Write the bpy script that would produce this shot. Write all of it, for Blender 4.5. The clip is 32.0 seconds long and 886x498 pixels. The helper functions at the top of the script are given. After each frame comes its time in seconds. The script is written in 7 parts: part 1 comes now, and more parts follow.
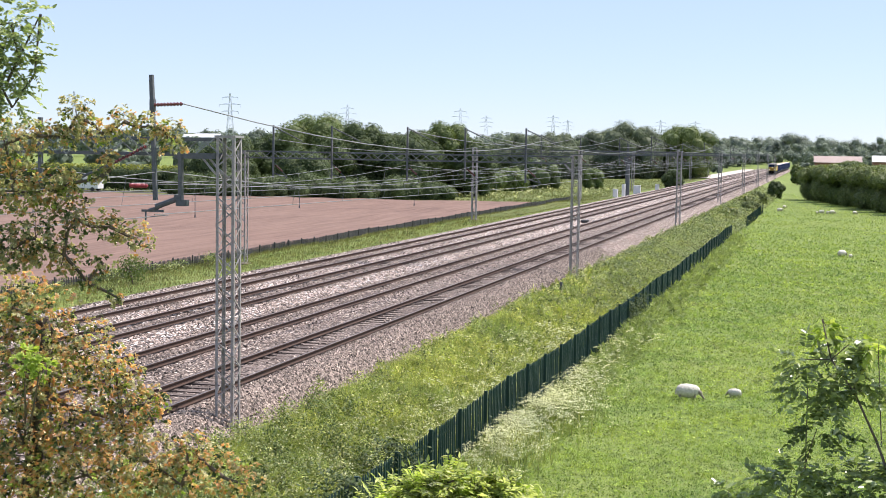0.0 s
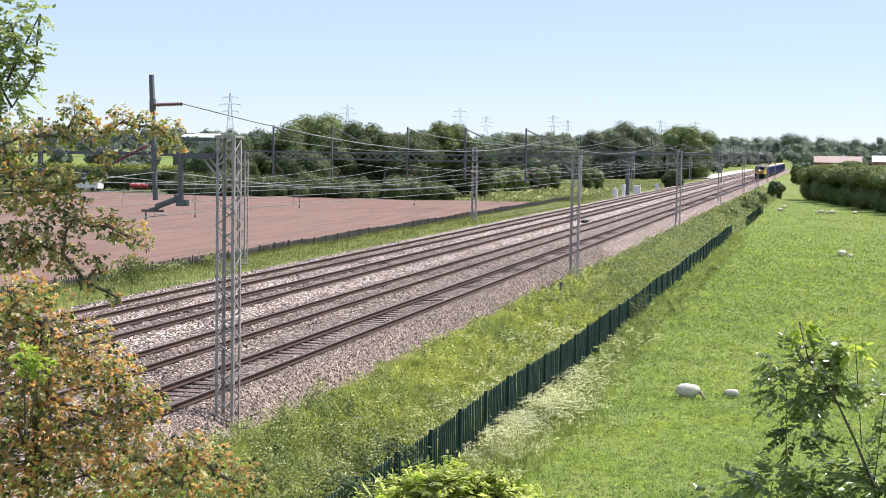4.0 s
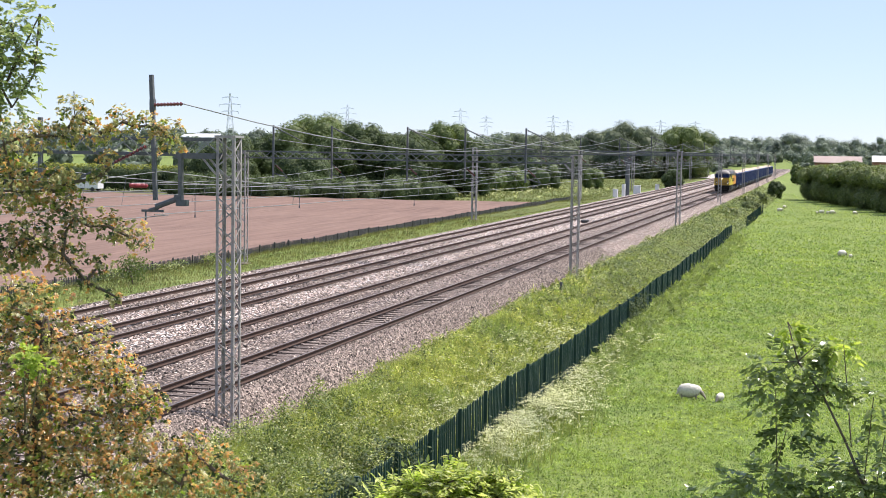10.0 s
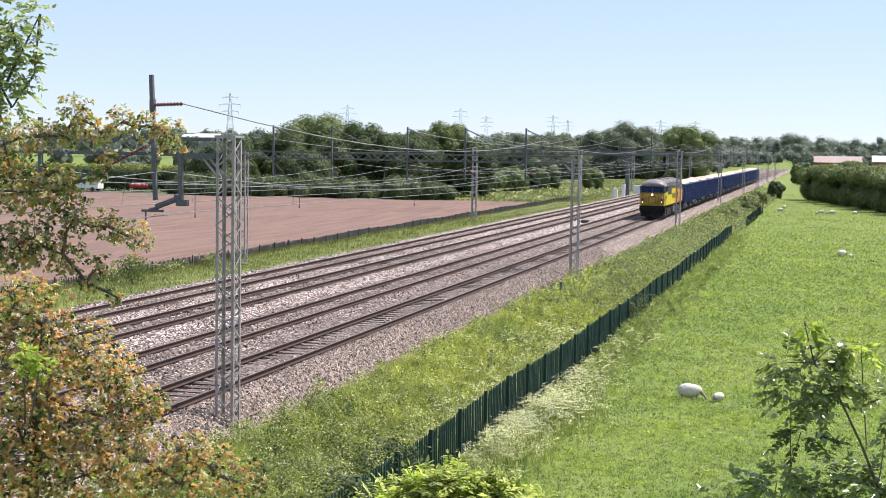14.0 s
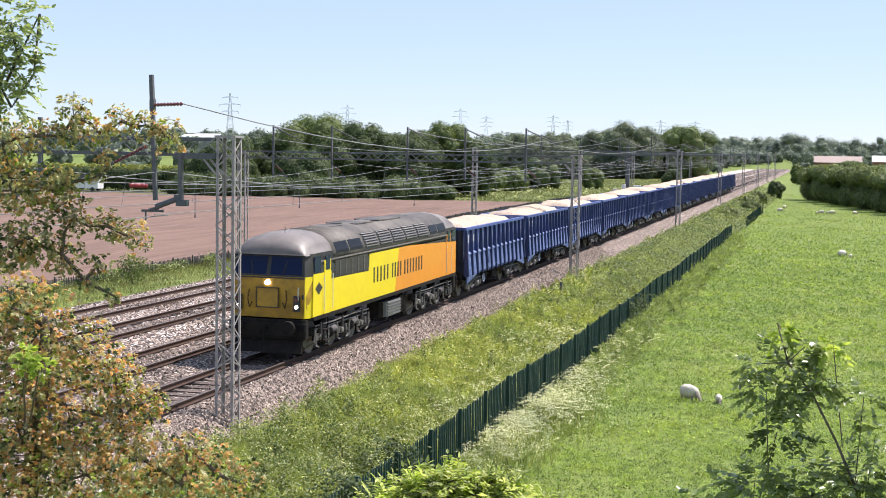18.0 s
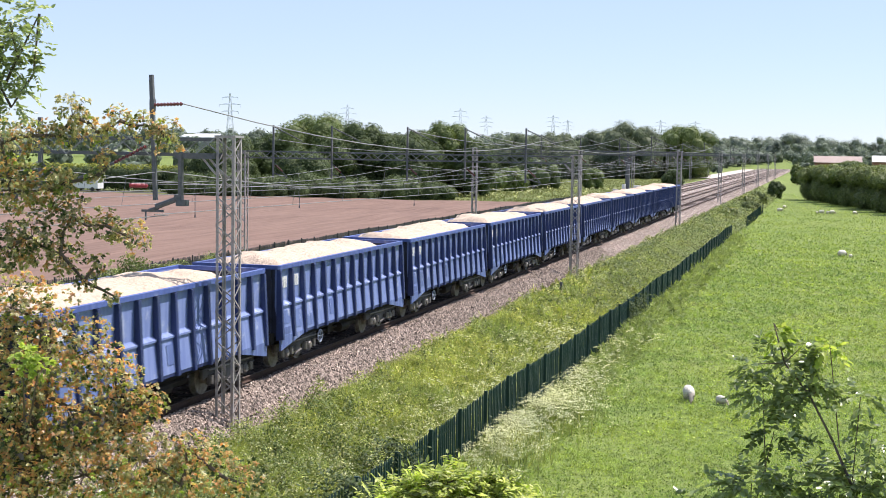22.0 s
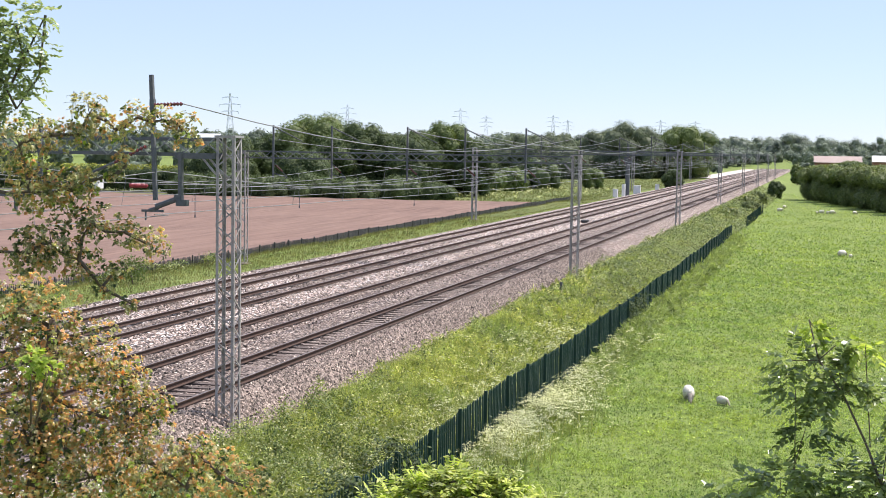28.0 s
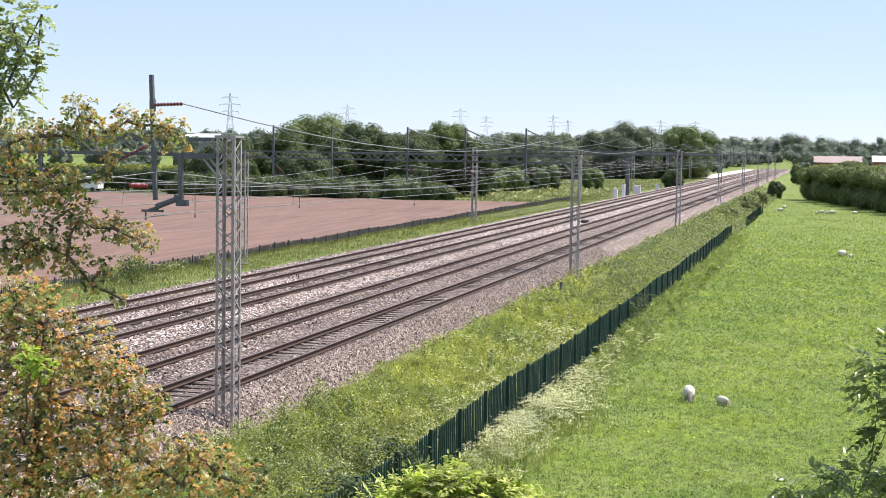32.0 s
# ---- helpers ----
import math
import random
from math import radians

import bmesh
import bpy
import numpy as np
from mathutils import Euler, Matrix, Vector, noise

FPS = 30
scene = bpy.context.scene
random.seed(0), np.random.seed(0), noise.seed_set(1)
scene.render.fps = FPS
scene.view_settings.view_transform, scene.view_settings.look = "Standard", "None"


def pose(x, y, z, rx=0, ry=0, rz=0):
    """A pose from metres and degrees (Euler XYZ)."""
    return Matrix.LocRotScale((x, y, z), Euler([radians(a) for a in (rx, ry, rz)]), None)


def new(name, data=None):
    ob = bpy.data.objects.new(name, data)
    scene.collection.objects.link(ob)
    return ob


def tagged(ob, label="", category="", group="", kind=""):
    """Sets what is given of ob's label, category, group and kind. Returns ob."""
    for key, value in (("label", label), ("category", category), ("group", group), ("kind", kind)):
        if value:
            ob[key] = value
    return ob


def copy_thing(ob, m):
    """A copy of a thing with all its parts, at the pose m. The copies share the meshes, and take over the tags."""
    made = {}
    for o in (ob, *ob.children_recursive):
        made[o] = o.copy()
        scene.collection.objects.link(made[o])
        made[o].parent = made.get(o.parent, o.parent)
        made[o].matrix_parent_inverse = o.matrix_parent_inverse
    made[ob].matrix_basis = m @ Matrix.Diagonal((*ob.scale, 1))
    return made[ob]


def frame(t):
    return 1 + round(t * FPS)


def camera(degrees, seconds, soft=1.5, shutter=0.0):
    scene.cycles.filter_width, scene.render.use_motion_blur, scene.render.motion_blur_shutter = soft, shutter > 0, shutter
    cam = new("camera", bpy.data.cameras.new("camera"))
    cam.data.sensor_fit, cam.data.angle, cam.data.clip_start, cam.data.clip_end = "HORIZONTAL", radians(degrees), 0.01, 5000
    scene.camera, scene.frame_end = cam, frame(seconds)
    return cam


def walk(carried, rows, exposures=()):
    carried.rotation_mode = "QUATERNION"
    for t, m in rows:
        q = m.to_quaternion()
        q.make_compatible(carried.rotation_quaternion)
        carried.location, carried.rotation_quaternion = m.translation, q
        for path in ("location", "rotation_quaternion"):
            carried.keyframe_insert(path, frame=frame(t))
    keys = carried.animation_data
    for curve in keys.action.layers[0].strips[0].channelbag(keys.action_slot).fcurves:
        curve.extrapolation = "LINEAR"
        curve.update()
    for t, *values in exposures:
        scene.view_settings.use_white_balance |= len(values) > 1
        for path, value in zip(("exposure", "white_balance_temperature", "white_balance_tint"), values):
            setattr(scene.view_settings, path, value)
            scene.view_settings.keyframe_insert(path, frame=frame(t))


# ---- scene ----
# one fixed camera on the bank beside a road bridge
cam = camera(35.92, 32.0, soft=0.4, shutter=0.1)
EYE = pose(0, 0, 6.685, 85.852, 0, 15.367) @ pose(0, 0, 0, 0, 0, 0.974)
walk(cam, [(0.0, EYE), (32.0, EYE)], exposures=[(0.0, 0.79, 6450, 16), (32.0, 0.79, 6450, 16)])

# ---- daylight ----
SUN_EL, SUN_AZ = radians(60), radians(48)
world = bpy.data.worlds.new("world")
scene.world = world
world.use_nodes = True
wn = world.node_tree.nodes
sky = wn.new("ShaderNodeTexSky")
sky.sky_type = "NISHITA"
sky.sun_disc = False
sky.sun_elevation, sky.sun_rotation = SUN_EL, SUN_AZ
sky.air_density, sky.dust_density, sky.ozone_density = 0.8, 0.0, 2.5
wn["Background"].inputs[1].default_value = 0.087
# summer haze evens out the blue
haze = wn.new("ShaderNodeMix")
haze.data_type = "RGBA"
haze.inputs[0].default_value = 0.6
haze.inputs[7].default_value = (4.3, 5.4, 7.2, 1)
world.node_tree.links.new(sky.outputs[0], haze.inputs[6])
world.node_tree.links.new(haze.outputs[2], wn["Background"].inputs[0])
sun = new("sun", bpy.data.lights.new("sun", "SUN"))
sun.data.energy, sun.data.angle, sun.data.color = 5.0, radians(0.53), (1.0, 0.95, 0.87)
SUN_DIR = Vector((math.sin(SUN_AZ) * math.cos(SUN_EL), math.cos(SUN_AZ) * math.cos(SUN_EL), math.sin(SUN_EL)))
sun.rotation_euler = SUN_DIR.to_track_quat("Z", "Y").to_euler()


# ---- materials ----
def ramp(nt, fac, stops):
    r = nt.nodes.new("ShaderNodeValToRGB")
    e = r.color_ramp.elements
    while len(e) < len(stops):
        e.new(0.5)
    for el, (p, c) in zip(e, stops):
        el.position, el.color = p, (*c, 1)
    nt.links.new(fac, r.inputs[0])
    return r.outputs[0]


def mixc(nt, fac, a, b, how="MIX"):
    m = nt.nodes.new("ShaderNodeMix")
    m.data_type, m.blend_type = "RGBA", how
    for sock, val in ((m.inputs[0], fac), (m.inputs[6], a), (m.inputs[7], b)):
        if hasattr(val, "links"):
            nt.links.new(val, sock)
        elif isinstance(val, (int, float)):
            sock.default_value = val
        else:
            sock.default_value = (*val, 1)
    return m.outputs[2]


def noise_out(nt, co, scale, detail=4, rough=0.6, stretch=None):
    if stretch:
        mp = nt.nodes.new("ShaderNodeMapping")
        mp.inputs[3].default_value = stretch
        nt.links.new(co, mp.inputs[0])
        co = mp.outputs[0]
    n = nt.nodes.new("ShaderNodeTexNoise")
    n.inputs["Scale"].default_value, n.inputs["Detail"].default_value, n.inputs["Roughness"].default_value = scale, detail, rough
    nt.links.new(co, n.inputs["Vector"])
    return n.outputs[0]


def surf(name, c1, c2=None, scale=8.0, big=0.6, c3=None, stain=0.35, rough=0.7, metal=0.0, bump=0.15, bdist=0.01,
         rand=0.0, island=0.0, stretch=None, coat=0.0, spec=0.4):
    """Paint, metal, stone or earth: a fine grain between c1 and c2, broad stains of c3, and relief."""
    m = bpy.data.materials.new(name)
    m.use_nodes = True
    nt = m.node_tree
    b = nt.nodes["Principled BSDF"]
    co = nt.nodes.new("ShaderNodeTexCoord").outputs["Object"]
    c2 = c2 or tuple(x * 0.75 for x in c1)
    fine = noise_out(nt, co, scale, 5, 0.65, stretch)
    col = ramp(nt, fine, [(0.32, c2), (0.68, c1)])
    if c3:
        broad = noise_out(nt, co, big, 5, 0.6)
        mask = ramp(nt, broad, [(0.5 - 0.12, (0, 0, 0)), (0.5 + 0.2, (stain,) * 3)])
        col = mixc(nt, mask, col, c3)
    if rand or island:
        src = nt.nodes.new("ShaderNodeObjectInfo").outputs["Random"] if rand else nt.nodes.new("ShaderNodeNewGeometry").outputs["Random Per Island"]
        k = rand or island
        col = mixc(nt, 1.0, col, ramp(nt, src, [(0, (1 - k,) * 3), (1, (1 + k * 0.6,) * 3)]), "MULTIPLY")
    nt.links.new(col, b.inputs["Base Color"])
    b.inputs["Roughness"].default_value, b.inputs["Metallic"].default_value = rough, metal
    b.inputs["Specular IOR Level"].default_value = spec
    b.inputs["Coat Weight"].default_value = coat
    if bump:
        bp = nt.nodes.new("ShaderNodeBump")
        bp.inputs["Strength"].default_value, bp.inputs["Distance"].default_value = bump, bdist
        nt.links.new(fine, bp.inputs["Height"])
        nt.links.new(bp.outputs[0], b.inputs["Normal"])
    return m


def leafy(name, stops, rough=0.5, trans=0.35, spec=0.35, patch=(0.72, 1.2), pscale=0.7, tint=(1.25, 1.3, 0.6), wide=0.0):
    """Foliage: every leaf or blade takes its own tone from the stops, and lets some light through."""
    m = bpy.data.materials.new(name)
    m.use_nodes = True
    nt = m.node_tree
    b = nt.nodes["Principled BSDF"]
    src = nt.nodes.new("ShaderNodeNewGeometry").outputs["Random Per Island"]
    n = len(stops)
    col = ramp(nt, src, [(i / max(1, n - 1), c) for i, c in enumerate(stops)])
    co = nt.nodes.new("ShaderNodeTexCoord").outputs["Object"]
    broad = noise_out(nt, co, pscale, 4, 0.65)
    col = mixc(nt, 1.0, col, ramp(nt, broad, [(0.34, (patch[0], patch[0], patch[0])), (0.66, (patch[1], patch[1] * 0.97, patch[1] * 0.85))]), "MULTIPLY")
    if wide:
        col = mixc(nt, 1.0, col, ramp(nt, noise_out(nt, co, 0.3, 5, 0.6), [(0.36, (1 - wide * 0.9, 1 - wide * 0.6, 1 - wide * 0.4)), (0.64, (1 + wide * 0.45, 1 + wide * 0.4, 1.0))]), "MULTIPLY")
    nt.links.new(col, b.inputs["Base Color"])
    b.inputs["Roughness"].default_value, b.inputs["Specular IOR Level"].default_value = rough, spec
    tr = nt.nodes.new("ShaderNodeBsdfTranslucent")
    nt.links.new(mixc(nt, 1.0, col, tint, "MULTIPLY"), tr.inputs[0])
    mx = nt.nodes.new("ShaderNodeMixShader")
    mx.inputs[0].default_value = trans
    nt.links.new(b.outputs[0], mx.inputs[1])
    nt.links.new(tr.outputs[0], mx.inputs[2])
    nt.links.new(mx.outputs[0], nt.nodes["Material Output"].inputs[0])
    return m


def glassy(name, col, rough=0.05):
    m = bpy.data.materials.new(name)
    m.use_nodes = True
    b = m.node_tree.nodes["Principled BSDF"]
    b.inputs["Base Color"].default_value = (*col, 1)
    b.inputs["Roughness"].default_value = rough
    b.inputs["Specular IOR Level"].default_value = 0.2
    return m


def glow(name, col, strength):
    m = bpy.data.materials.new(name)
    m.use_nodes = True
    b = m.node_tree.nodes["Principled BSDF"]
    b.inputs["Base Color"].default_value = (*col, 1)
    b.inputs["Emission Color"].default_value = (*col, 1)
    b.inputs["Emission Strength"].default_value = strength
    return m


def stone_mat(name, grime=(0.2, 0.13, 0.11), amount=0.5, gain=1.0):
    """Crushed-stone ballast: cells of grey, pink and brown stone with gap shade in the colour."""
    m = bpy.data.materials.new(name)
    m.use_nodes = True
    nt = m.node_tree
    b = nt.nodes["Principled BSDF"]
    co = nt.nodes.new("ShaderNodeTexCoord").outputs["Object"]
    vo = nt.nodes.new("ShaderNodeTexVoronoi")
    vo.inputs["Scale"].default_value = 10.5
    nt.links.new(co, vo.inputs["Vector"])
    sep = nt.nodes.new("ShaderNodeSeparateColor")
    nt.links.new(vo.outputs["Color"], sep.inputs[0])
    col = ramp(nt, sep.outputs[0], [(p, tuple(min(0.85, v * gain) for v in c)) for p, c in ((0, (0.07, 0.053, 0.046)), (0.35, (0.24, 0.182, 0.153)), (0.7, (0.47, 0.375, 0.32)), (1, (0.82, 0.72, 0.63)))])
    # cell edges darken for the shade between stones
    gap = ramp(nt, vo.outputs["Distance"], [(0.3, (1, 1, 1)), (0.68, (0.05, 0.045, 0.045))])
    col = mixc(nt, 1.0, col, gap, "MULTIPLY")
    broad = noise_out(nt, co, 0.35, 5, 0.65)
    col = mixc(nt, ramp(nt, broad, [(0.42, (amount * 0.4,) * 3), (0.66, (amount,) * 3)]), col, grime)
    nt.links.new(col, b.inputs["Base Color"])
    b.inputs["Roughness"].default_value = 0.9
    bp = nt.nodes.new("ShaderNodeBump")
    bp.invert = True
    bp.inputs["Strength"].default_value, bp.inputs["Distance"].default_value = 1.0, 0.05
    nt.links.new(vo.outputs["Distance"], bp.inputs["Height"])
    nt.links.new(bp.outputs[0], b.inputs["Normal"])
    return m


def paint(name, c1, c2, scuff, amount):
    """Weathered vehicle paint: rain streaks down the sides and rubbed, chalky patches."""
    m = bpy.data.materials.new(name)
    m.use_nodes = True
    nt = m.node_tree
    b = nt.nodes["Principled BSDF"]
    co = nt.nodes.new("ShaderNodeTexCoord").outputs["Object"]
    streak = noise_out(nt, co, 3.0, 5, 0.7, (1.0, 2.2, 0.22))
    col = ramp(nt, streak, [(0.3, c2), (0.62, c1)])
    rub = noise_out(nt, co, 2.6, 6, 0.72, (1.0, 1.0, 0.7))
    col = mixc(nt, ramp(nt, rub, [(0.57, (0, 0, 0)), (0.72, (amount,) * 3)]), col, scuff)
    tone = ramp(nt, nt.nodes.new("ShaderNodeObjectInfo").outputs["Random"], [(0, (0.82,) * 3), (1, (1.12,) * 3)])
    nt.links.new(mixc(nt, 1.0, col, tone, "MULTIPLY"), b.inputs["Base Color"])
    nt.links.new(ramp(nt, streak, [(0.3, (0.55,) * 3), (0.7, (0.33,) * 3)]), b.inputs["Roughness"])
    b.inputs["Specular IOR Level"].default_value = 0.5
    return m


M = {}
M["ballast"] = stone_mat("crushed_stone", amount=0.3)
M["ballastpale"] = stone_mat("fresh_crushed_stone", amount=0.12, gain=1.6)
M["ballastdark"] = stone_mat("brake_dusted_stone", (0.075, 0.05, 0.042), 0.75)
M["stone"] = surf("loose_stone", (0.44, 0.36, 0.305), (0.2, 0.152, 0.127), 20, island=0.9, rough=0.9)
M["rail"] = surf("rusty_rail", (0.07, 0.044, 0.034), (0.04, 0.027, 0.023), 14, rough=0.8, spec=0.2, c3=(0.09, 0.05, 0.034), big=2)
M["railhead"] = surf("polished_railhead", (0.17, 0.135, 0.12), (0.12, 0.095, 0.085), 20, rough=0.45, metal=0.5)
M["sleeper"] = surf("weathered_concrete", (0.18, 0.145, 0.13), (0.105, 0.082, 0.073), 12, rand=0.4, rough=0.9, c3=(0.12, 0.08, 0.07), big=1.5)
M["galv"] = surf("galvanised_steel", (0.43, 0.405, 0.4), (0.28, 0.26, 0.255), 10, rough=0.5, metal=0.3, c3=(0.2, 0.165, 0.155), big=1.0)
M["pylonsteel"] = surf("pale_grey_pylon_steel", (0.5, 0.53, 0.56), (0.42, 0.45, 0.48), 2, rough=0.7)
M["galvdull"] = surf("weathered_galvanising", (0.27, 0.28, 0.28), (0.19, 0.2, 0.2), 10, rough=0.6, metal=0.3)
M["dull"] = surf("dull_painted_steel", (0.12, 0.13, 0.14), (0.07, 0.08, 0.09), 8, rough=0.65, c3=(0.16, 0.13, 0.11))
M["wire"] = surf("weathered_copper_wire", (0.28, 0.285, 0.28), (0.19, 0.195, 0.195), 3, rough=0.5, metal=0.4)
M["insul"] = surf("red_brown_porcelain", (0.16, 0.045, 0.038), (0.1, 0.03, 0.028), 6, rough=0.25, coat=0.4)
M["insulred"] = surf("red_polymer", (0.36, 0.05, 0.06), (0.26, 0.035, 0.045), 6, rough=0.4)
M["soil"] = surf("dry_tilled_soil", (0.2, 0.125, 0.097), (0.095, 0.056, 0.043), 1.6, 0.05, (0.19, 0.122, 0.094), 0.5, rough=1.0, bump=0.9, bdist=0.12, stretch=(1, 0.06, 1))
M["turf"] = surf("short_turf", (0.19, 0.25, 0.058), (0.055, 0.088, 0.024), 3, 0.12, (0.2, 0.225, 0.075), 0.5, rough=0.9, bump=1.0, bdist=0.08, spec=0.15)
# blades and herbs: tuft-sized patch noise puts shade between lumps into the colour
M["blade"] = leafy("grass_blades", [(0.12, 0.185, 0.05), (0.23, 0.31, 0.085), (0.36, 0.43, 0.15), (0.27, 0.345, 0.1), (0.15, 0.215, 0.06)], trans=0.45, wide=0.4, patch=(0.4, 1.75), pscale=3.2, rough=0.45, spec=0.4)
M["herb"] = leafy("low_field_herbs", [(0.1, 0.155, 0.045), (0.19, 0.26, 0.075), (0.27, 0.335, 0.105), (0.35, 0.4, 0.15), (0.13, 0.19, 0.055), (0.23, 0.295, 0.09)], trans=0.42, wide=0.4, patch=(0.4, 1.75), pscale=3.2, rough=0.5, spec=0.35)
M["longgrass"] = leafy("long_verge_grass", [(0.17, 0.225, 0.068), (0.29, 0.34, 0.115), (0.5, 0.48, 0.24), (0.22, 0.28, 0.085), (0.38, 0.41, 0.16)], trans=0.45, patch=(0.34, 1.6), pscale=2.4, wide=0.35)
M["fencegrass"] = leafy("tall_fence_side_grass", [(0.12, 0.175, 0.06), (0.2, 0.265, 0.1), (0.3, 0.355, 0.15), (0.16, 0.22, 0.08)], trans=0.45, patch=(0.45, 1.5), pscale=2.0)
M["bramble"] = leafy("bramble_leaves", [(0.07, 0.115, 0.035), (0.15, 0.195, 0.065), (0.25, 0.285, 0.115), (0.38, 0.39, 0.21)], trans=0.35, patch=(0.5, 1.5), pscale=2.0)
# strong patch noise paints shaded hollows between the bramble mounds
M["bramblegrey"] = leafy("grey_bramble_leaves", [(0.08, 0.11, 0.045), (0.16, 0.195, 0.09), (0.25, 0.285, 0.14), (0.33, 0.36, 0.2)], spec=0.2, trans=0.3, patch=(0.28, 1.5), pscale=1.3, wide=0.3)
M["flower"] = leafy("cow_parsley_flowers", [(0.55, 0.57, 0.36), (0.7, 0.71, 0.52), (0.42, 0.47, 0.24), (0.6, 0.6, 0.4)], trans=0.25)
M["meadowgrass"] = leafy("olive_meadow_grass", [(0.1, 0.122, 0.045), (0.14, 0.165, 0.06), (0.21, 0.21, 0.1), (0.11, 0.135, 0.05)], trans=0.35)
M["vergefar"] = leafy("dry_verge_grass", [(0.11, 0.14, 0.05), (0.18, 0.2, 0.08), (0.3, 0.27, 0.15), (0.14, 0.17, 0.062), (0.2, 0.165, 0.09)], trans=0.35, patch=(0.45, 1.4), pscale=0.6)
# far trees: aerial haze is put into these lighter, greyer leaf tones
M["leafhaze"] = leafy("haze_paled_tree_leaves", [(0.1, 0.13, 0.09), (0.145, 0.18, 0.12), (0.2, 0.235, 0.155), (0.12, 0.152, 0.102)], trans=0.4, spec=0.2, tint=(1.0, 1.05, 0.8))
M["leafdark"] = leafy("mature_leaves", [(0.042, 0.066, 0.031), (0.07, 0.102, 0.044), (0.112, 0.148, 0.064), (0.058, 0.088, 0.038)], trans=0.22, spec=0.2, rough=0.6)
M["leafmid"] = leafy("fresh_leaves", [(0.075, 0.115, 0.04), (0.12, 0.165, 0.056), (0.165, 0.205, 0.075)], trans=0.28, spec=0.25)
M["hedgetop"] = leafy("yellow_green_new_growth", [(0.24, 0.27, 0.06), (0.34, 0.36, 0.09), (0.42, 0.42, 0.13)], trans=0.35, spec=0.25)
M["leafhedge"] = leafy("sunlit_hedge_leaves", [(0.105, 0.145, 0.058), (0.155, 0.195, 0.08), (0.215, 0.25, 0.115)], trans=0.33, spec=0.25)
M["leaforange"] = leafy("young_bronze_leaves", [(0.3, 0.33, 0.11), (0.5, 0.4, 0.17), (0.6, 0.34, 0.16), (0.6, 0.29, 0.15), (0.64, 0.5, 0.3), (0.36, 0.3, 0.14)], trans=0.6, tint=(1.5, 1.42, 1.05), patch=(0.75, 1.2), pscale=5, rough=0.32, spec=0.8)
M["leafolive"] = leafy("olive_bronze_leaves", [(0.25, 0.3, 0.12), (0.38, 0.42, 0.19), (0.45, 0.38, 0.2), (0.64, 0.62, 0.43), (0.22, 0.27, 0.11)], trans=0.52, tint=(1.4, 1.32, 0.95), patch=(0.62, 1.2), pscale=5, rough=0.32, spec=0.8)
M["leaflime"] = leafy("lime_green_leaves", [(0.22, 0.33, 0.06), (0.38, 0.48, 0.11), (0.52, 0.58, 0.2)], trans=0.5)
M["elder"] = leafy("pale_elder_leaves", [(0.24, 0.31, 0.11), (0.4, 0.46, 0.18), (0.6, 0.63, 0.33), (0.34, 0.41, 0.16)], trans=0.55, tint=(1.25, 1.3, 0.75), rough=0.4, spec=0.6)
M["leafgrey"] = leafy("grey_green_leaves", [(0.16, 0.22, 0.1), (0.28, 0.35, 0.17), (0.5, 0.55, 0.34), (0.12, 0.165, 0.08)], trans=0.42, tint=(1.2, 1.25, 0.85), rough=0.3, spec=1.0)
M["saplingleaf"] = leafy("glossy_sapling_leaves", [(0.13, 0.18, 0.075), (0.22, 0.29, 0.13), (0.36, 0.42, 0.23), (0.15, 0.2, 0.085)], trans=0.45, tint=(1.2, 1.25, 0.7), rough=0.28, spec=1.0)
# woodland farther off: bluish grey haze painted into the leaf colour
M["leaffar"] = leafy("haze_paled_distant_leaves", [(0.14, 0.175, 0.155), (0.185, 0.225, 0.19), (0.225, 0.265, 0.215)], trans=0.4, spec=0.2, patch=(0.65, 1.3), pscale=0.12, tint=(1.0, 1.05, 0.85))
M["bark"] = surf("grey_brown_bark", (0.16, 0.125, 0.095), (0.08, 0.062, 0.05), 12, rough=0.95, bump=0.6, bdist=0.02, stretch=(1, 1, 0.25))
M["fencegreen"] = surf("dark_green_powder_coat", (0.012, 0.044, 0.039), (0.008, 0.031, 0.028), 6, rough=0.5, rand=0.06, c3=(0.03, 0.07, 0.05))
M["fencegrey"] = surf("dull_grey_fence_steel", (0.09, 0.09, 0.085), (0.05, 0.05, 0.05), 6, rough=0.7)
M["yellow"] = surf("yellow_paint", (0.83, 0.66, 0.02), (0.78, 0.6, 0.018), 3, 0.8, (0.6, 0.47, 0.05), 0.25, rough=0.35, bump=0.02, coat=0.3)
# cab-front yellow, browned by painted shade as well as grime
M["nose"] = surf("shaded_grimy_yellow_paint", (0.56, 0.34, 0.03), (0.42, 0.24, 0.025), 3, 1.6, (0.14, 0.085, 0.03), 0.7, rough=0.45, bump=0.02, coat=0.2)
M["orange"] = surf("orange_paint", (0.82, 0.31, 0.035), (0.76, 0.28, 0.03), 3, 0.8, (0.6, 0.25, 0.06), 0.25, rough=0.35, bump=0.02, coat=0.3)
M["black"] = surf("sooty_black_paint", (0.035, 0.034, 0.033), (0.02, 0.02, 0.02), 4, 0.8, (0.08, 0.07, 0.06), 0.5, rough=0.5)
M["roof"] = surf("grimy_grey_roof_paint", (0.2, 0.18, 0.168), (0.145, 0.128, 0.12), 2.2, 0.5, (0.075, 0.06, 0.054), 0.6, rough=0.5, spec=0.5)
M["soot"] = surf("sooty_roof", (0.085, 0.075, 0.066), (0.035, 0.031, 0.028), 4, 0.5, (0.2, 0.175, 0.15), 0.6, rough=0.6, spec=0.35)
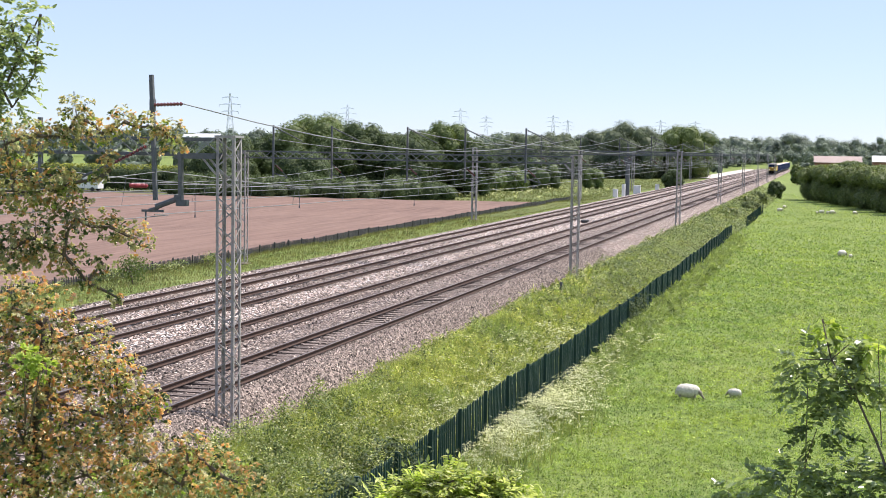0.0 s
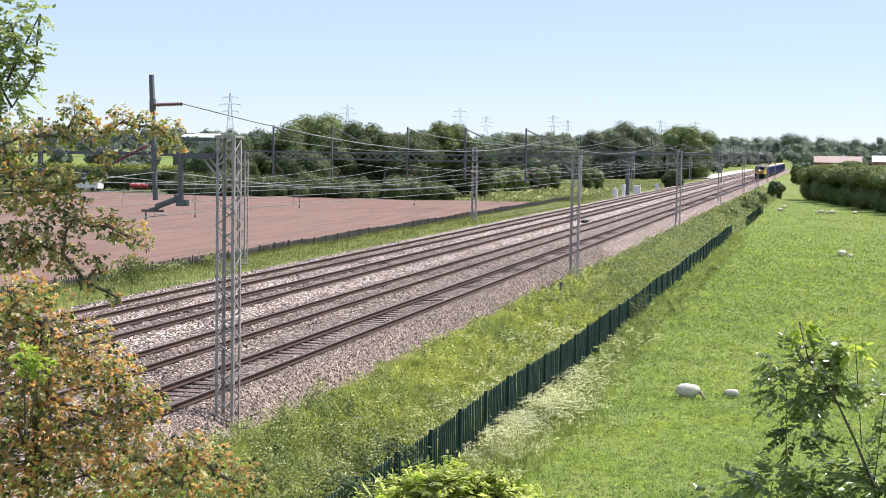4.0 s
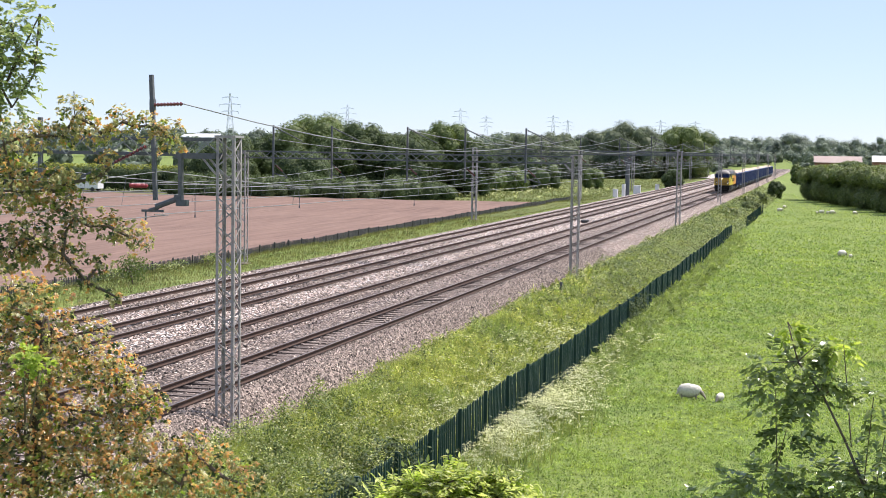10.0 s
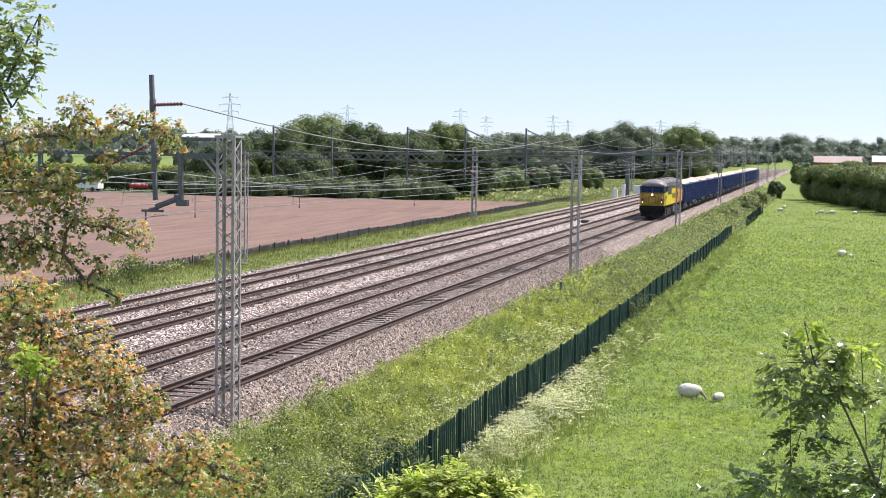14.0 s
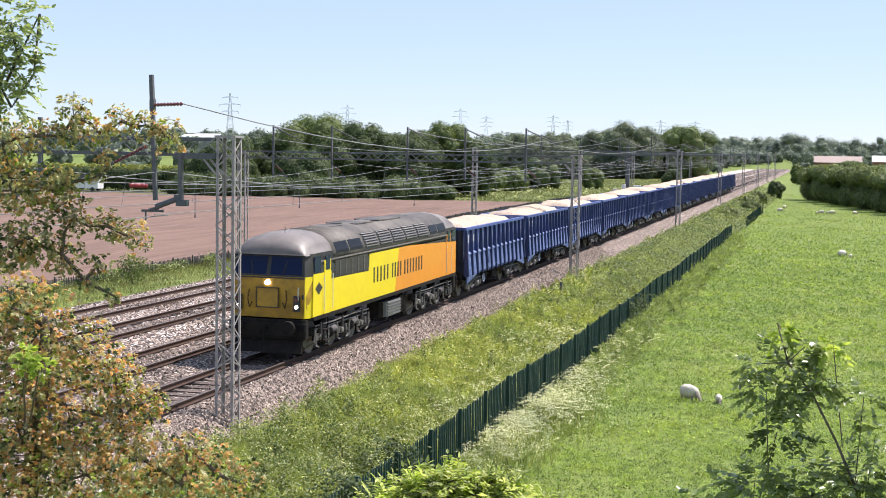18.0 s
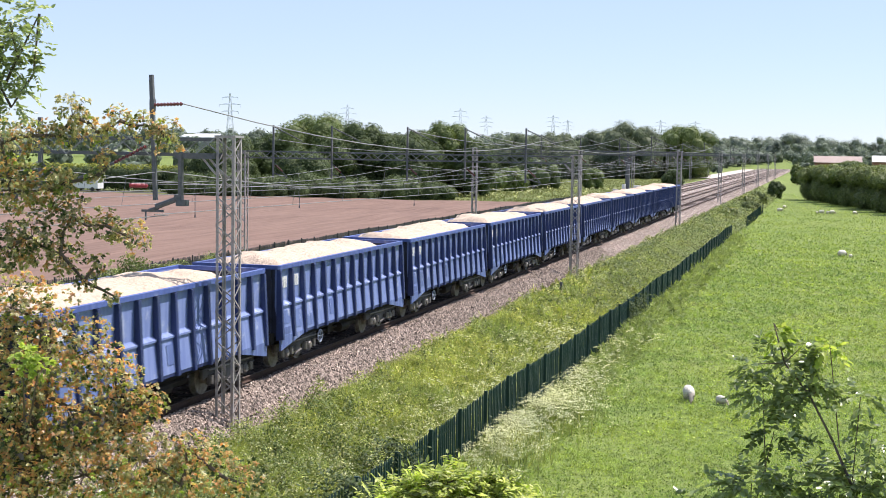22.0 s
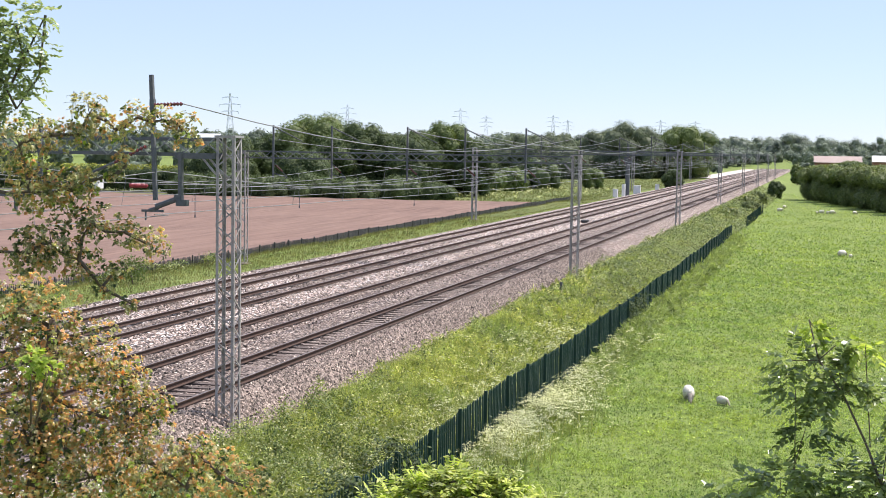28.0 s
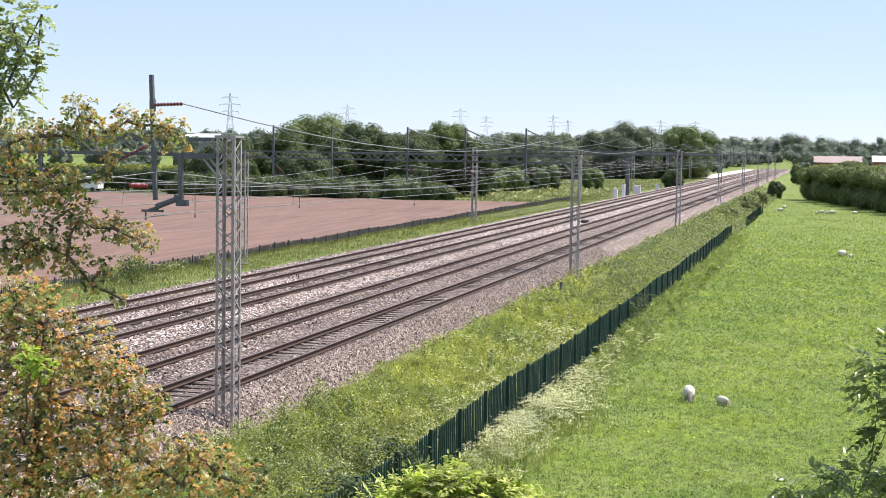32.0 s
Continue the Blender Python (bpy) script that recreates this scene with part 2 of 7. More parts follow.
M["under"] = surf("oily_underframe", (0.018, 0.016, 0.016), (0.009, 0.0085, 0.009), 6, 1.5, (0.05, 0.04, 0.03), 0.45, rough=0.75, spec=0.12)
M["wheel"] = surf("brake_dusted_wheel_steel", (0.24, 0.225, 0.215), (0.09, 0.08, 0.075), 8, rough=0.55, metal=0.2)
# panel blue is paled to carry the sky's sheen
M["blue"] = paint("sheen_paled_wagon_blue", (0.19, 0.245, 0.46), (0.11, 0.155, 0.36), (0.46, 0.49, 0.58), 0.7)
# same blue darkened, with the ribs' shade in the colour
M["bluerib"] = paint("shade_darkened_rib_blue", (0.026, 0.042, 0.14), (0.016, 0.026, 0.085), (0.16, 0.19, 0.28), 0.3)
M["dusty"] = surf("dusty_bogie_steel", (0.06, 0.057, 0.06), (0.022, 0.02, 0.022), 5, 1.4, (0.24, 0.22, 0.21), 0.5, rough=0.75, spec=0.2)
# end walls: sunless side painted in as near-black blue, plus some grime
M["blueend"] = surf("shade_darkened_wagon_end", (0.02, 0.026, 0.06), (0.01, 0.012, 0.025), 3, 1.0, (0.05, 0.05, 0.06), 0.5, rough=0.6)
M["bluescuff"] = paint("rubbed_blue_paint", (0.12, 0.17, 0.36), (0.06, 0.09, 0.24), (0.5, 0.54, 0.62), 0.8)
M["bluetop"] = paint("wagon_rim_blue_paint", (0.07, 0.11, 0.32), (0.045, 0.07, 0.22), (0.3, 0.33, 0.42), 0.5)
M["bluepale"] = surf("chalky_blue_white_paint", (0.42, 0.47, 0.56), (0.2, 0.24, 0.36), 7, rough=0.6)
M["sand"] = surf("pale_crushed_aggregate", (0.57, 0.465, 0.37), (0.38, 0.295, 0.23), 7, 0.7, (0.47, 0.36, 0.275), 0.5, rough=1.0, bump=1.0, bdist=0.08)
M["white"] = surf("white_painted_metal", (0.75, 0.75, 0.73), (0.66, 0.66, 0.64), 4, rough=0.5, bump=0.02)
# the blue base colour stands in for sky mirrored in the glass
M["glass"] = glassy("sky_tinted_dark_glass", (0.01, 0.02, 0.06), 0.05)
M["darkglass"] = surf("sooty_roof_glass", (0.012, 0.012, 0.014), (0.006, 0.006, 0.007), 3, rough=0.35, bump=0.0, spec=0.1)
M["lamp"] = glow("lit_lamp_lens", (1.0, 0.93, 0.75), 5)
M["butterfly"] = leafy("white_wing_scales", [(0.86, 0.87, 0.8), (0.9, 0.9, 0.86)], trans=0.5, patch=(0.97, 1.03), tint=(1.0, 1.0, 0.94))
M["wool"] = surf("cream_fleece", (0.72, 0.68, 0.6), (0.55, 0.5, 0.42), 14, rough=1.0, bump=1.0, bdist=0.04, c3=(0.5, 0.44, 0.36), big=3)
M["face"] = surf("grey_brown_sheep_face", (0.36, 0.32, 0.27), (0.24, 0.2, 0.17), 10, rough=0.9)
M["brick"] = surf("red_brick_wall", (0.32, 0.16, 0.11), (0.24, 0.12, 0.085), 6, rough=0.9)
M["tin"] = surf("pinkish_sheet_roof", (0.34, 0.27, 0.24), (0.26, 0.2, 0.18), 2, rough=0.7, c3=(0.22, 0.15, 0.13), big=0.2)
M["tinpale"] = surf("pale_sheet_roof", (0.5, 0.52, 0.54), (0.4, 0.42, 0.44), 2, rough=0.6)
M["gravel"] = surf("pale_yard_gravel", (0.5, 0.44, 0.4), (0.38, 0.33, 0.3), 6, rough=1.0)
M["asphalt"] = surf("worn_lane_asphalt", (0.07, 0.07, 0.068), (0.045, 0.045, 0.044), 8, rough=0.9)
M["meadow"] = surf("rough_meadow", (0.13, 0.16, 0.055), (0.08, 0.105, 0.036), 2, 0.06, (0.2, 0.2, 0.09), 0.6, rough=1.0, spec=0.1)


# ---- mesh helpers ----
class Geo:
    """Gathers vertices and faces of one mesh."""

    def __init__(self):
        self.v, self.f, self.s = [], [], []

    def add(self, verts, faces, slot=0):
        n = len(self.v)
        self.v += [tuple(p) for p in verts]
        self.f += [tuple(i + n for i in f) for f in faces]
        self.s += [slot] * len(faces)
        return self

    def box(self, c, size, m=None, slot=0, bev=0.0):
        x, y, z = (s / 2 for s in size)
        if bev:
            b = min(bev, x * 0.9, y * 0.9)
            ring = [(-x + b, -y), (x - b, -y), (x, -y + b), (x, y - b), (x - b, y), (-x + b, y), (-x, y - b), (-x, -y + b)]
            vs = [Vector((px, py, q)) for q in (-z, z) for px, py in ring]
            fs = [(i, (i + 1) % 8, 8 + (i + 1) % 8, 8 + i) for i in range(8)] + [tuple(range(7, -1, -1)), tuple(range(8, 16))]
        else:
            vs = [Vector((px, py, pz)) for pz in (-z, z) for px, py in ((-x, -y), (x, -y), (x, y), (-x, y))]
            fs = [(0, 3, 2, 1), (4, 5, 6, 7), (0, 1, 5, 4), (1, 2, 6, 5), (2, 3, 7, 6), (3, 0, 4, 7)]
        if m:
            vs = [m @ p for p in vs]
        return self.add([p + Vector(c) for p in vs], fs, slot)

    def tube(self, p0, p1, r0, r1=None, n=8, slot=0, caps=True):
        p0, p1 = Vector(p0), Vector(p1)
        r1 = r0 if r1 is None else r1
        q = (p1 - p0).to_track_quat("Z", "Y") if (p1 - p0).length > 1e-6 else Euler((0, 0, 0)).to_quaternion()
        vs = []
        for p, r in ((p0, r0), (p1, r1)):
            for i in range(n):
                a = math.tau * i / n
                vs.append(p + q @ Vector((math.cos(a) * r, math.sin(a) * r, 0)))
        fs = [(i, (i + 1) % n, n + (i + 1) % n, n + i) for i in range(n)]
        if caps:
            fs += [tuple(range(n - 1, -1, -1)), tuple(range(n, 2 * n))]
        return self.add(vs, fs, slot)

    def path(self, pts, r, n=5, slot=0):
        for a, b in zip(pts, pts[1:]):
            self.tube(a, b, r, r, n, slot, False)
        return self

    def angle(self, p0, p1, w, t=0.008, slot=0):
        """A slim square bar between two points."""
        p0, p1 = Vector(p0), Vector(p1)
        q = (p1 - p0).to_track_quat("Z", "Y")
        vs = [p + q @ Vector((sx * w / 2, sy * w / 2, 0)) for p in (p0, p1) for sx, sy in ((-1, -1), (1, -1), (1, 1), (-1, 1))]
        return self.add(vs, [(0, 1, 5, 4), (1, 2, 6, 5), (2, 3, 7, 6), (3, 0, 4, 7), (3, 2, 1, 0), (4, 5, 6, 7)], slot)

    def loft(self, rings, closed=True, caps=True, slot=0):
        n = len(rings[0])
        vs = [p for r in rings for p in r]
        fs = []
        for k in range(len(rings) - 1):
            for i in range(n if closed else n - 1):
                j = (i + 1) % n
                fs.append((k * n + i, k * n + j, (k + 1) * n + j, (k + 1) * n + i))
        if caps and closed:
            fs += [tuple(range(n - 1, -1, -1)), tuple((len(rings) - 1) * n + i for i in range(n))]
        return self.add(vs, fs, slot)

    def mesh(self, name, mats, smooth=False):
        me = bpy.data.meshes.new(name)
        me.from_pydata(self.v, [], self.f)
        for m in mats if isinstance(mats, (list, tuple)) else [mats]:
            me.materials.append(m)
        if any(self.s):
            me.polygons.foreach_set("material_index", self.s)
        if smooth:
            me.polygons.foreach_set("use_smooth", [True] * len(me.polygons))
        me.update()
        bm = bmesh.new()
        bm.from_mesh(me)
        if len(bm.faces) < 20000:
            bmesh.ops.recalc_face_normals(bm, faces=bm.faces)
        bm.to_mesh(me)
        bm.free()
        return me


def part(name, geo, material, parent, label="", smooth=False):
    ob = new(name, geo.mesh(name, material, smooth) if isinstance(geo, Geo) else geo)
    ob.parent = parent
    if label:
        ob["label"] = label
    return ob


def thing(name, m, label, category, group="", kind=""):
    ob = new(name)
    ob.empty_display_size = 0.2
    ob.matrix_basis = m
    return tagged(ob, label, category, group, kind)


def solid(name, geo, material, label, category, group="", kind="", m=None, smooth=False):
    ob = new(name, geo.mesh(name, material, smooth) if isinstance(geo, Geo) else geo)
    if m is not None:
        ob.matrix_basis = m
    return tagged(ob, label, category, group, kind)


def cards(name, mats, P, U, V, slots=None, kite=True):
    """One mesh of many small leaves or blades: centre or foot P, half side U, length V. Kites, or three-cornered slips."""
    n, c = len(P), 4 if kite else 3
    q = np.stack([P, P + V * 0.45 + U, P + V, P + V * 0.45 - U] if kite else [P - U, P + U, P + V], 1)
    me = bpy.data.meshes.new(name)
    me.vertices.add(c * n)
    me.vertices.foreach_set("co", q.reshape(-1).astype(np.float32))
    me.loops.add(c * n)
    me.loops.foreach_set("vertex_index", np.arange(c * n, dtype=np.int32))
    me.polygons.add(n)
    me.polygons.foreach_set("loop_start", np.arange(0, c * n, c, dtype=np.int32))
    for m in mats if isinstance(mats, (list, tuple)) else [mats]:
        me.materials.append(m)
    if slots is not None:
        me.polygons.foreach_set("material_index", np.asarray(slots, dtype=np.int32))
    me.update(calc_edges=True)
    return me


def fine_leaves(name, mats, P, U, V, slots=None, fold=0.3, droop=0.14):
    """Like cards, but each leaf is lance-shaped, folded along its rib and bent at its tip."""
    n = len(P)
    N = np.cross(U, V)
    N = N / np.maximum(1e-9, np.linalg.norm(N, axis=1, keepdims=True))
    N = np.where(N[:, 2:3] < 0, -N, N)
    w = np.linalg.norm(U, axis=1, keepdims=True)
    k = np.linalg.norm(V, axis=1, keepdims=True)
    a, b = V * 0.28, V * 0.66
    q = np.stack([P, P + a + U + N * w * fold, P + b + U * 0.78 + N * (w * fold - k * droop * 0.35), P + V - N * k * droop,
                  P + b - U * 0.78 + N * (w * fold - k * droop * 0.35), P + a - U + N * w * fold], 1)
    me = bpy.data.meshes.new(name)
    me.vertices.add(6 * n)
    me.vertices.foreach_set("co", q.reshape(-1).astype(np.float32))
    idx = (np.array([0, 1, 2, 3, 0, 3, 4, 5])[None] + 6 * np.arange(n)[:, None]).reshape(-1)
    me.loops.add(8 * n)
    me.loops.foreach_set("vertex_index", idx.astype(np.int32))
    me.polygons.add(2 * n)
    me.polygons.foreach_set("loop_start", np.arange(0, 8 * n, 4, dtype=np.int32))
    for m in mats if isinstance(mats, (list, tuple)) else [mats]:
        me.materials.append(m)
    if slots is not None:
        me.polygons.foreach_set("material_index", np.repeat(np.asarray(slots, dtype=np.int32), 2))
    me.update(calc_edges=True)
    return me


def unit(v):
    return v / np.maximum(1e-9, np.linalg.norm(v, axis=1, keepdims=True))


def rnd_dirs(rng, n):
    return unit(rng.normal(size=(n, 3)))


def leaf_frames(rng, n, size, up=0.3):
    """Random leaf sides and lengths of about that size."""
    d = rnd_dirs(rng, n)
    d[:, 2] = d[:, 2] * 0.7 + up * rng.normal(size=n) * 0.3
    d = unit(d)
    s = unit(np.cross(d, rnd_dirs(rng, n)))
    k = size * rng.uniform(0.65, 1.35, (n, 1))
    return s * k * 0.3, d * k


def bumps(x, y, s, seed=0.0):
    """A smooth wandering value between about -1 and 1."""
    return (np.sin(x / s + seed) * np.cos(y / s * 1.3 + seed * 2) + 0.6 * np.sin(x / s * 2.3 + y / s * 1.7 + seed * 3)) / 1.6

# ---- ground ----
TRACKS = (-16.69, -20.31, -24.47, -27.88)
FENCE_X = -9.15


def lateral(x):
    xs = [-4000, -400, -120, -41, -38.5, -37.5, -33.2, -31.8, -14.2, -13.2, -11.5, -9.3, -8.0, 0, 40, 400, 4000]
    zs = [4, -1.0, -1.4, -1.05, -0.95, -0.9, -0.7, -0.9, -0.95, -0.85, -1.25, -1.95, -2.05, -2.0, -1.9, -1.6, 6]
    return np.interp(x, xs, zs)


def ground_z(x, y):
    x, y = np.asarray(x, float), np.asarray(y, float)
    z = lateral(x) + np.interp(y, [500, 900, 1600, 4000], [0, 3, 9, 26]) * np.maximum(np.clip((np.abs(x + 23) - 22) / 30, 0, 1), np.clip((y - 715) / 90, 0, 1))
    free = np.clip((np.abs(x + 23) - 10) / 4, 0, 1)
    z = z + free * bumps(x, y, 5.5) * 0.10 * np.clip((y - 15) / 20, 0, 1)
    bank = np.clip((11 - y) / 9, 0, 1.0) * np.clip((x + 12.5) / 3.5, 0, 1)
    bank = bank * bank * (3 - 2 * bank)
    return z + bank * 7.0


def sheet(name, xs, ys, zfun, material, label, category, lift=0.0):
    X, Y = np.meshgrid(xs, ys)
    Z = zfun(X, Y) + lift
    n, m = X.shape
    vs = np.stack([X, Y, Z], -1).reshape(-1, 3)
    idx = np.arange(n * m).reshape(n, m)
    fs = np.stack([idx[:-1, :-1], idx[:-1, 1:], idx[1:, 1:], idx[1:, :-1]], -1).reshape(-1, 4)
    me = bpy.data.meshes.new(name)
    me.from_pydata(vs.tolist(), [], fs.tolist())
    me.materials.append(material)
    me.polygons.foreach_set("use_smooth", [True] * len(me.polygons))
    return tagged(new(name, me), label, category, "", "structure")


gx = np.unique(np.concatenate([[-4000, -2500, -1500, -1000, -700, -400, -300, -200, -160], np.arange(-130, -42, 4.0), np.arange(-42, 30, 0.7),
                               np.arange(30, 100, 5), [130, 200, 300, 500, 900, 1500, 2500, 4000]]))
gy = np.unique(np.concatenate([[-600, -300, -120, -60, -30, -10], np.arange(0, 20, 1.0), np.arange(20, 150, 1.6), np.arange(150, 500, 8),
                               [550, 600, 650, 700, 715, 740, 770, 805, 900, 960, 1000, 1080, 1300, 1700, 2200, 3000, 4000]]))
sheet("ground", gx, gy, ground_z, M["turf"], "open grassland reaching to the horizon", "ground")
sheet("tilled_field", np.array([-330, -250, -190, *np.arange(-160, -41, 2.0), -40, -39.3]), np.arange(18, 200, 2.0),
      lambda x, y: ground_z(x, y) + 0.24 + 0.03 * np.sin(x * 2.1) - np.clip((y - 198) * 0.02, 0, 1), M["soil"], "bare reddish-brown tilled field", "field")
sheet("meadow", np.array([-200, -150, -110, *np.arange(-90, -40, 3.0), -38.5, -36.5, -33.6]), np.arange(150, 480, 6.0), ground_z, M["meadow"], "rough green meadow beyond the tilled field", "meadow", 0.06)
sheet("yard", np.linspace(-38.5, -31.5, 5), np.linspace(420, 700, 15), ground_z, M["gravel"], "pale gravel yard beside the railway", "yard", 0.3)

# ballast bed with sloping shoulders
prof = [(-33.0, -0.95), (-31.9, -0.62), (-30.2, -0.2), (-29.4, -0.17), (-26.3, -0.18), (-26.0, -0.24), (-23.0, -0.19), (-22.4, -0.33), (-21.9, -0.2), (-18.7, -0.19),
        (-18.4, -0.26), (-15.55, -0.2), (-15.15, -0.3), (-14.2, -0.93)]
px = np.concatenate([np.linspace(a[0], b[0], 4)[:-1] for a, b in zip(prof, prof[1:])] + [[prof[-1][0]]])
bx, bz = [p[0] for p in prof], [p[1] for p in prof]
sheet("ballast", px, np.concatenate([np.arange(-200, 10, 10.0), np.arange(10, 120, 0.5), np.arange(120, 724, 6)]),
      lambda x, y: np.interp(x, bx, bz) + 0.035 * bumps(x, y, 0.31) + 0.03 * bumps(x, y, 1.7, 2), M["ballast"], "pink-grey crushed stone ballast under four tracks", "ballast")

bed = bpy.data.objects["ballast"].data
bed.materials.append(M["ballastdark"])
bed.materials.append(M["ballastpale"])
bed.polygons.foreach_set("material_index", [1 if any(abs(p.center.x - tx) < 0.8 for tx in TRACKS[1:]) or -18.75 < p.center.x < -15.9 else 2 if p.center.x < -21.4 else 0 for p in bed.polygons])
rng = np.random.default_rng(3)


def loose_stones():
    n = 75000
    y = 24 + 75 * rng.random(n) ** 1.7
    x = np.where(rng.random(n) < 0.55, rng.uniform(-16.0, -14.1, n), rng.uniform(-31.5, -14.3, n))
    near = np.zeros(n, bool)
    for tx in TRACKS:
        near |= np.abs(np.abs(x - tx) - 0.75) < 0.12
    near |= (x > -18.7) & (x < -15.9) & (rng.random(n) < 0.7)
    x = np.where(near, rng.uniform(-15.5, -14.15, n), x)
    z = np.interp(x, bx, bz) + 0.01
    c = np.stack([x, y, z], -1)
    base = np.array([(1, -0.2, -0.3), (0.1, 0.9, -0.3), (-0.9, 0.1, -0.3), (-0.1, -0.9, -0.3), (0.5, 0.15, 0.62), (-0.4, -0.15, 0.7)])
    q = base[None] * (0.03 + 0.036 * rng.random((n, 1, 1))) * rng.uniform(0.7, 1.3, (n, 6, 3))
    a = rng.random(n) * math.tau
    ca, sa = np.cos(a)[:, None], np.sin(a)[:, None]
    q = np.stack([q[..., 0] * ca - q[..., 1] * sa, q[..., 0] * sa + q[..., 1] * ca, q[..., 2]], -1) + c[:, None]
    me = bpy.data.meshes.new("ballast_stones")
    f = np.array([(0, 1, 4), (1, 2, 5), (1, 5, 4), (2, 3, 5), (3, 0, 4), (3, 4, 5)])
    me.from_pydata(q.reshape(-1, 3).tolist(), [], (f[None] + 6 * np.arange(n)[:, None, None]).reshape(-1, 3).tolist())
    me.materials.append(M["stone"])
    tagged(new("ballast_stones", me), "loose angular pink-grey ballast stones", "ballast", "", "stuff")


loose_stones()

# ---- tracks ----
SLEEPER = Geo().box((0, 0, -0.26), (2.5, 0.27, 0.16), bev=0.03).box((0.75, 0, -0.175), (0.34, 0.2, 0.03)).box((-0.75, 0, -0.175), (0.34, 0.2, 0.03)).mesh("sleeper", M["sleeper"])


def rail_geo(x):
    g = Geo()
    sec = [(-0.075, -0.16), (0.075, -0.16), (0.075, -0.145), (0.012, -0.125), (0.012, -0.045), (0.036, -0.035), (0.036, -0.004), (0.028, 0), (-0.028, 0), (-0.036, -0.004), (-0.036, -0.035),
           (-0.012, -0.045), (-0.012, -0.125), (-0.075, -0.145)]
    ys = (-200, 60, 200, 720)
    g.loft([[(x + a, y, b) for a, b in sec] for y in ys])
    for i, f in enumerate(g.f):
        zs = [g.v[k][2] for k in f]
        if len(f) == 4 and min(zs) > -0.006:
            g.s[i] = 1
    return g


for k, tx in enumerate(TRACKS):
    tr = thing("railway_track", pose(tx, 0, 0), ("nearest running line with rusty rails on concrete sleepers" if k == 0 else "rusty steel railway track on concrete sleepers"), "track", "tracks", "structure")
    for s in (-0.7525, 0.7525):
        part("rail", rail_geo(s), [M["rail"], M["railhead"]], tr)
    g = Geo()
    lo, hi = (22, 100) if k == 0 else (34, 80)
    y = -60.0
    while y < 420:
        if lo <= y < hi:
            o = part("sleeper", SLEEPER, None, tr)
            o.matrix_basis = pose(random.uniform(-0.02, 0.02), y, random.uniform(-0.012, 0.006) - (0.055 if k else 0.032), 0, 0, random.uniform(-0.6, 0.6))
        else:
            g.box((0, y, -0.31), (2.5, 0.27, 0.16))
        y += 0.65
    tagged(part("far_sleeper_row", g, M["sleeper"], tr, "concrete sleepers in the distance"), kind="stuff")

# ---- overhead line ----
PORTALS = [(32.7, 0.0, -14.77), (80.5, -0.45, -14.0), (143.0, 0.0, -14.1), (210.0, 0.0, -14.6), (272.0, 0.0, -14.4), (334.0, 0.0, -14.4), (396.0, 0.0, -14.4), (458.0, 0.0, -14.4)]
LEFT_X = -35.9


def flat(g, p0, p1, side, normal, w, t, slot=0):
    """A flat steel bar between two points, w wide along side and t thick along normal."""
    vs = [p + side * (a * w / 2) + normal * (b * t / 2) for p in (Vector(p0), Vector(p1)) for a, b in ((-1, -1), (1, -1), (1, 1), (-1, 1))]
    g.add(vs, [(0, 1, 5, 4), (1, 2, 6, 5), (2, 3, 7, 6), (3, 0, 4, 7), (3, 2, 1, 0), (4, 5, 6, 7)], slot)


def lattice(g, p0, p1, a, b, bay, leg, br, axis):
    """Four angle-section legs with zigzag flat bracing between two points; axis 'z' for masts, 'x' for booms."""
    p0, p1 = Vector(p0), Vector(p1)
    L = (p1 - p0).length
    d = (p1 - p0) / L
    u, w = (Vector((1, 0, 0)), Vector((0, 1, 0))) if axis == "z" else (Vector((0, 1, 0)), Vector((0, 0, 1)))
    signs = ((-1, -1), (1, -1), (1, 1), (-1, 1))
    co = [u * (sa * a / 2) + w * (sb * b / 2) for sa, sb in signs]
    k = 1 if axis == "x" else 0
    for c, (sa, sb) in zip(co, signs):
        flat(g, p0 + c - w * (sb * leg / 2), p1 + c - w * (sb * leg / 2), w, u, leg, 0.012, k)
        flat(g, p0 + c - u * (sa * (leg / 2 + 0.006)), p1 + c - u * (sa * (leg / 2 + 0.006)), u, w, leg - 0.012, 0.012, k)
    n = max(2, round(L / bay))
    for f in range(4):
        c0, c1 = co[f], co[(f + 1) % 4]
        out = (c0 + c1).normalized()
        for i in range(n):
            s, e = (c0, c1) if (i + f) % 2 else (c1, c0)
            q0, q1 = p0 + d * (L * i / n) + s + out * 0.011, p0 + d * (L * (i + 1) / n) + e + out * 0.011
            flat(g, q0, q1, (q1 - q0).cross(out).normalized(), out, br, 0.01)
    return g


def insulator(g, p0, p1, r=0.07, n=7, slot=0):
    p0, p1 = Vector(p0), Vector(p1)
    g.tube(p0, p1, r * 0.4, n=6, slot=slot)
    for i in range(n):
        a = p0.lerp(p1, (i + 0.25) / n)
        b = p0.lerp(p1, (i + 0.75) / n)
        g.tube(a, b, r, r * 0.55, 8, slot)


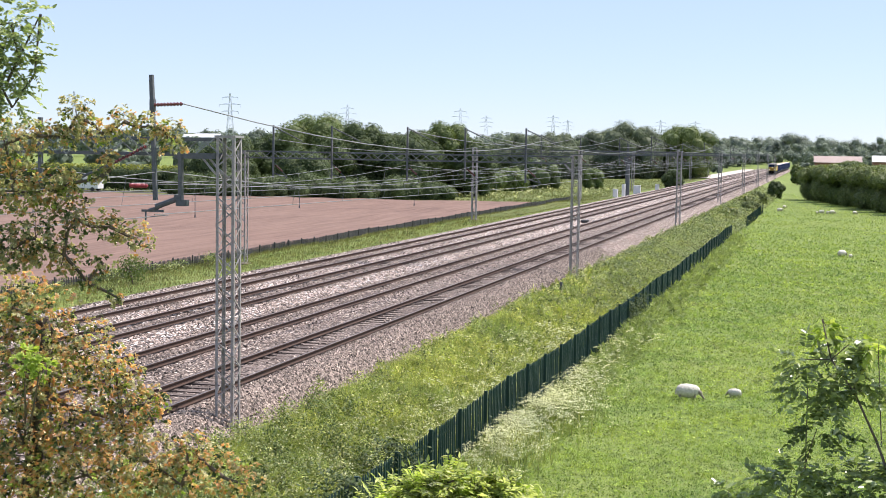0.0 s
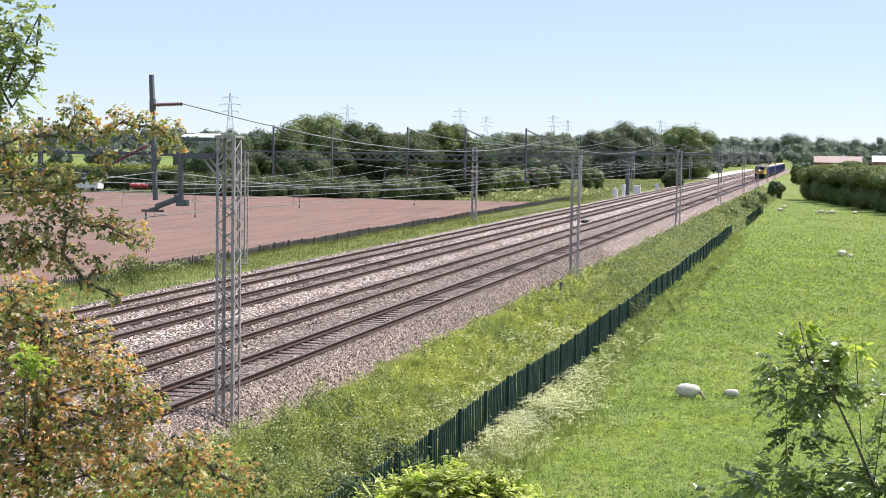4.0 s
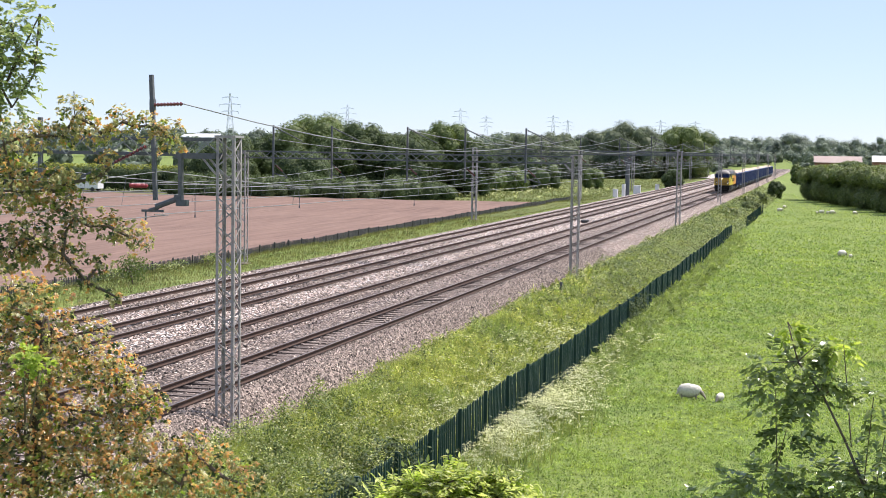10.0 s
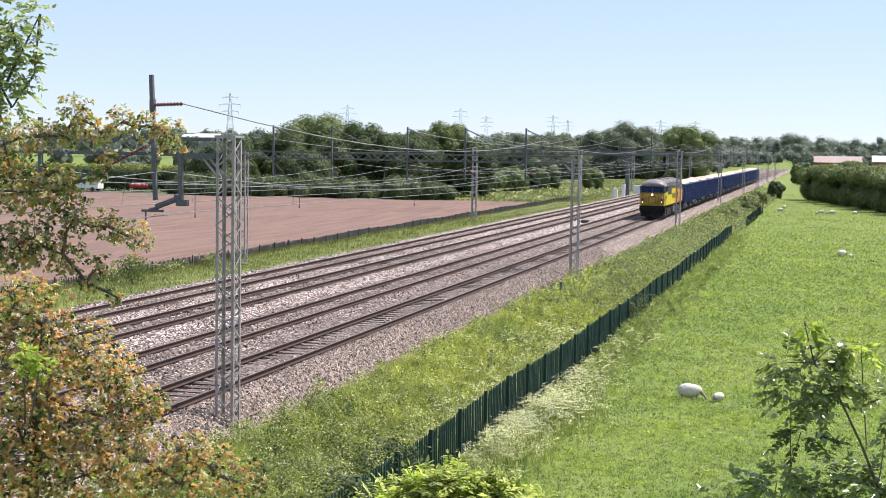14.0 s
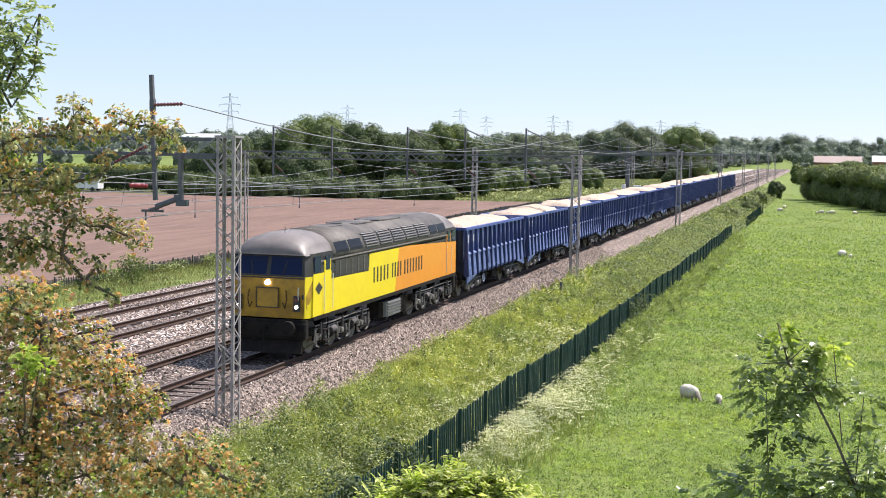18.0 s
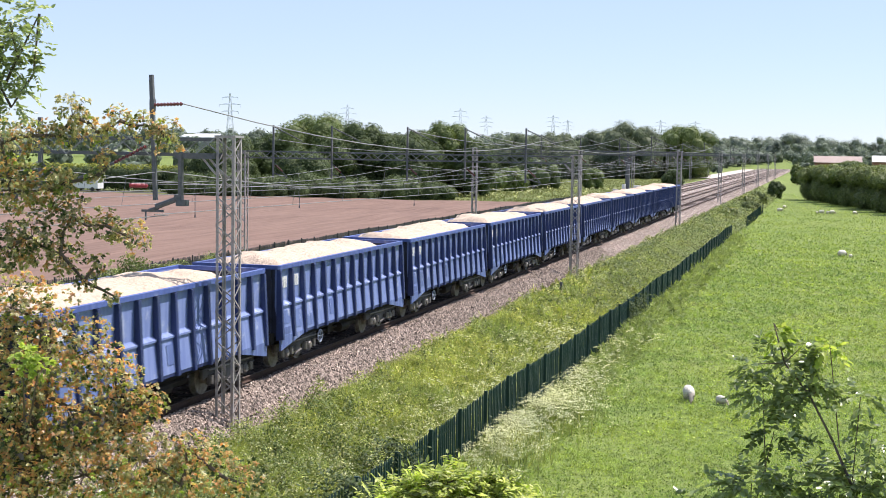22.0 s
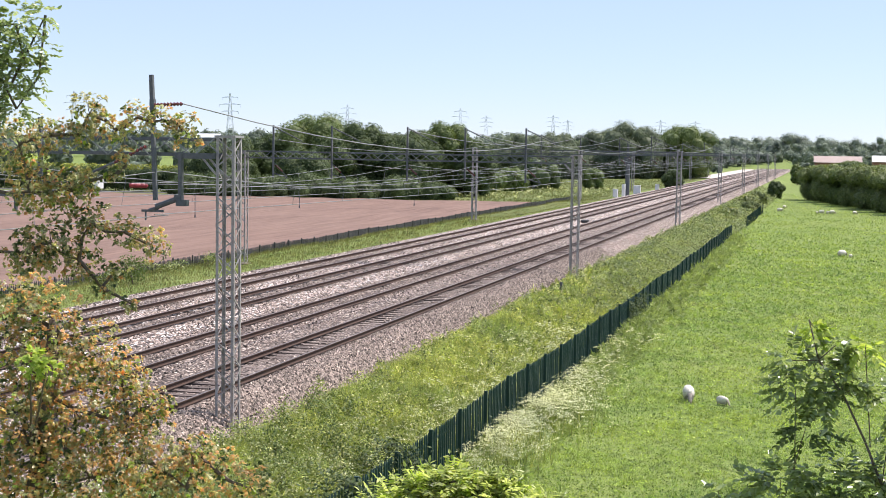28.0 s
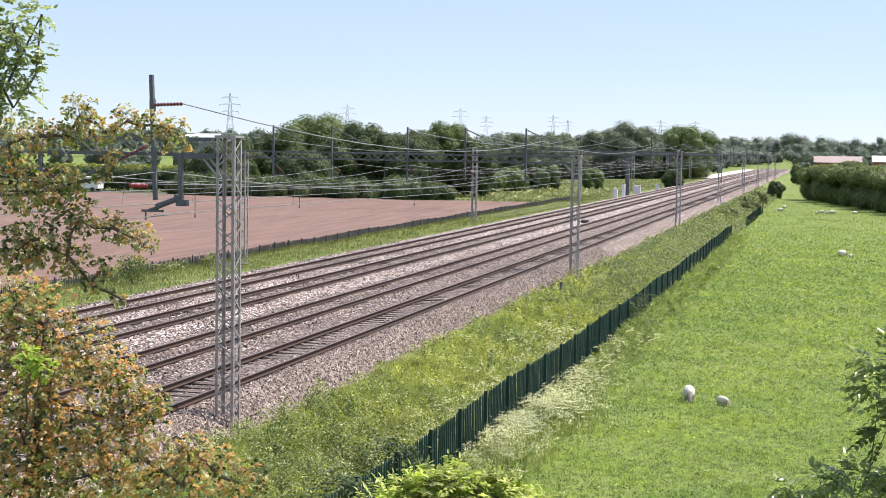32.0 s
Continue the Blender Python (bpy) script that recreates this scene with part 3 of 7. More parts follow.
for k, (py, dz, rx) in enumerate(PORTALS):
    po = thing("overhead_line_portal", pose(0, py, 0), "galvanised lattice portal carrying overhead wires across four tracks" if k else "near galvanised lattice mast with overhead boom and insulators", "portal", "portals")
    base, top = -1.0, 6.9 + dz
    lx = LEFT_X + (0.5 if k == 1 else 0.0)
    thick = 1.0 if k < 2 else 1.25
    part("lattice_mast", lattice(Geo(), (rx, 0, base), (rx, 0, top), 0.5, 0.46, 0.37 if k == 0 else 0.5, 0.07 * thick, 0.036 * thick, "z"), M["galv"], po)
    part("cap_plate", Geo().box((rx, 0, top + 0.03), (0.58, 0.54, 0.06)), M["galv"], po)
    part("footing", Geo().box((rx, 0, base + 0.02), (0.8, 0.8, 0.5), bev=0.1), M["sleeper"], po, "concrete footing")
    part("lattice_mast", lattice(Geo(), (lx, 0, base), (lx, 0, top), 0.54, 0.5, 0.45 if k == 0 else 0.55, 0.07 * thick, 0.036 * thick, "z"), M["galv"], po)
    part("footing", Geo().box((lx, 0, base + 0.02), (0.95, 0.95, 0.5), bev=0.1), M["sleeper"], po, "concrete footing")
    part("boom", lattice(Geo(), (lx, 0, top - 0.25), (rx - 0.3, 0, top - 0.25), 0.45, 0.46, 0.62, 0.075 if k < 2 else 0.055, 0.034, "x"), [M["galvdull"], M["dull"]], po, "grey lattice boom")
    for sy in (-0.2, 0.2):
        part("knee_brace", Geo().angle((rx - 0.27, sy, top - 0.95), (rx - 0.68, sy, top - 0.5), 0.045), M["galv"], po)
    posts = [(-16.82 if k == 0 else -17.0, 8.5, 5.25), (-20.08, 7.37, 5.5) if k == 0 else (-20.3, 8.35, 5.3), (-24.4, 8.5, 5.2), (-28.6, 8.5, 5.2)]
    if k == 1:
        posts[1:] = [(-20.75, 8.5, 5.3), (-24.4, 8.5, 5.2), (-29.3, 8.5, 5.2), (-33.2, 8.5, 5.2)]
    for j, (dx, zt, zb) in enumerate(posts):
        lean_x = 0.12 if k == 0 and j == 0 else 0.0
        part("drop_post", Geo().angle((dx, -0.32, zt + dz), (dx + lean_x, -0.32, zb + dz), 0.1), M["dull"], po, "dark steel drop post")
        if k == 0 and j == 0:
            continue
        arm = Geo().tube((dx, -0.3, 5.5 + dz), (dx + 0.95, -0.3, 5.25 + dz), 0.03).tube((dx, -0.3, 6.2 + dz), (dx + 0.9, -0.3, 5.3 + dz), 0.025).tube((dx + 0.95, -0.3, 5.25 + dz), (dx + 0.4, -0.3, 4.9 + dz), 0.02)
        part("registration_arm", arm, M["dull"], po)
        if k:
            tie = Geo()
            insulator(tie, (dx + 0.08, -0.3, zt - 0.12 + dz), (dx + 1.0, -0.3, zt - 0.55 + dz), 0.06, 8)
            part("tie_insulator", tie.tube((dx + 1.0, -0.3, zt - 0.55 + dz), (dx + 1.9, -0.3, zt - 0.97 + dz), 0.025), M["dull"], po, "dark strain insulator slanting from the post head")
        ig = Geo()
        insulator(ig, (dx + 0.15, -0.3, 6.0 + dz), (dx + 0.62, -0.3, 5.6 + dz), 0.07)
        part("insulator", ig, M["insul"], po, "red-brown ribbed insulator")

NP = PORTALS[0]
near = [o for o in scene.objects if o.name.startswith("overhead_line_portal") and abs(o.location.y - NP[0]) < 0.1][0]
# the near boom's fittings
part("drop_post", Geo().box((-15.98, -0.32, 5.85), (0.12, 0.12, 1.35), bev=0.02), M["dull"], near, "short dark drop post")
part("cross_beam", Geo().box((-15.58, -0.3, 6.42), (1.1, 0.1, 0.14)).box((-15.58, 0.3, 6.42), (1.1, 0.1, 0.14)), M["dull"], near)
ig = Geo()
insulator(ig, (-16.73, -0.36, 7.72), (-15.88, -0.4, 7.75), 0.058, 9)
part("insulator", ig, M["insul"], near, "red-brown ribbed insulator of the feeder wire")
part("insulator_clamp", Geo().box((-16.76, -0.36, 7.72), (0.12, 0.14, 0.3)), M["dull"], near)
ig = Geo()
insulator(ig, (-16.95, -0.36, 6.65), (-17.88, -0.36, 6.2), 0.058, 9)
part("insulator", ig, M["insul"], near, "red-brown ribbed strain insulator")
part("strut", Geo().tube((-17.88, -0.36, 6.2), (-19.1, -0.36, 5.7), 0.04), M["dull"], near)
arm = Geo().box((-15.93, -0.32, 5.2), (0.3, 0.22, 0.16), bev=0.03).box((-16.03, -0.32, 5.34), (0.2, 0.16, 0.14))
arm.tube((-16.08, -0.32, 5.3), (-16.68, -0.32, 5.08), 0.075).tube((-16.63, -0.32, 5.05), (-16.88, -0.32, 4.98), 0.05)
part("cantilever_arm", arm, M["dull"], near, "dark insulated cantilever arm")
part("contact_clip", Geo().box((-16.78, -0.32, 4.97), (0.62, 0.06, 0.06)).tube((-16.98, -0.32, 4.97), (-16.98, -0.32, 4.72), 0.025), M["dull"], near)
part("feeder_arm", Geo().box((-20.9, -0.3, 5.28), (0.9, 0.1, 0.08)).tube((-20.85, -0.3, 5.25), (-20.85, -0.3, 4.85), 0.05).tube((-20.4, -0.3, 5.4), (-20.9, -0.3, 5.3), 0.05), M["dull"], near)
ig = Geo()
insulator(ig, (-17.42, -0.36, 5.62), (-16.9, -0.36, 5.62), 0.07, 8)
part("insulator", ig, M["insulred"], near, "bright red section insulator")


def span(a, b, sag, n=10):
    a, b = Vector(a), Vector(b)
    return [a.lerp(b, i / n) - Vector((0, 0, sag * 4 * (i / n) * (1 - i / n))) for i in range(n + 1)]


ends = [(-30.0, 0.0)] + [(p[0], p[1]) for p in PORTALS] + [(560.0, 0.0)]
for k, tx in enumerate(TRACKS):
    ow = thing("overhead_wires", pose(0, 0, 0), "thin overhead contact and catenary wires above a track", "wires", "overhead wires")
    con, cat, drp = Geo(), Geo(), Geo()
    cat_rings = []
    for (ya, da), (yb, db) in zip(ends, ends[1:]):
        za, zb = 4.85 + da * 0.6, 4.85 + db * 0.6
        sa, sb = (0.2, -0.2) if int(ya) % 2 else (-0.2, 0.2)
        r = 0.012 if ya < 60 else 0.014
        con.path([(tx + sa, ya, za), (tx + sb, yb, zb)], r)
        pts = span((tx, ya, za + 1.15), (tx, yb, zb + 1.15), 0.85)
        cat_rings += [[(p.x + math.cos(a) * r, p.y, p.z + math.sin(a) * r) for a in (0, 1.2566, 2.5133, 3.7699, 5.0265)] for p in pts[(1 if cat_rings else 0):]]
        for i in range(1, 10):
            p = pts[i]
            f = i / 10
            drp.path([p, (tx + sa + (sb - sa) * f, p.y, za + (zb - za) * f)], r * 0.55, 4)
    cat.loft(cat_rings)
    part("contact_wire", con, M["wire"], ow)
    part("catenary_wire", cat, M["wire"], ow)
    tagged(part("dropper_wire", drp, M["wire"], ow), kind="stuff")
fw = thing("feeder_wires", pose(0, 0, 0), "slack feeder and earth wires strung between the portals", "wires")
for x, z, at in ((-16.05, 7.76, 1), (-20.3, 8.2, 2), (-24.4, 8.3, 2), (-33.0, 7.6, 2)):
    g, rings = Geo(), []
    for (ya, da), (yb, db) in zip(ends[at:], ends[at + 1:]):
        rings += [[(p.x + math.cos(a) * 0.018, p.y, p.z + math.sin(a) * 0.018) for a in (0, 1.2566, 2.5133, 3.7699, 5.0265)] for p in span((x, ya, z + da), (x, yb, z + db), 0.9)[(1 if rings else 0):]]
    g.loft(rings)
    part("feeder_wire", g, M["wire"], fw)

# ---- train ----
def wheelset(x, r, parent, y):
    for s in (-1, 1):
        g = Geo().tube((s * (x - 0.06), y, r), (s * (x + 0.07), y, r), r, n=20).tube((s * (x - 0.09), y, r), (s * (x - 0.06), y, r), r + 0.03, n=20)
        g.tube((s * (x + 0.07), y, r), (s * (x + 0.16), y, r), 0.16, 0.13, n=10)
        part("wheel", g, M["wheel"], parent)


def bogie(parent, y0, axles, half, r, label, mat, rich=False):
    g = Geo()
    lo, hi = axles[0] - 0.75, axles[-1] + 0.75
    for s in (-1, 1):
        g.box((s * half, y0 + (lo + hi) / 2, r + 0.22), (0.12, hi - lo, 0.24), bev=0.03)
        for a in axles:
            g.box((s * (half + 0.02), y0 + a, r), (0.2, 0.3, 0.34), bev=0.04)
            for d in (-0.36, 0.36):
                g.tube((s * (half + 0.05), y0 + a + d, r - 0.1), (s * (half + 0.05), y0 + a + d, r + 0.16), 0.085, n=8)
        for a, b in zip(axles, axles[1:]):
            g.box((s * half, y0 + (a + b) / 2, r + 0.05), (0.14, 0.5, 0.2))
            g.tube((s * (half + 0.09), y0 + (a + b) / 2 - 0.3, r - 0.15), (s * (half + 0.09), y0 + (a + b) / 2 + 0.3, r - 0.05), 0.04)
    g.box((0, y0 + (lo + hi) / 2, r + 0.15), (half * 1.7, 0.5, 0.25))
    bo = part("bogie", g, mat, parent, label)
    for s in (-1, 1):
        for a in axles:
            part("axle_box_cover", Geo().tube((s * (half + 0.12), y0 + a, r), (s * (half + 0.17), y0 + a, r), 0.13, 0.1, 10), M["wheel"], bo)
            for d in (-0.36, 0.36):
                part("spring", Geo().tube((s * (half + 0.12), y0 + a + d, r - 0.08), (s * (half + 0.12), y0 + a + d, r + 0.14), 0.07, n=8), M["wheel"], bo)
        part("brake_rod", Geo().tube((s * (half + 0.12), y0 + lo + 0.2, r + 0.3), (s * (half + 0.12), y0 + hi - 0.2, r + 0.26), 0.025, n=6), M["wheel"], bo)
        if rich:
            o = s * (half + 0.17)
            for a in axles:
                for d in (-1, 1):
                    part("brake_hanger", Geo().angle((o, y0 + a + d * 0.62, r + 0.3), (o, y0 + a + d * 0.56, r - 0.22), 0.05).angle((o, y0 + a + d * 0.56, r - 0.22), (o, y0 + a + d * 0.3, r - 0.3), 0.04), M["wheel"], bo)
                part("damper", Geo().tube((o + s * 0.03, y0 + a - 0.16, r + 0.1), (o + s * 0.03, y0 + a - 0.2, r + 0.5), 0.05, n=8), M["dusty"], bo)
            for d in (-1.05, 1.05):
                part("brake_cylinder", Geo().tube((o, y0 + d - 0.22, r + 0.12), (o, y0 + d + 0.2, r + 0.16), 0.11, n=10).tube((o, y0 + d + 0.2, r + 0.16), (o, y0 + d + 0.42, r + 0.17), 0.035, n=6), M["dusty"], bo)
            part("air_pipe", Geo().path([(o, y0 + lo + 0.1, r + 0.42), (o + s * 0.02, y0 - 1.0, r + 0.4), (o + s * 0.02, y0 + 1.0, r + 0.44), (o, y0 + hi - 0.1, r + 0.4)], 0.022, 5), M["wheel"], bo)
            part("sand_pipe", Geo().path([(o, y0 + lo + 0.12, r + 0.3), (o, y0 + lo + 0.02, r - 0.1), (s * 0.8, y0 + lo + 0.16, r - 0.42)], 0.025, 5).path([(o, y0 + hi - 0.12, r + 0.3), (o, y0 + hi - 0.02, r - 0.1), (s * 0.8, y0 + hi - 0.16, r - 0.42)], 0.025, 5), M["wheel"], bo)
    for a in axles:
        wheelset(0.7525, r, bo, y0 + a)
    return bo


def buffers(parent, y, out):
    for s in (-0.87, 0.87):
        part("buffer", Geo().tube((s, y, 1.05), (s, y + out * 0.42, 1.05), 0.1, n=10).tube((s, y + out * 0.42, 1.05), (s, y + out * 0.47, 1.05), 0.24, 0.22, n=14), M["under"], parent)


def locomotive():
    lo = thing("locomotive", pose(TRACKS[0], 600, 0), "yellow and orange diesel freight locomotive with a sooty roof", "locomotive", "train")
    W, L = 1.35, 18.4
    # roof section from side to side at unit height
    arc = [(1.35, 2.95), (1.32, 3.28), (1.2, 3.56), (0.97, 3.78), (0.62, 3.92), (0.2, 3.98)]
    sec = arc + [(-a, b) for a, b in reversed(arc)]
    body = Geo()
    rings = []
    for y, k, dz in ((0.42, 0.97, 0.0), (0.9, 1, 0.0), (2.0, 1, 0), (L - 2, 1, 0), (L - 0.9, 1, 0), (L - 0.42, 0.97, 0)):
        rings.append([(x, y, z) for x, z in [(-W * k, 1.2), (W * k, 1.2), (W * k, 2.9)]] + [(-W * k, y, 2.9)])
    body.loft(rings)
    part("body_frame", body, M["black"], lo)
    roof = Geo()
    rr = []
    ends_ = [(0.06, 0.9, 0.12, 3.3), (0.12, 0.94, 0.42, 3.28), (0.35, 0.97, 0.72, 3.28), (0.8, 0.99, 0.92, 3.28), (1.5, 1, 1, 3.28), (2.28, 1, 1, 3.28), (2.3, 1, 1, 2.9)]
    for y, k, h, lowz in ends_ + [(L - y_, k_, h_, l_) for y_, k_, h_, l_ in reversed(ends_)]:
        rr.append([(x * k * (0.985 if lowz > 3 and z < 3.3 else 1), y, max(lowz, lowz + (z - lowz) * h)) for x, z in sec])
    roof.loft(rr)
    part("roof", roof, M["roof"], lo, "curved sooty grey roof", smooth=True)
    hump = Geo().loft([[(x * 1.008, y, z + 0.012) for x, z in sec] for y in (2.32, 5.0, 9.0, 13.0, L - 2.0)])
    part("roof_cowling", hump, M["soot"], lo, "soot-blackened engine-room roof", smooth=True)
    # ends: sloped cab fronts
    for y, o in ((0.0, -1), (L, 1)):
        nose = Geo()
        q = lambda d: y - o * d
        nose.loft([[(-1.19, q(0.12), 1.3), (1.19, q(0.12), 1.3), (1.23, q(0.02), 2.0), (1.24, q(0.0), 2.62), (-1.24, q(0.0), 2.62), (-1.23, q(0.02), 2.0)],
                   [(-1.345, q(0.5), 1.3), (1.345, q(0.5), 1.3), (1.345, q(0.5), 2.0), (1.345, q(0.5), 2.62), (-1.345, q(0.5), 2.62), (-1.345, q(0.5), 2.0)]])
        part("cab_front", nose, M["nose"], lo, "grimy yellow cab front with shade in its colour")
        wnd = Geo().loft([[(-1.24, q(0.0), 2.622), (1.24, q(0.0), 2.622), (1.16, q(0.2), 3.32), (-1.16, q(0.2), 3.32)],
                          [(-1.345, q(0.5), 2.622), (1.345, q(0.5), 2.622), (1.315, q(0.5), 3.33), (-1.315, q(0.5), 3.33)],
                          [(-1.348, q(2.35), 2.622), (1.348, q(2.35), 2.622), (1.32, q(2.35), 3.33), (-1.32, q(2.35), 3.33)]])
        wf = part("windscreen_surround", wnd, M["black"], lo)
        for s in (-1, 1):
            g = Geo().add([(s * 0.07, q(-0.012 + 0.016), 2.68), (s * 1.14, q(-0.012 + 0.016), 2.68), (s * 1.07, q(0.165), 3.24), (s * 0.07, q(0.165), 3.24),
                           (s * 0.07, q(0.06), 2.68), (s * 1.14, q(0.06), 2.68), (s * 1.07, q(0.23), 3.24), (s * 0.07, q(0.23), 3.24)],
                          [(0, 1, 2, 3), (4, 5, 6, 7), (0, 1, 5, 4), (1, 2, 6, 5), (2, 3, 7, 6), (3, 0, 4, 7)])
            part("windscreen", g, M["glass"], wf, "dark windscreen with the sky's blue in its colour")
            part("wiper", Geo().tube((s * 0.5, q(-0.03), 2.66), (s * 0.62, q(0.1), 3.1), 0.012, n=5), M["black"], wf)
        part("valance", Geo().box((0, q(0.22), 0.95), (2.5, 0.42, 0.62), bev=0.08).box((0, q(0.0), 0.95), (2.6, 0.16, 0.42), bev=0.05), M["under"], lo, "black buffer beam and valance")
        for s in (-1, 1):
            part("cab_cheek", Geo().loft([[(s * 1.2, q(0.115), 1.3), (s * 1.236, q(0.03), 2.0), (s * 1.246, q(0.015), 2.62), (s * 1.35, q(0.5), 2.62), (s * 1.352, q(0.5), 1.3)],
                                          [(s * 1.17, q(0.115), 1.3), (s * 1.21, q(0.03), 2.0), (s * 1.22, q(0.015), 2.62), (s * 1.32, q(0.5), 2.62), (s * 1.32, q(0.5), 1.3)]]), M["yellow"] if o < 0 else M["orange"], lo)
        part("snow_plough", Geo().loft([[(-1.15, q(-0.05), 0.2), (1.15, q(-0.05), 0.2), (1.15, q(0.1), 0.62), (-1.15, q(0.1), 0.62)], [(-1.15, q(0.02), 0.2), (1.15, q(0.02), 0.2), (1.15, q(0.16), 0.62), (-1.15, q(0.16), 0.62)]]), M["under"], lo)
        part("coupling_hook", Geo().tube((0, q(0.0), 1.0), (0, q(-0.3), 1.0), 0.05).tube((0, q(-0.3), 1.0), (0, q(-0.34), 0.6), 0.04), M["under"], lo)
        buffers(lo, y + o * 0.02, o)
        pn = part("nose_panel", Geo().box((0, q(0.0), 1.95), (0.74, 0.08, 0.62)), M["nose"], lo, "square nose panel with a dark rim")
        for dx, dz, sx, sz in ((0, 0.31, 0.78, 0.03), (0, -0.31, 0.78, 0.03), (0.37, 0, 0.03, 0.62), (-0.37, 0, 0.03, 0.62)):
            part("panel_rim", Geo().box((dx, q(-0.05), 1.95 + dz), (sx, 0.03, sz)), M["black"], pn)
        part("nose_rail", Geo().box((0, q(-0.01), 2.58), (2.5, 0.05, 0.04)), M["black"], lo)
        for s in (-1, 1):
            part("multiple_working_hose", Geo().path([(s * 0.62, q(-0.03), 2.2), (s * 0.66, q(-0.06), 1.9), (s * 0.6, q(-0.06), 1.62), (s * 0.52, q(-0.05), 1.8)], 0.017, 5), M["under"], lo)
            lamp = part("lamp_housing", Geo().box((s * 0.98, q(-0.01), 1.78), (0.24, 0.06, 0.5), bev=0.03), M["black"], lo)
            part("marker_lamp", Geo().tube((s * 0.98, q(0.0), 1.68), (s * 0.98, q(-0.06), 1.68), 0.055, n=12), M["lamp"] if o < 0 else M["glass"], lamp, "lit round marker lamp" if o < 0 else "unlit round marker lamp")
        part("head_lamp", Geo().tube((0.0, q(0.0), 2.43), (0, q(-0.06), 2.43), 0.085, n=16), M["lamp"] if o < 0 else M["glass"], lo, "bright round headlamp" if o < 0 else "unlit round headlamp")
        part("tail_lamp", Geo().tube((0.98, q(0.0), 1.9), (0.98, q(-0.055), 1.9), 0.06, n=10).tube((-0.98, q(0.0), 1.9), (-0.98, q(-0.055), 1.9), 0.06, n=10), M["insul"], lo, "unlit dark red tail lamps")
        part("handrail", Geo().path([(1.05, q(-0.05), 2.3), (1.05, q(-0.07), 2.25), (1.05, q(-0.07), 1.95), (1.05, q(-0.03), 1.9)], 0.015, 5), M["white"], lo)
        for s in (-1, 1):
            f = Geo()
            y0, y1 = (y - o * 0.5, y - o * 1.15)
            a, b = min(y0, y1), max(y0, y1)
            part("cab_window", Geo().box((s * 1.352, (a + b) / 2, 2.99), (0.03, 0.6, 0.5), bev=0.01), M["glass"], lo, "dark cab side window")
            door = part("cab_door", Geo().box((s * 1.356, y - o * 1.72, 2.2), (0.025, 0.62, 1.75), bev=0.01), M["yellow"] if o < 0 else M["orange"], lo)
            part("door_window", Geo().box((s * 1.366, y - o * 1.72, 2.98), (0.02, 0.4, 0.46)), M["glass"], door)
            for d in (-0.4, 0.4):
                part("door_handrail", Geo().tube((s * 1.41, y - o * 1.72 + d, 1.45), (s * 1.41, y - o * 1.72 + d, 2.6), 0.014, n=5), M["white"], door)
            part("cab_steps", Geo().box((s * 1.3, y - o * 1.72, 0.45), (0.16, 0.42, 0.03)).box((s * 1.3, y - o * 1.72, 0.8), (0.16, 0.42, 0.03)).box((s * 1.3, y - o * 1.5, 0.75), (0.04, 0.03, 0.9)).box((s * 1.3, y - o * 1.94, 0.75), (0.04, 0.03, 0.9)), M["under"], lo)
            part("buffer_lamp_bracket", Geo().box((s * 1.2, q(-0.05), 2.0), (0.05, 0.05, 0.16)), M["black"], lo)
    # painted side panels
    for s in (-1, 1):
        def pane(pts, name, mat, lift, label=""):
            x0, x1 = s * (W - 0.01), s * (W + lift)
            g = Geo().loft([[(x0, a, b) for a, b in pts], [(x1, a, b) for a, b in pts]])
            return part(name, g, mat, lo, label)
        pane([(0.42, 1.32), (9.1, 1.32), (9.55, 3.0), (9.0, 3.0), (6.05, 2.98), (5.95, 2.36), (2.1, 2.42), (2.1, 2.68), (0.45, 2.68)], "yellow_panel", M["yellow"], 0.006, "bright yellow bodyside panel")
        pane([(9.1, 1.32), (17.98, 1.32), (17.95, 2.7), (9.55, 3.0)], "orange_panel", M["orange"], 0.006, "bright orange bodyside panel")
        pane([(2.45, 2.46), (5.85, 2.4), (5.85, 2.98), (2.45, 2.98)], "grille", M["black"], 0.012, "dark engine-room grille")
        for i in range(5):
            part("louvre", Geo().box((s * (W + 0.02), 2.9 + i * 0.62, 2.7), (0.02, 0.05, 0.5)), M["roof"], lo)
        pane([(0.45, 1.2), (17.95, 1.2), (17.95, 1.325), (0.45, 1.325)], "sole_bar", M["under"], 0.03, "dark sole bar")
        # operator's lettering as plain dark bars
        g = Geo()
        yy = 6.45
        for letters, step in ((5, 0.4), (4, 0.34), (7, 0.385)):
            for i in range(letters):
                g.box((s * (W + 0.012), yy + 0.11, 2.16), (0.012, 0.13, 0.55))
                yy += step
            yy += 0.2
        part("lettering_bars", g, M["black"], lo, "dark bars where the operator's name stands")
        part("depot_plate", Geo().add([(s * (W + 0.012), a, b) for a, b in ((0.62, 2.2), (0.95, 2.0), (1.28, 2.2), (0.95, 2.4))] + [(s * (W - 0.01), a, b) for a, b in ((0.62, 2.2), (0.95, 2.0), (1.28, 2.2), (0.95, 2.4))],
                                      [(0, 1, 2, 3), (4, 5, 6, 7), (0, 1, 5, 4), (1, 2, 6, 5), (2, 3, 7, 6), (3, 0, 4, 7)]), M["black"], lo, "small black diamond plate")
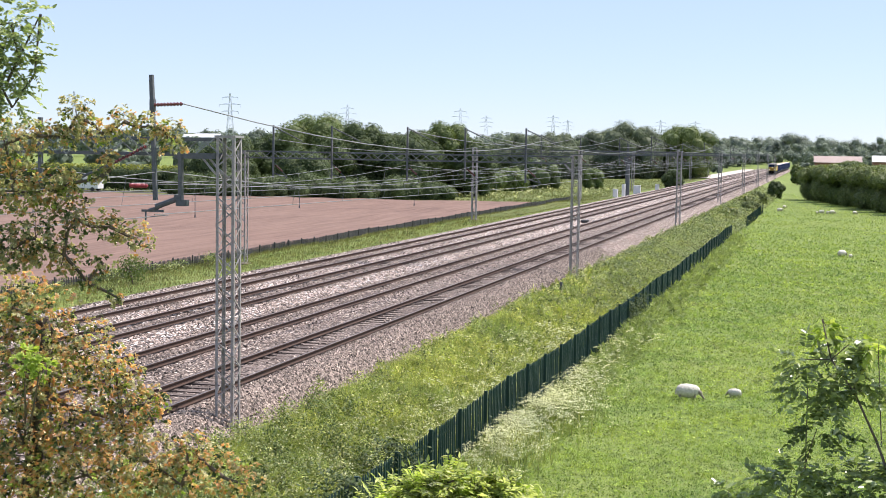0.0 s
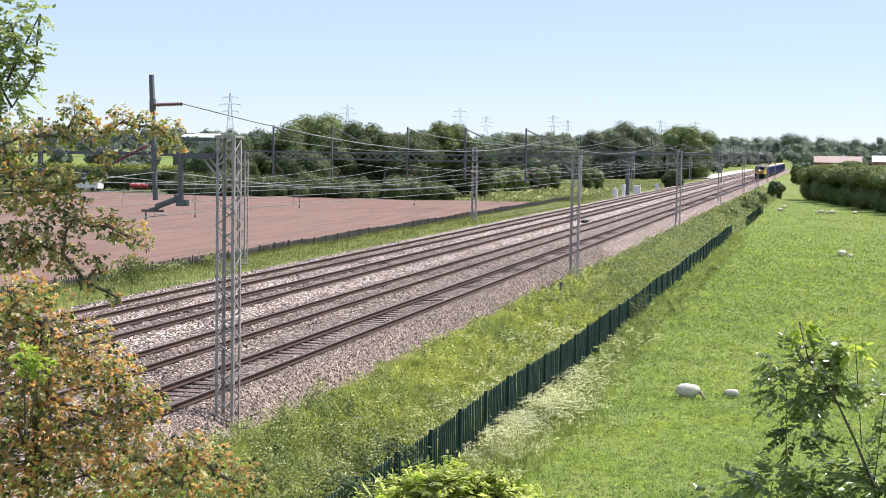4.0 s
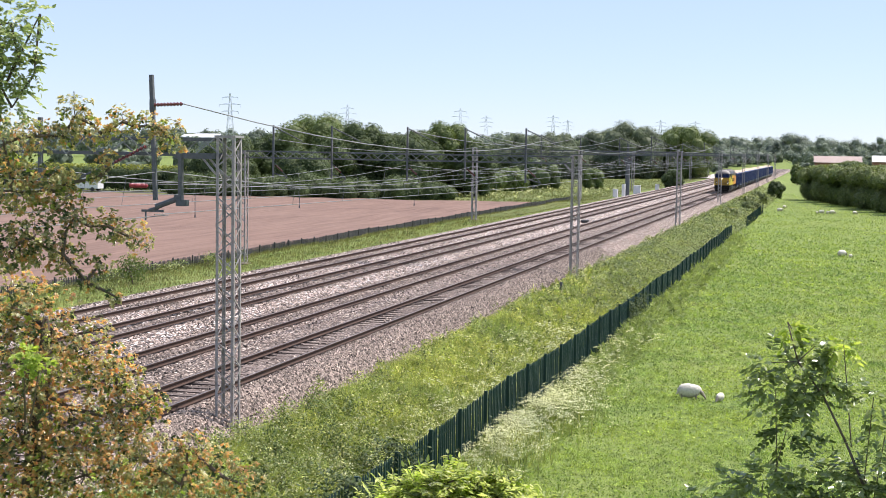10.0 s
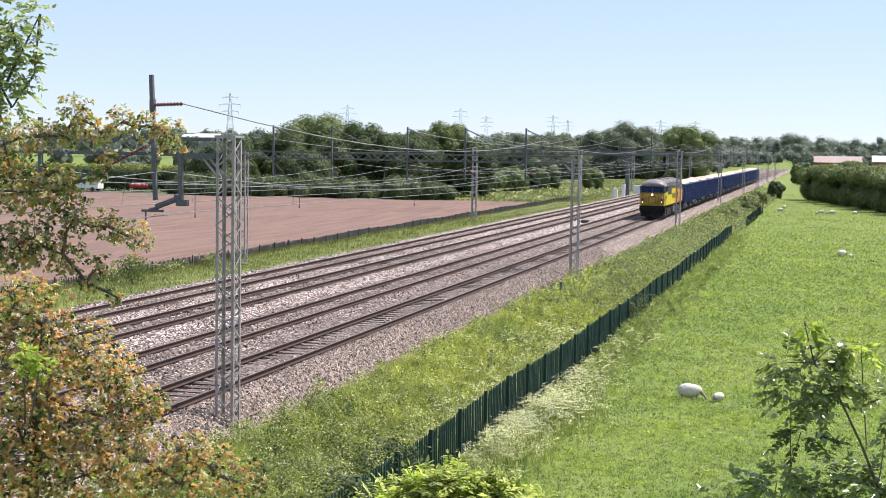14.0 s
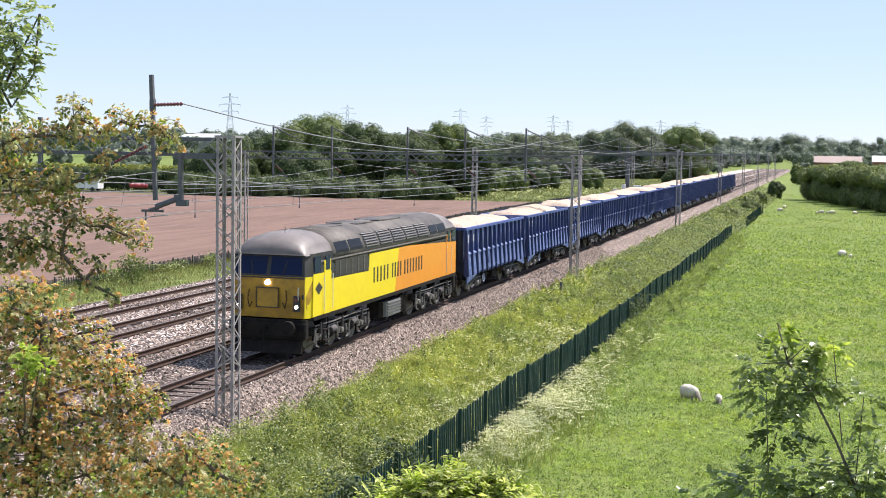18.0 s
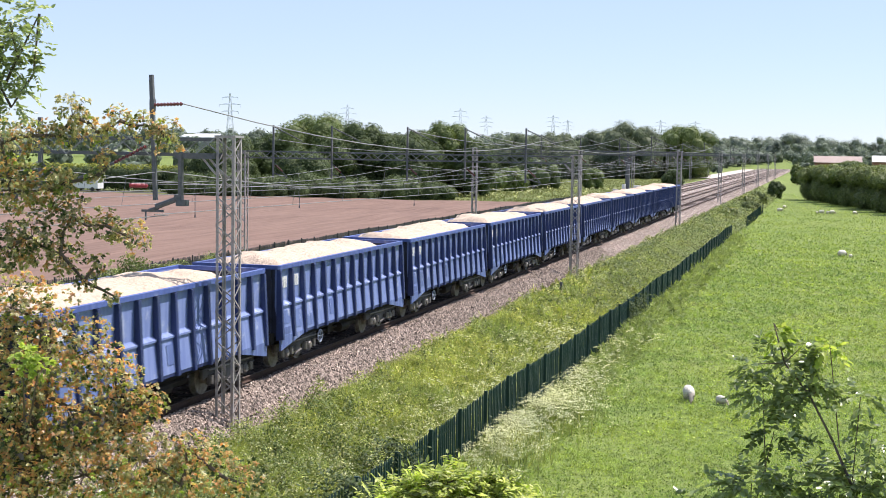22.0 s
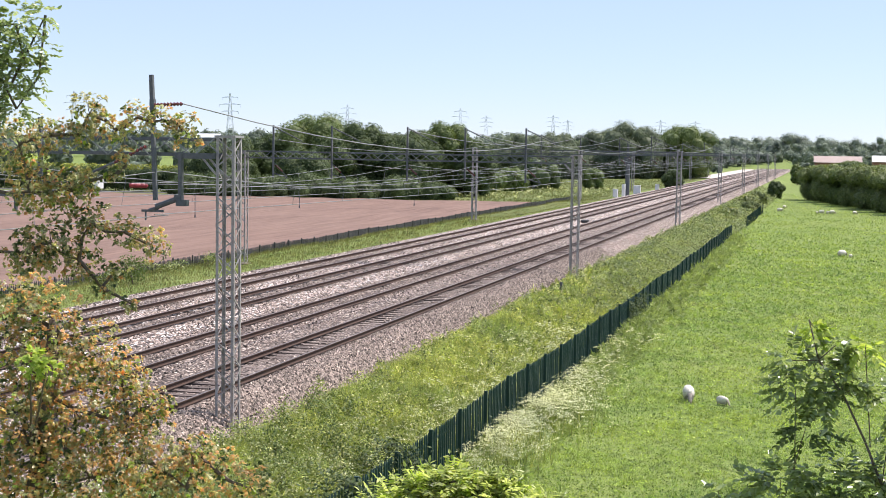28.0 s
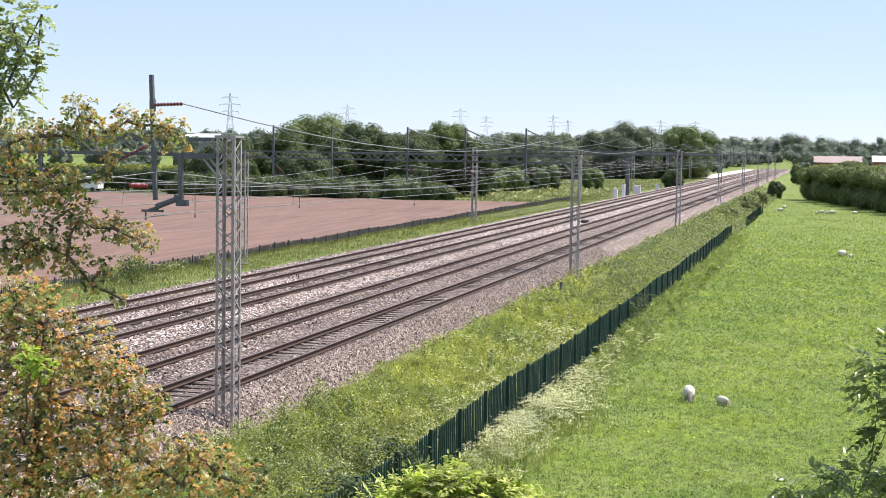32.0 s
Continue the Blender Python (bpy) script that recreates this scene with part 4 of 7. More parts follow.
        # roof-side windows and louvres follow the curved cant
        def cant(y0, y1, u0, u1, name, mat, label=""):
            pts = [(1.345, 2.98), (1.32, 3.28), (1.2, 3.56), (0.97, 3.78)]
            def at(u):
                i = min(2, int(u))
                f = u - i
                return pts[i][0] * (1 - f) + pts[i + 1][0] * f + 0.02, pts[i][1] * (1 - f) + pts[i + 1][1] * f + 0.015
            us = [u0 + (u1 - u0) * i / 4 for i in range(5)]
            g = Geo()
            ring = lambda y: [(s * at(u)[0], y, at(u)[1]) for u in us] + [(s * (at(u)[0] - 0.05), y, at(u)[1] - 0.04) for u in reversed(us)]
            g.loft([ring(y0), ring(y1)])
            return part(name, g, mat, lo, label)
        for a, b in ((2.6, 3.85), (4.0, 5.3)):
            cant(a, b, 0.75, 2.0, "roof_window", M["darkglass"], "dark roof-side window")
        for a, b in ((13.9, 15.0), (15.15, 16.3)):
            cant(a, b, 0.75, 2.0, "roof_window", M["darkglass"], "dark roof-side window")
        for i in range(5):
            gr = cant(5.6 + i * 1.62, 7.1 + i * 1.62, 0.6, 2.6, "louvre_panel", M["black"], "black louvred roof panel")
            for j in range(6):
                cu = 0.75 + j * 0.32
                sl = cant(5.65 + i * 1.62, 7.05 + i * 1.62, cu, cu + 0.13, "slat", M["roof"])
                sl.location.x += s * 0.03
                sl.location.z += 0.02
        cant(0.7, 17.7, 0.12, 0.3, "gutter", M["roof"])
        bb = part("battery_box", Geo().box((s * 1.16, 9.15, 0.72), (0.3, 1.7, 0.56), bev=0.05), M["galvdull"], lo, "ribbed grey battery box")
        for i in range(5):
            part("box_slat", Geo().box((s * 1.325, 9.15, 0.5 + i * 0.11), (0.04, 1.62, 0.045)), M["wheel"], bb)
        part("fuel_tank", Geo().box((s * 0.85, 9.4, 0.7), (0.6, 2.6, 0.6), bev=0.1), M["under"], lo)
    for y, sx, sy, h in ((3.0, 0.8, 1.0, 0.1), (5.2, 1.1, 1.2, 0.08), (7.8, 1.5, 2.2, 0.09), (11.0, 1.5, 2.4, 0.1), (14.2, 0.9, 1.2, 0.08)):
        part("roof_hatch", Geo().box((0, y, 3.962), (sx * 0.8, sy, h * 0.4), bev=0.12), M["soot"], lo)
    part("exhaust", Geo().tube((0.0, 6.2, 3.85), (0, 6.2, 4.02), 0.22, n=14), M["black"], lo)
    part("exhaust", Geo().tube((0.3, 9.4, 3.85), (0.3, 9.4, 4.0), 0.3, n=14), M["black"], lo)
    part("aerial", Geo().tube((0.2, 0.9, 3.7), (0.2, 0.9, 4.15), 0.008, n=4).tube((0.2, 0.9, 3.7), (0.25, 1.3, 4.1), 0.006, n=4), M["black"], lo)
    for y in (3.55, 14.85):
        bogie(lo, y, (-2.05, 0, 2.05), 1.1, 0.57, "three-axle bogie with springs and dark frame", M["under"], True)
    return lo


WAGON_L = 12.3
sand_rng = np.random.default_rng(11)


def sand_heap(seed):
    xs = np.linspace(-1.28, 1.28, 17)
    ys = np.linspace(0.12, WAGON_L - 0.12, 61)
    X, Y = np.meshgrid(xs, ys)
    f = 1 - (X / 1.24) ** 2 * 0.75
    lenp = np.clip(np.minimum((Y - 0.05) / 0.9, (WAGON_L - 0.2 - Y) / (1.9 + 0.3 * (seed % 2))), 0, 1)
    lump = bumps(X, Y, 0.55, seed) * 0.06 + bumps(X, Y, 1.3, seed + 1) * 0.07 + bumps(X, Y, 0.2, seed + 2) * 0.035 + sand_rng.normal(size=X.shape) * 0.012
    Z = 2.3 + (0.82 + 0.2 * f) * lenp ** 0.65 + lump * np.clip(lenp, 0.2, 1) + 0.14 * np.exp(-((Y - 3.2 - (seed % 3) * 2.3) / 1.6) ** 2) * f
    Z[:, (0, -1)] = np.minimum(Z[:, (0, -1)], 2.98)
    Z = np.where(np.abs(X) > 1.05, np.minimum(Z, 3.12), Z)
    g = Geo()
    g.v = np.stack([X, Y, Z], -1).reshape(-1, 3).tolist()
    n = len(xs)
    g.f = [(j * n + i, j * n + i + 1, (j + 1) * n + i + 1, (j + 1) * n + i) for j in range(len(ys) - 1) for i in range(n - 1)]
    g.s = [0] * len(g.f)
    return g


def wagon(seed):
    wa = thing("box_wagon", pose(TRACKS[0], 700, 0), "blue steel ribbed box wagon heaped with pale crushed stone", "wagon", "train")
    W, L, T, B = 1.32, WAGON_L, 3.12, 1.08
    for s in (-1, 1):
        # flat upper plates, a sloping ledge, and lower plates that lean out
        prof = [(W, T), (W, 2.1), (W + 0.06, 1.98), (W + 0.15, B), (W + 0.08, B), (W - 0.05, 1.98), (W - 0.05, T)]
        side = part("side_wall", Geo().loft([[(s * a, y, z) for a, z in prof] for y in (0.0, L)]), M["blue"], wa, "blue steel side wall with scuffed panels")
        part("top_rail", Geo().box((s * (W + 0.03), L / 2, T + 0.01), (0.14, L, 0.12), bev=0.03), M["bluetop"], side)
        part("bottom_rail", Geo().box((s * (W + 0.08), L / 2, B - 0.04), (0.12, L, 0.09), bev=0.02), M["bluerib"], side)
        for i in range(13):
            y = 0.06 + (i + 0.5) * (L - 0.12) / 13
            part("ledge_plate", Geo().loft([[(s * (W - 0.01), q, 2.09), (s * (W + 0.11), q, 2.0), (s * (W + 0.11), q, 1.95), (s * (W - 0.01), q, 1.99)] for q in (y - 0.4, y + 0.4)]), M["blue"], side)
        for i in range(14):
            y = 0.06 + i * (L - 0.12) / 13
            w = 0.07
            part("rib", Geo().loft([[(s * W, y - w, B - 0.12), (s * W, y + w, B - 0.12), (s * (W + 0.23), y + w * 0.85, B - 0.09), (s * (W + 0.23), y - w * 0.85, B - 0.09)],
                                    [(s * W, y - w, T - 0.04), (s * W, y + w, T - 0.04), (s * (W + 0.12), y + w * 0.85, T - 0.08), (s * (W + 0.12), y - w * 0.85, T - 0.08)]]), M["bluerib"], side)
        for y0, y1 in ((0.0, 1.9), (L - 1.9, L)):
            o = 1 if y0 == 0 else -1
            a, b = (y0, y1) if o > 0 else (y1, y0)
            part("end_skirt", Geo().loft([[(s * (W + 0.1), a, B), (s * (W + 0.1), b, B), (s * (W + 0.1), b, B - 0.1), (s * (W + 0.1), a, 0.66)],
                                          [(s * (W + 0.16), a, B), (s * (W + 0.16), b, B), (s * (W + 0.16), b, B - 0.1), (s * (W + 0.16), a, 0.66)]]), M["bluescuff"], side, "scuffed pale-blue corner skirt")
        for yc, zc, wy, hz in ((0.53, 1.62, 0.56, 0.4), (1.47, 1.5, 0.5, 0.56), (2.4, 1.34, 0.46, 0.34), (0.53, 1.22, 0.5, 0.2)):
            q = lambda z: W + 0.06 + (1.98 - z) * 0.1
            za, zb = zc - hz / 2, zc + hz / 2
            part("data_panel", Geo().loft([[(s * (q(z) - 0.005), yc - wy / 2, z), (s * (q(z) - 0.005), yc + wy / 2, z), (s * (q(z) + 0.012), yc + wy / 2, z), (s * (q(z) + 0.012), yc - wy / 2, z)] for z in (za, zb)]),
                 M["bluescuff"], side, "pale worn data panel")
        g = Geo()
        for yb in (0.36, 0.5, 0.64, 1.3, 1.44, 1.58):
            g.box((s * (W + 0.012), yb + 0.06, 2.66), (0.012, 0.09, 0.34))
        part("lettering_bars", g, M["white"], side, "white bars where lettering stands")
        part("patch", Geo().loft([[(s * (W + 0.055 + k), y, 1.8), (s * (W + 0.105 + k), y, 1.3), (s * (W + 0.09 + k), y, 1.3), (s * (W + 0.04 + k), y, 1.8)] for k in (0.037,) for y in (5.2 + (seed - 2) * 0.94, 5.6 + (seed - 2) * 0.94)]), M["bluescuff"], side, "pale scuffed patch")
    for y, o in ((0.03, -1), (L - 0.03, 1)):
        end = part("end_wall", Geo().box((0, y, (T + B) / 2), (2 * W, 0.05, T - B)), M["blueend"], wa, "grimy end wall with its shade in the colour")
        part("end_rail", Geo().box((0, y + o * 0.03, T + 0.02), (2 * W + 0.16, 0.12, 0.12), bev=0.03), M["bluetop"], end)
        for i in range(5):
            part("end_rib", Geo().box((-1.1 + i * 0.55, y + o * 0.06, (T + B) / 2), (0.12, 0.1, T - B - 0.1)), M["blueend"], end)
        part("headstock", Geo().box((0, y + o * 0.12, 1.02), (2.5, 0.3, 0.34), bev=0.04), M["under"], wa)
        buffers(wa, y + o * 0.25, o)
    # floor and sills; the deep middle box is added to block light underneath
    part("floor_pan", Geo().box((0, L / 2, 0.98), (2 * W - 0.1, L - 0.1, 0.24)).box((0, L / 2, 0.72), (1.7, 4.6, 0.5)).box((0.45, L / 2, 0.9), (0.12, L, 0.28)).box((-0.45, L / 2, 0.9), (0.12, L, 0.28)), M["under"], wa)
    part("aggregate_load", sand_heap(seed), M["sand"], wa, "heaped pale crushed stone load", smooth=True)
    part("brake_gear", Geo().tube((1.0, 4.3, 0.66), (1.0, 8.0, 0.66), 0.04).tube((1.05, 6.1, 0.62), (1.05, 6.9, 0.62), 0.17, n=10).box((0.9, 5.2, 0.75), (0.4, 0.35, 0.4)), M["under"], wa)
    part("brake_wheel", Geo().path([(1.36, 3.6 + 0.2 * math.cos(a), 0.66 + 0.2 * math.sin(a)) for a in [math.tau * i / 12 for i in range(13)]], 0.018, 5)
         .path([(1.36, 3.4, 0.66), (1.36, 3.8, 0.66)], 0.014, 4).path([(1.36, 3.6, 0.46), (1.36, 3.6, 0.86)], 0.014, 4), M["bluepale"], wa, "pale handbrake wheel")
    for y in (1.95, L - 1.95):
        bogie(wa, y, (-0.95, 0.95), 1.14, 0.46, "two-axle freight bogie", M["dusty"])
    return wa


LOCO = locomotive()
first = [wagon(s) for s in (1, 2, 3)]
WAGONS = first + [copy_thing(first[i % 3], pose(TRACKS[0], 700 + 14 * i, 0)) for i in range(3, 15)]


# ---- fences ----
def fence_x(y):
    return float(np.interp(y, [20, 30, 60, 90, 140, 230], [-9.4, -9.25, -8.75, -8.5, -8.45, -8.2]))


def palisade(name, fx, y0, y1, mat, post_gap, pale_gap, top, height, label, near_until):
    fe = thing(name, pose(0, 0, 0), label, "fence")
    rest = Geo()
    W = 0.082
    pale = Geo().loft([[(-0.006, -W / 2, 0), (0.02, -W / 5, 0), (0.02, W / 5, 0), (-0.006, W / 2, 0), (-0.016, W / 2, 0), (-0.016, -W / 2, 0)],
                       [(-0.006, -W / 2, height - 0.07), (0.02, -W / 5, height - 0.07), (0.02, W / 5, height - 0.07), (-0.006, W / 2, height - 0.07), (-0.016, W / 2, height - 0.07), (-0.016, -W / 2, height - 0.07)],
                       [(-0.004, -0.008, height), (0.004, -0.006, height), (0.004, 0.006, height), (-0.004, 0.008, height), (-0.01, 0.008, height), (-0.01, -0.008, height)]]).mesh("pale", mat)
    post = Geo().box((0, 0, height / 2 + 0.04), (0.1, 0.06, height + 0.09), bev=0.012).mesh("post", mat)
    y, i = y0, 0
    while y < y1:
        x = fx(y)
        zb = top + 0.05 * math.sin(y * 0.35) - height
        m = pose(x + random.uniform(-0.008, 0.008), y, zb + random.uniform(-0.01, 0.01), random.uniform(-0.3, 0.3), random.uniform(-0.3, 0.3), 0)
        if y < near_until and i < 298:
            part("pale", pale, None, fe).matrix_basis = m
        else:
            rest.box((x, y, zb + height / 2), (0.03, W, height))
        y += pale_gap
        i += 1
    if rest.v:
        tagged(part("far_paling", rest, mat, fe), kind="stuff")
    y = y0
    while y < y1:
        part("post", post, None, fe).matrix_basis = pose(fx(y) + 0.05, y, top + 0.05 * math.sin(y * 0.35) - height)
        if y + post_gap < y1 + 1:
            for dz in (0.3, height - 0.28):
                za = top + 0.05 * math.sin(y * 0.35) - height + dz
                zb = top + 0.05 * math.sin((y + post_gap) * 0.35) - height + dz
                part("rail", Geo().angle((fx(y) - 0.03, y, za), (fx(y + post_gap) - 0.03, y + post_gap, zb), 0.045), mat, fe)
        y += post_gap
    return fe


palisade("palisade_fence", fence_x, 21.6, 141, M["fencegreen"], 2.72, 0.1813, -0.33, 1.75, "dark green steel palisade fence overgrown at its foot", 70)
palisade("lineside_fence", lambda y: -38.2, 52, 214, M["fencegrey"], 2.7, 0.17, -0.33, 0.72, "low dull grey steel fence along the tilled field", 150)
palisade("palisade_fence", fence_x, 168, 214, M["fencegreen"], 2.72, 0.3, -0.75, 1.35, "distant dark green palisade fence in the brambles", 214)


# ---- grass, flowers and brambles ----
def blades(name, x, y, h, w, mat, label, category, lean=0.35, lift=0.0):
    n = len(x)
    P = np.stack([x, y, ground_z(x, y) + lift - 0.02], -1)
    a = rng.random(n) * math.tau
    U = np.stack([np.cos(a), np.sin(a), np.zeros(n)], -1) * (w * rng.uniform(0.6, 1.3, n))[:, None]
    V = np.stack([rng.normal(size=n) * lean, rng.normal(size=n) * lean, np.ones(n)], -1) * (h * rng.uniform(0.5, 1.3, n))[:, None]
    return tagged(new(name, cards(name, mat, P, U, V, kite=False)), label, category, "", "stuff")


def spread(n, y0, y1, power):
    u = rng.random(n)
    return (y0 ** (1 - power) + u * (y1 ** (1 - power) - y0 ** (1 - power))) ** (1 / (1 - power))


# grazed field: clumpy sward with ranker tufts
n = 240000
y = spread(n, 24, 330, 1.7)
x = -9.0 + (y * 0.24 + 10) * rng.random(n) ** 1.0
rank = bumps(x, y, 1.1) + 0.5 * bumps(x, y, 0.4, 3)
keep = rank > -0.55 + 0.5 * rng.normal(size=n)
x, y, rank = x[keep], y[keep], rank[keep]
far = np.clip(y / 60, 0.7, 2.2)
tall = 0.09 + 0.15 * np.clip(rank + 0.3, 0, 1.2) + 0.12 * np.exp(-(x + 8.8) ** 2 / 1.2)
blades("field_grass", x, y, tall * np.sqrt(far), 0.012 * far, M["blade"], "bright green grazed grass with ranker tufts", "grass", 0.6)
n = 250000
y = spread(n, 24, 320, 1.7)
x = -8.9 + (y * 0.24 + 9.5) * rng.random(n)
far = np.clip(y / 55, 0.7, 1.9)
P = np.stack([x, y, ground_z(x, y) + 0.05 * rng.random(n) + 0.07 * np.clip(bumps(x, y, 1.1) + 0.2, 0, 1)], -1)
nrm = unit(np.stack([rng.normal(size=n) * 1.3, rng.normal(size=n) * 1.3, np.ones(n)], -1))
V = unit(np.cross(nrm, rnd_dirs(rng, n)) + np.array([0, 0, 0.35])) * (0.066 * far * rng.uniform(0.5, 1.4, n))[:, None]
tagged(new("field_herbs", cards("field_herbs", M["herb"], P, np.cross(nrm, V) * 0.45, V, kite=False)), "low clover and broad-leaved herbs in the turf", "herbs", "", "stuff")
n = 9000
y = spread(n, 26, 300, 1.5)
x = -8.6 + (y * 0.23 + 6) * rng.random(n)
k = bumps(x, y, 2.4, 5) + bumps(x, y, 0.9, 1) * 0.6 > 0.55
blades("rush_tufts", x[k], y[k], np.full(k.sum(), 0.26), 0.013 * np.clip(y[k] / 60, 0.8, 3), M["longgrass"], "taller dull tufts in the grazed field", "grass", 0.4)

# long grass on the verge between ballast and fence
n = 210000
y = spread(n, 23, 110, 1.4)
x = rng.uniform(-14.35, -8.6, n)
k = (x < -9.4) | (rng.random(n) < 0.5)
k &= (y < 78 + 10 * np.sin(x * 2)) | (rng.random(n) < 0.25)
x, y = x[k], y[k]
h = 0.38 + 0.2 * bumps(x, y, 1.3) + 0.12 * bumps(x, y, 0.4, 4)
h *= np.clip(0.35 + (x + 14.4) * 0.7, 0.3, 1)
blades("verge_grass", x, y, np.clip(h, 0.12, 0.8), 0.007 * np.clip(y / 40, 0.8, 2.5), M["longgrass"], "long seeding grass on the railway verge", "grass", 0.32)
n = 30000
y = spread(n, 24, 100, 1.5)
x = rng.uniform(-14.2, -9.3, n)
far = np.clip(y / 42, 0.75, 2.2)
P = np.stack([x, y, ground_z(x, y) + 0.12 + 0.3 * rng.random(n) * np.clip((x + 14.3), 0.2, 1) + 0.12 * bumps(x, y, 0.9)], -1)
nrm = unit(np.stack([rng.normal(size=n) * 0.7, rng.normal(size=n) * 0.7, np.ones(n)], -1))
V = unit(np.cross(nrm, rnd_dirs(rng, n))) * (0.06 * far * rng.uniform(0.5, 1.4, n))[:, None]
tagged(new("verge_herbs", cards("verge_herbs", M["longgrass"], P, np.cross(nrm, V) * 0.35, V)), "nettles and leafy herbs among the verge grass", "herbs", "", "stuff")
n = 62000
y = spread(n, 50, 235, 1.5)
x = np.where(rng.random(n) < 0.6, rng.uniform(-37.9, -32.3, n), rng.uniform(-39.0, -37.8, n))
blades("far_verge_grass", x, y, 0.14 + 0.14 * np.abs(bumps(x, y, 1.5)) + 0.1 * (x < -37), 0.012 * np.clip(y / 60, 1, 2.2), M["vergefar"], "long grass on the far railway verge", "grass", 0.35)
n = 52000
y = spread(n, 196, 450, 1.3)
x = -112 + 78 * rng.random(n)
k = (x < -33) & (y > 200) & (x > -98)
blades("meadow_grass", x[k], y[k], 0.3 + 0.25 * np.abs(bumps(x[k], y[k], 3.0)), np.full(k.sum(), 0.06), M["meadowgrass"], "tall rough grass in the meadow", "grass", 0.4)


def heap(name, x, y, h, size, mat, label, category, lift=0.0):
    """Leaves heaped over the ground up to the height h."""
    n = len(x)
    z = ground_z(x, y) + h * (1 - rng.random(n) ** 2.2) + lift
    P = np.stack([x, y, z], -1)
    nrm = unit(np.stack([rng.normal(size=n) * 0.6, rng.normal(size=n) * 0.6, np.ones(n)], -1))
    V = unit(np.cross(nrm, rnd_dirs(rng, n))) * (size * rng.uniform(0.6, 1.3, n))[:, None]
    U = np.cross(nrm, V) * 0.36
    return tagged(new(name, cards(name, mat, P, U, V)), label, category, "", "stuff")


# brambles on the verge farther along
n = 100000
y = spread(n, 66, 330, 1.7)
x = np.where(y < 135, rng.uniform(-13.9, -8.7, n), rng.uniform(-14.0, -8.3, n))
k = y > 74 + 9 * np.sin(x * 1.9) + 5 * np.sin(x * 5)
x, y = x[k], y[k]
h = (0.72 + 0.4 * bumps(x, y, 0.9, 2) + 0.5 * bumps(x, y, 2.3, 1)) * np.clip((x + 14.1) / 1.2, 0.25, 1) * np.clip(1 - (y - 90) / 500, 0.6, 1)
heap("brambles", x, y, np.clip(h, 0.08, 1.4), 0.085 * np.clip(y / 80, 0.8, 2.2), M["bramblegrey"], "pale-backed brambles spilling over the verge", "brambles")
for n, mat, lift in ((16000, M["bramble"], 0.0), (7000, M["longgrass"], 0.08), (1500, M["leafgrey"], 0.1)):
    cx, cy = rng.uniform(-14.3, -9.5, n), 22 + 13 * rng.random(n)
    h = np.clip(0.7 + 0.45 * bumps(cx, cy, 0.8) + 0.25 * bumps(cx, cy, 0.33, 2) - 0.05 * (cy - 23), 0.08, 1.4)
    heap("hedge_shrubs", cx, cy, h, np.full(n, 0.06), mat, "low tangled scrub at the foot of the bank", "shrub", lift)
n = 9000
cy = rng.uniform(50, 84, n)
cx = -37.6 + rng.normal(size=n) * 0.45
k = bumps(cx * 0.3, cy, 1.7, 4) > 0.0
heap("brambles", cx[k], cy[k], np.clip(0.5 + 0.4 * bumps(cx[k], cy[k], 1.2, 3), 0.1, 0.95), np.full(k.sum(), 0.11), M["bramblegrey"], "dry brambles along the low lineside fence", "brambles")
n = 7000
cy = rng.uniform(24.5, 31.5, n)
cx = -9.35 + rng.normal(size=n) * 0.28
heap("ivy", cx, cy, np.clip(1.1 + 0.75 * np.sin(cy * 1.7 + 0.6), 0.1, 1.9), np.full(n, 0.09), M["leafdark"], "dark ivy climbing the palisade fence", "ivy")
n = 5000
cy = rng.uniform(65, 71.5, n)
heap("ivy", -8.68 + rng.normal(size=n) * 0.2, cy, np.clip(1.15 + 0.4 * np.sin(cy * 3), 0.1, 1.6), np.full(n, 0.08), M["leafdark"], "withered ivy covering part of the fence", "ivy")


def clumps(name, x, y, per, r, h, size, mat, label, category, slim=0.3):
    """Separate rounded tufts of leaves with open ground between."""
    n = len(x) * per
    d = rnd_dirs(rng, n)
    rr = np.repeat(r, per) * rng.random(n) ** 0.5
    X, Y = np.repeat(x, per) + d[:, 0] * rr, np.repeat(y, per) + d[:, 1] * rr
    hh = np.repeat(h, per) * (1 - (rr / np.repeat(r, per)) ** 2 * 0.7)
    P = np.stack([X, Y, ground_z(X, Y) + hh * (1 - 0.7 * rng.random(n) ** 2)], -1)
    nrm = unit(np.stack([d[:, 0] * 0.7 + rng.normal(size=n) * 0.5, d[:, 1] * 0.7 + rng.normal(size=n) * 0.5, np.full(n, 0.8)], -1))
    V = unit(np.cross(nrm, rnd_dirs(rng, n)) + np.array([0, 0, 0.25])) * (np.repeat(size, per) * rng.uniform(0.6, 1.3, n))[:, None]
    tagged(new(name, cards(name, mat, P, unit(np.cross(nrm, V)) * np.linalg.norm(V, axis=1, keepdims=True) * slim, V)), label, category, "", "stuff")


# bushy scrub at the foot of the bank
m = 75
y = spread(m, 24, 38, 1.2)
x = rng.uniform(-14.2, -9.7, m)
clumps("scrub_bushes", x, y, 190, rng.uniform(0.3, 0.7, m), rng.uniform(0.5, 1.0, m), np.full(m, 0.075), M["bramble"], "low grey-green bramble bushes at the bank foot", "shrub", 0.36)
m = 45
y = spread(m, 24, 38, 1.2)
x = rng.uniform(-14.2, -9.7, m)
clumps("scrub_bushes", x, y, 170, rng.uniform(0.25, 0.5, m), rng.uniform(0.5, 0.95, m), np.full(m, 0.07), M["leafmid"], "fresh green hawthorn scrub at the bank foot", "shrub", 0.36)

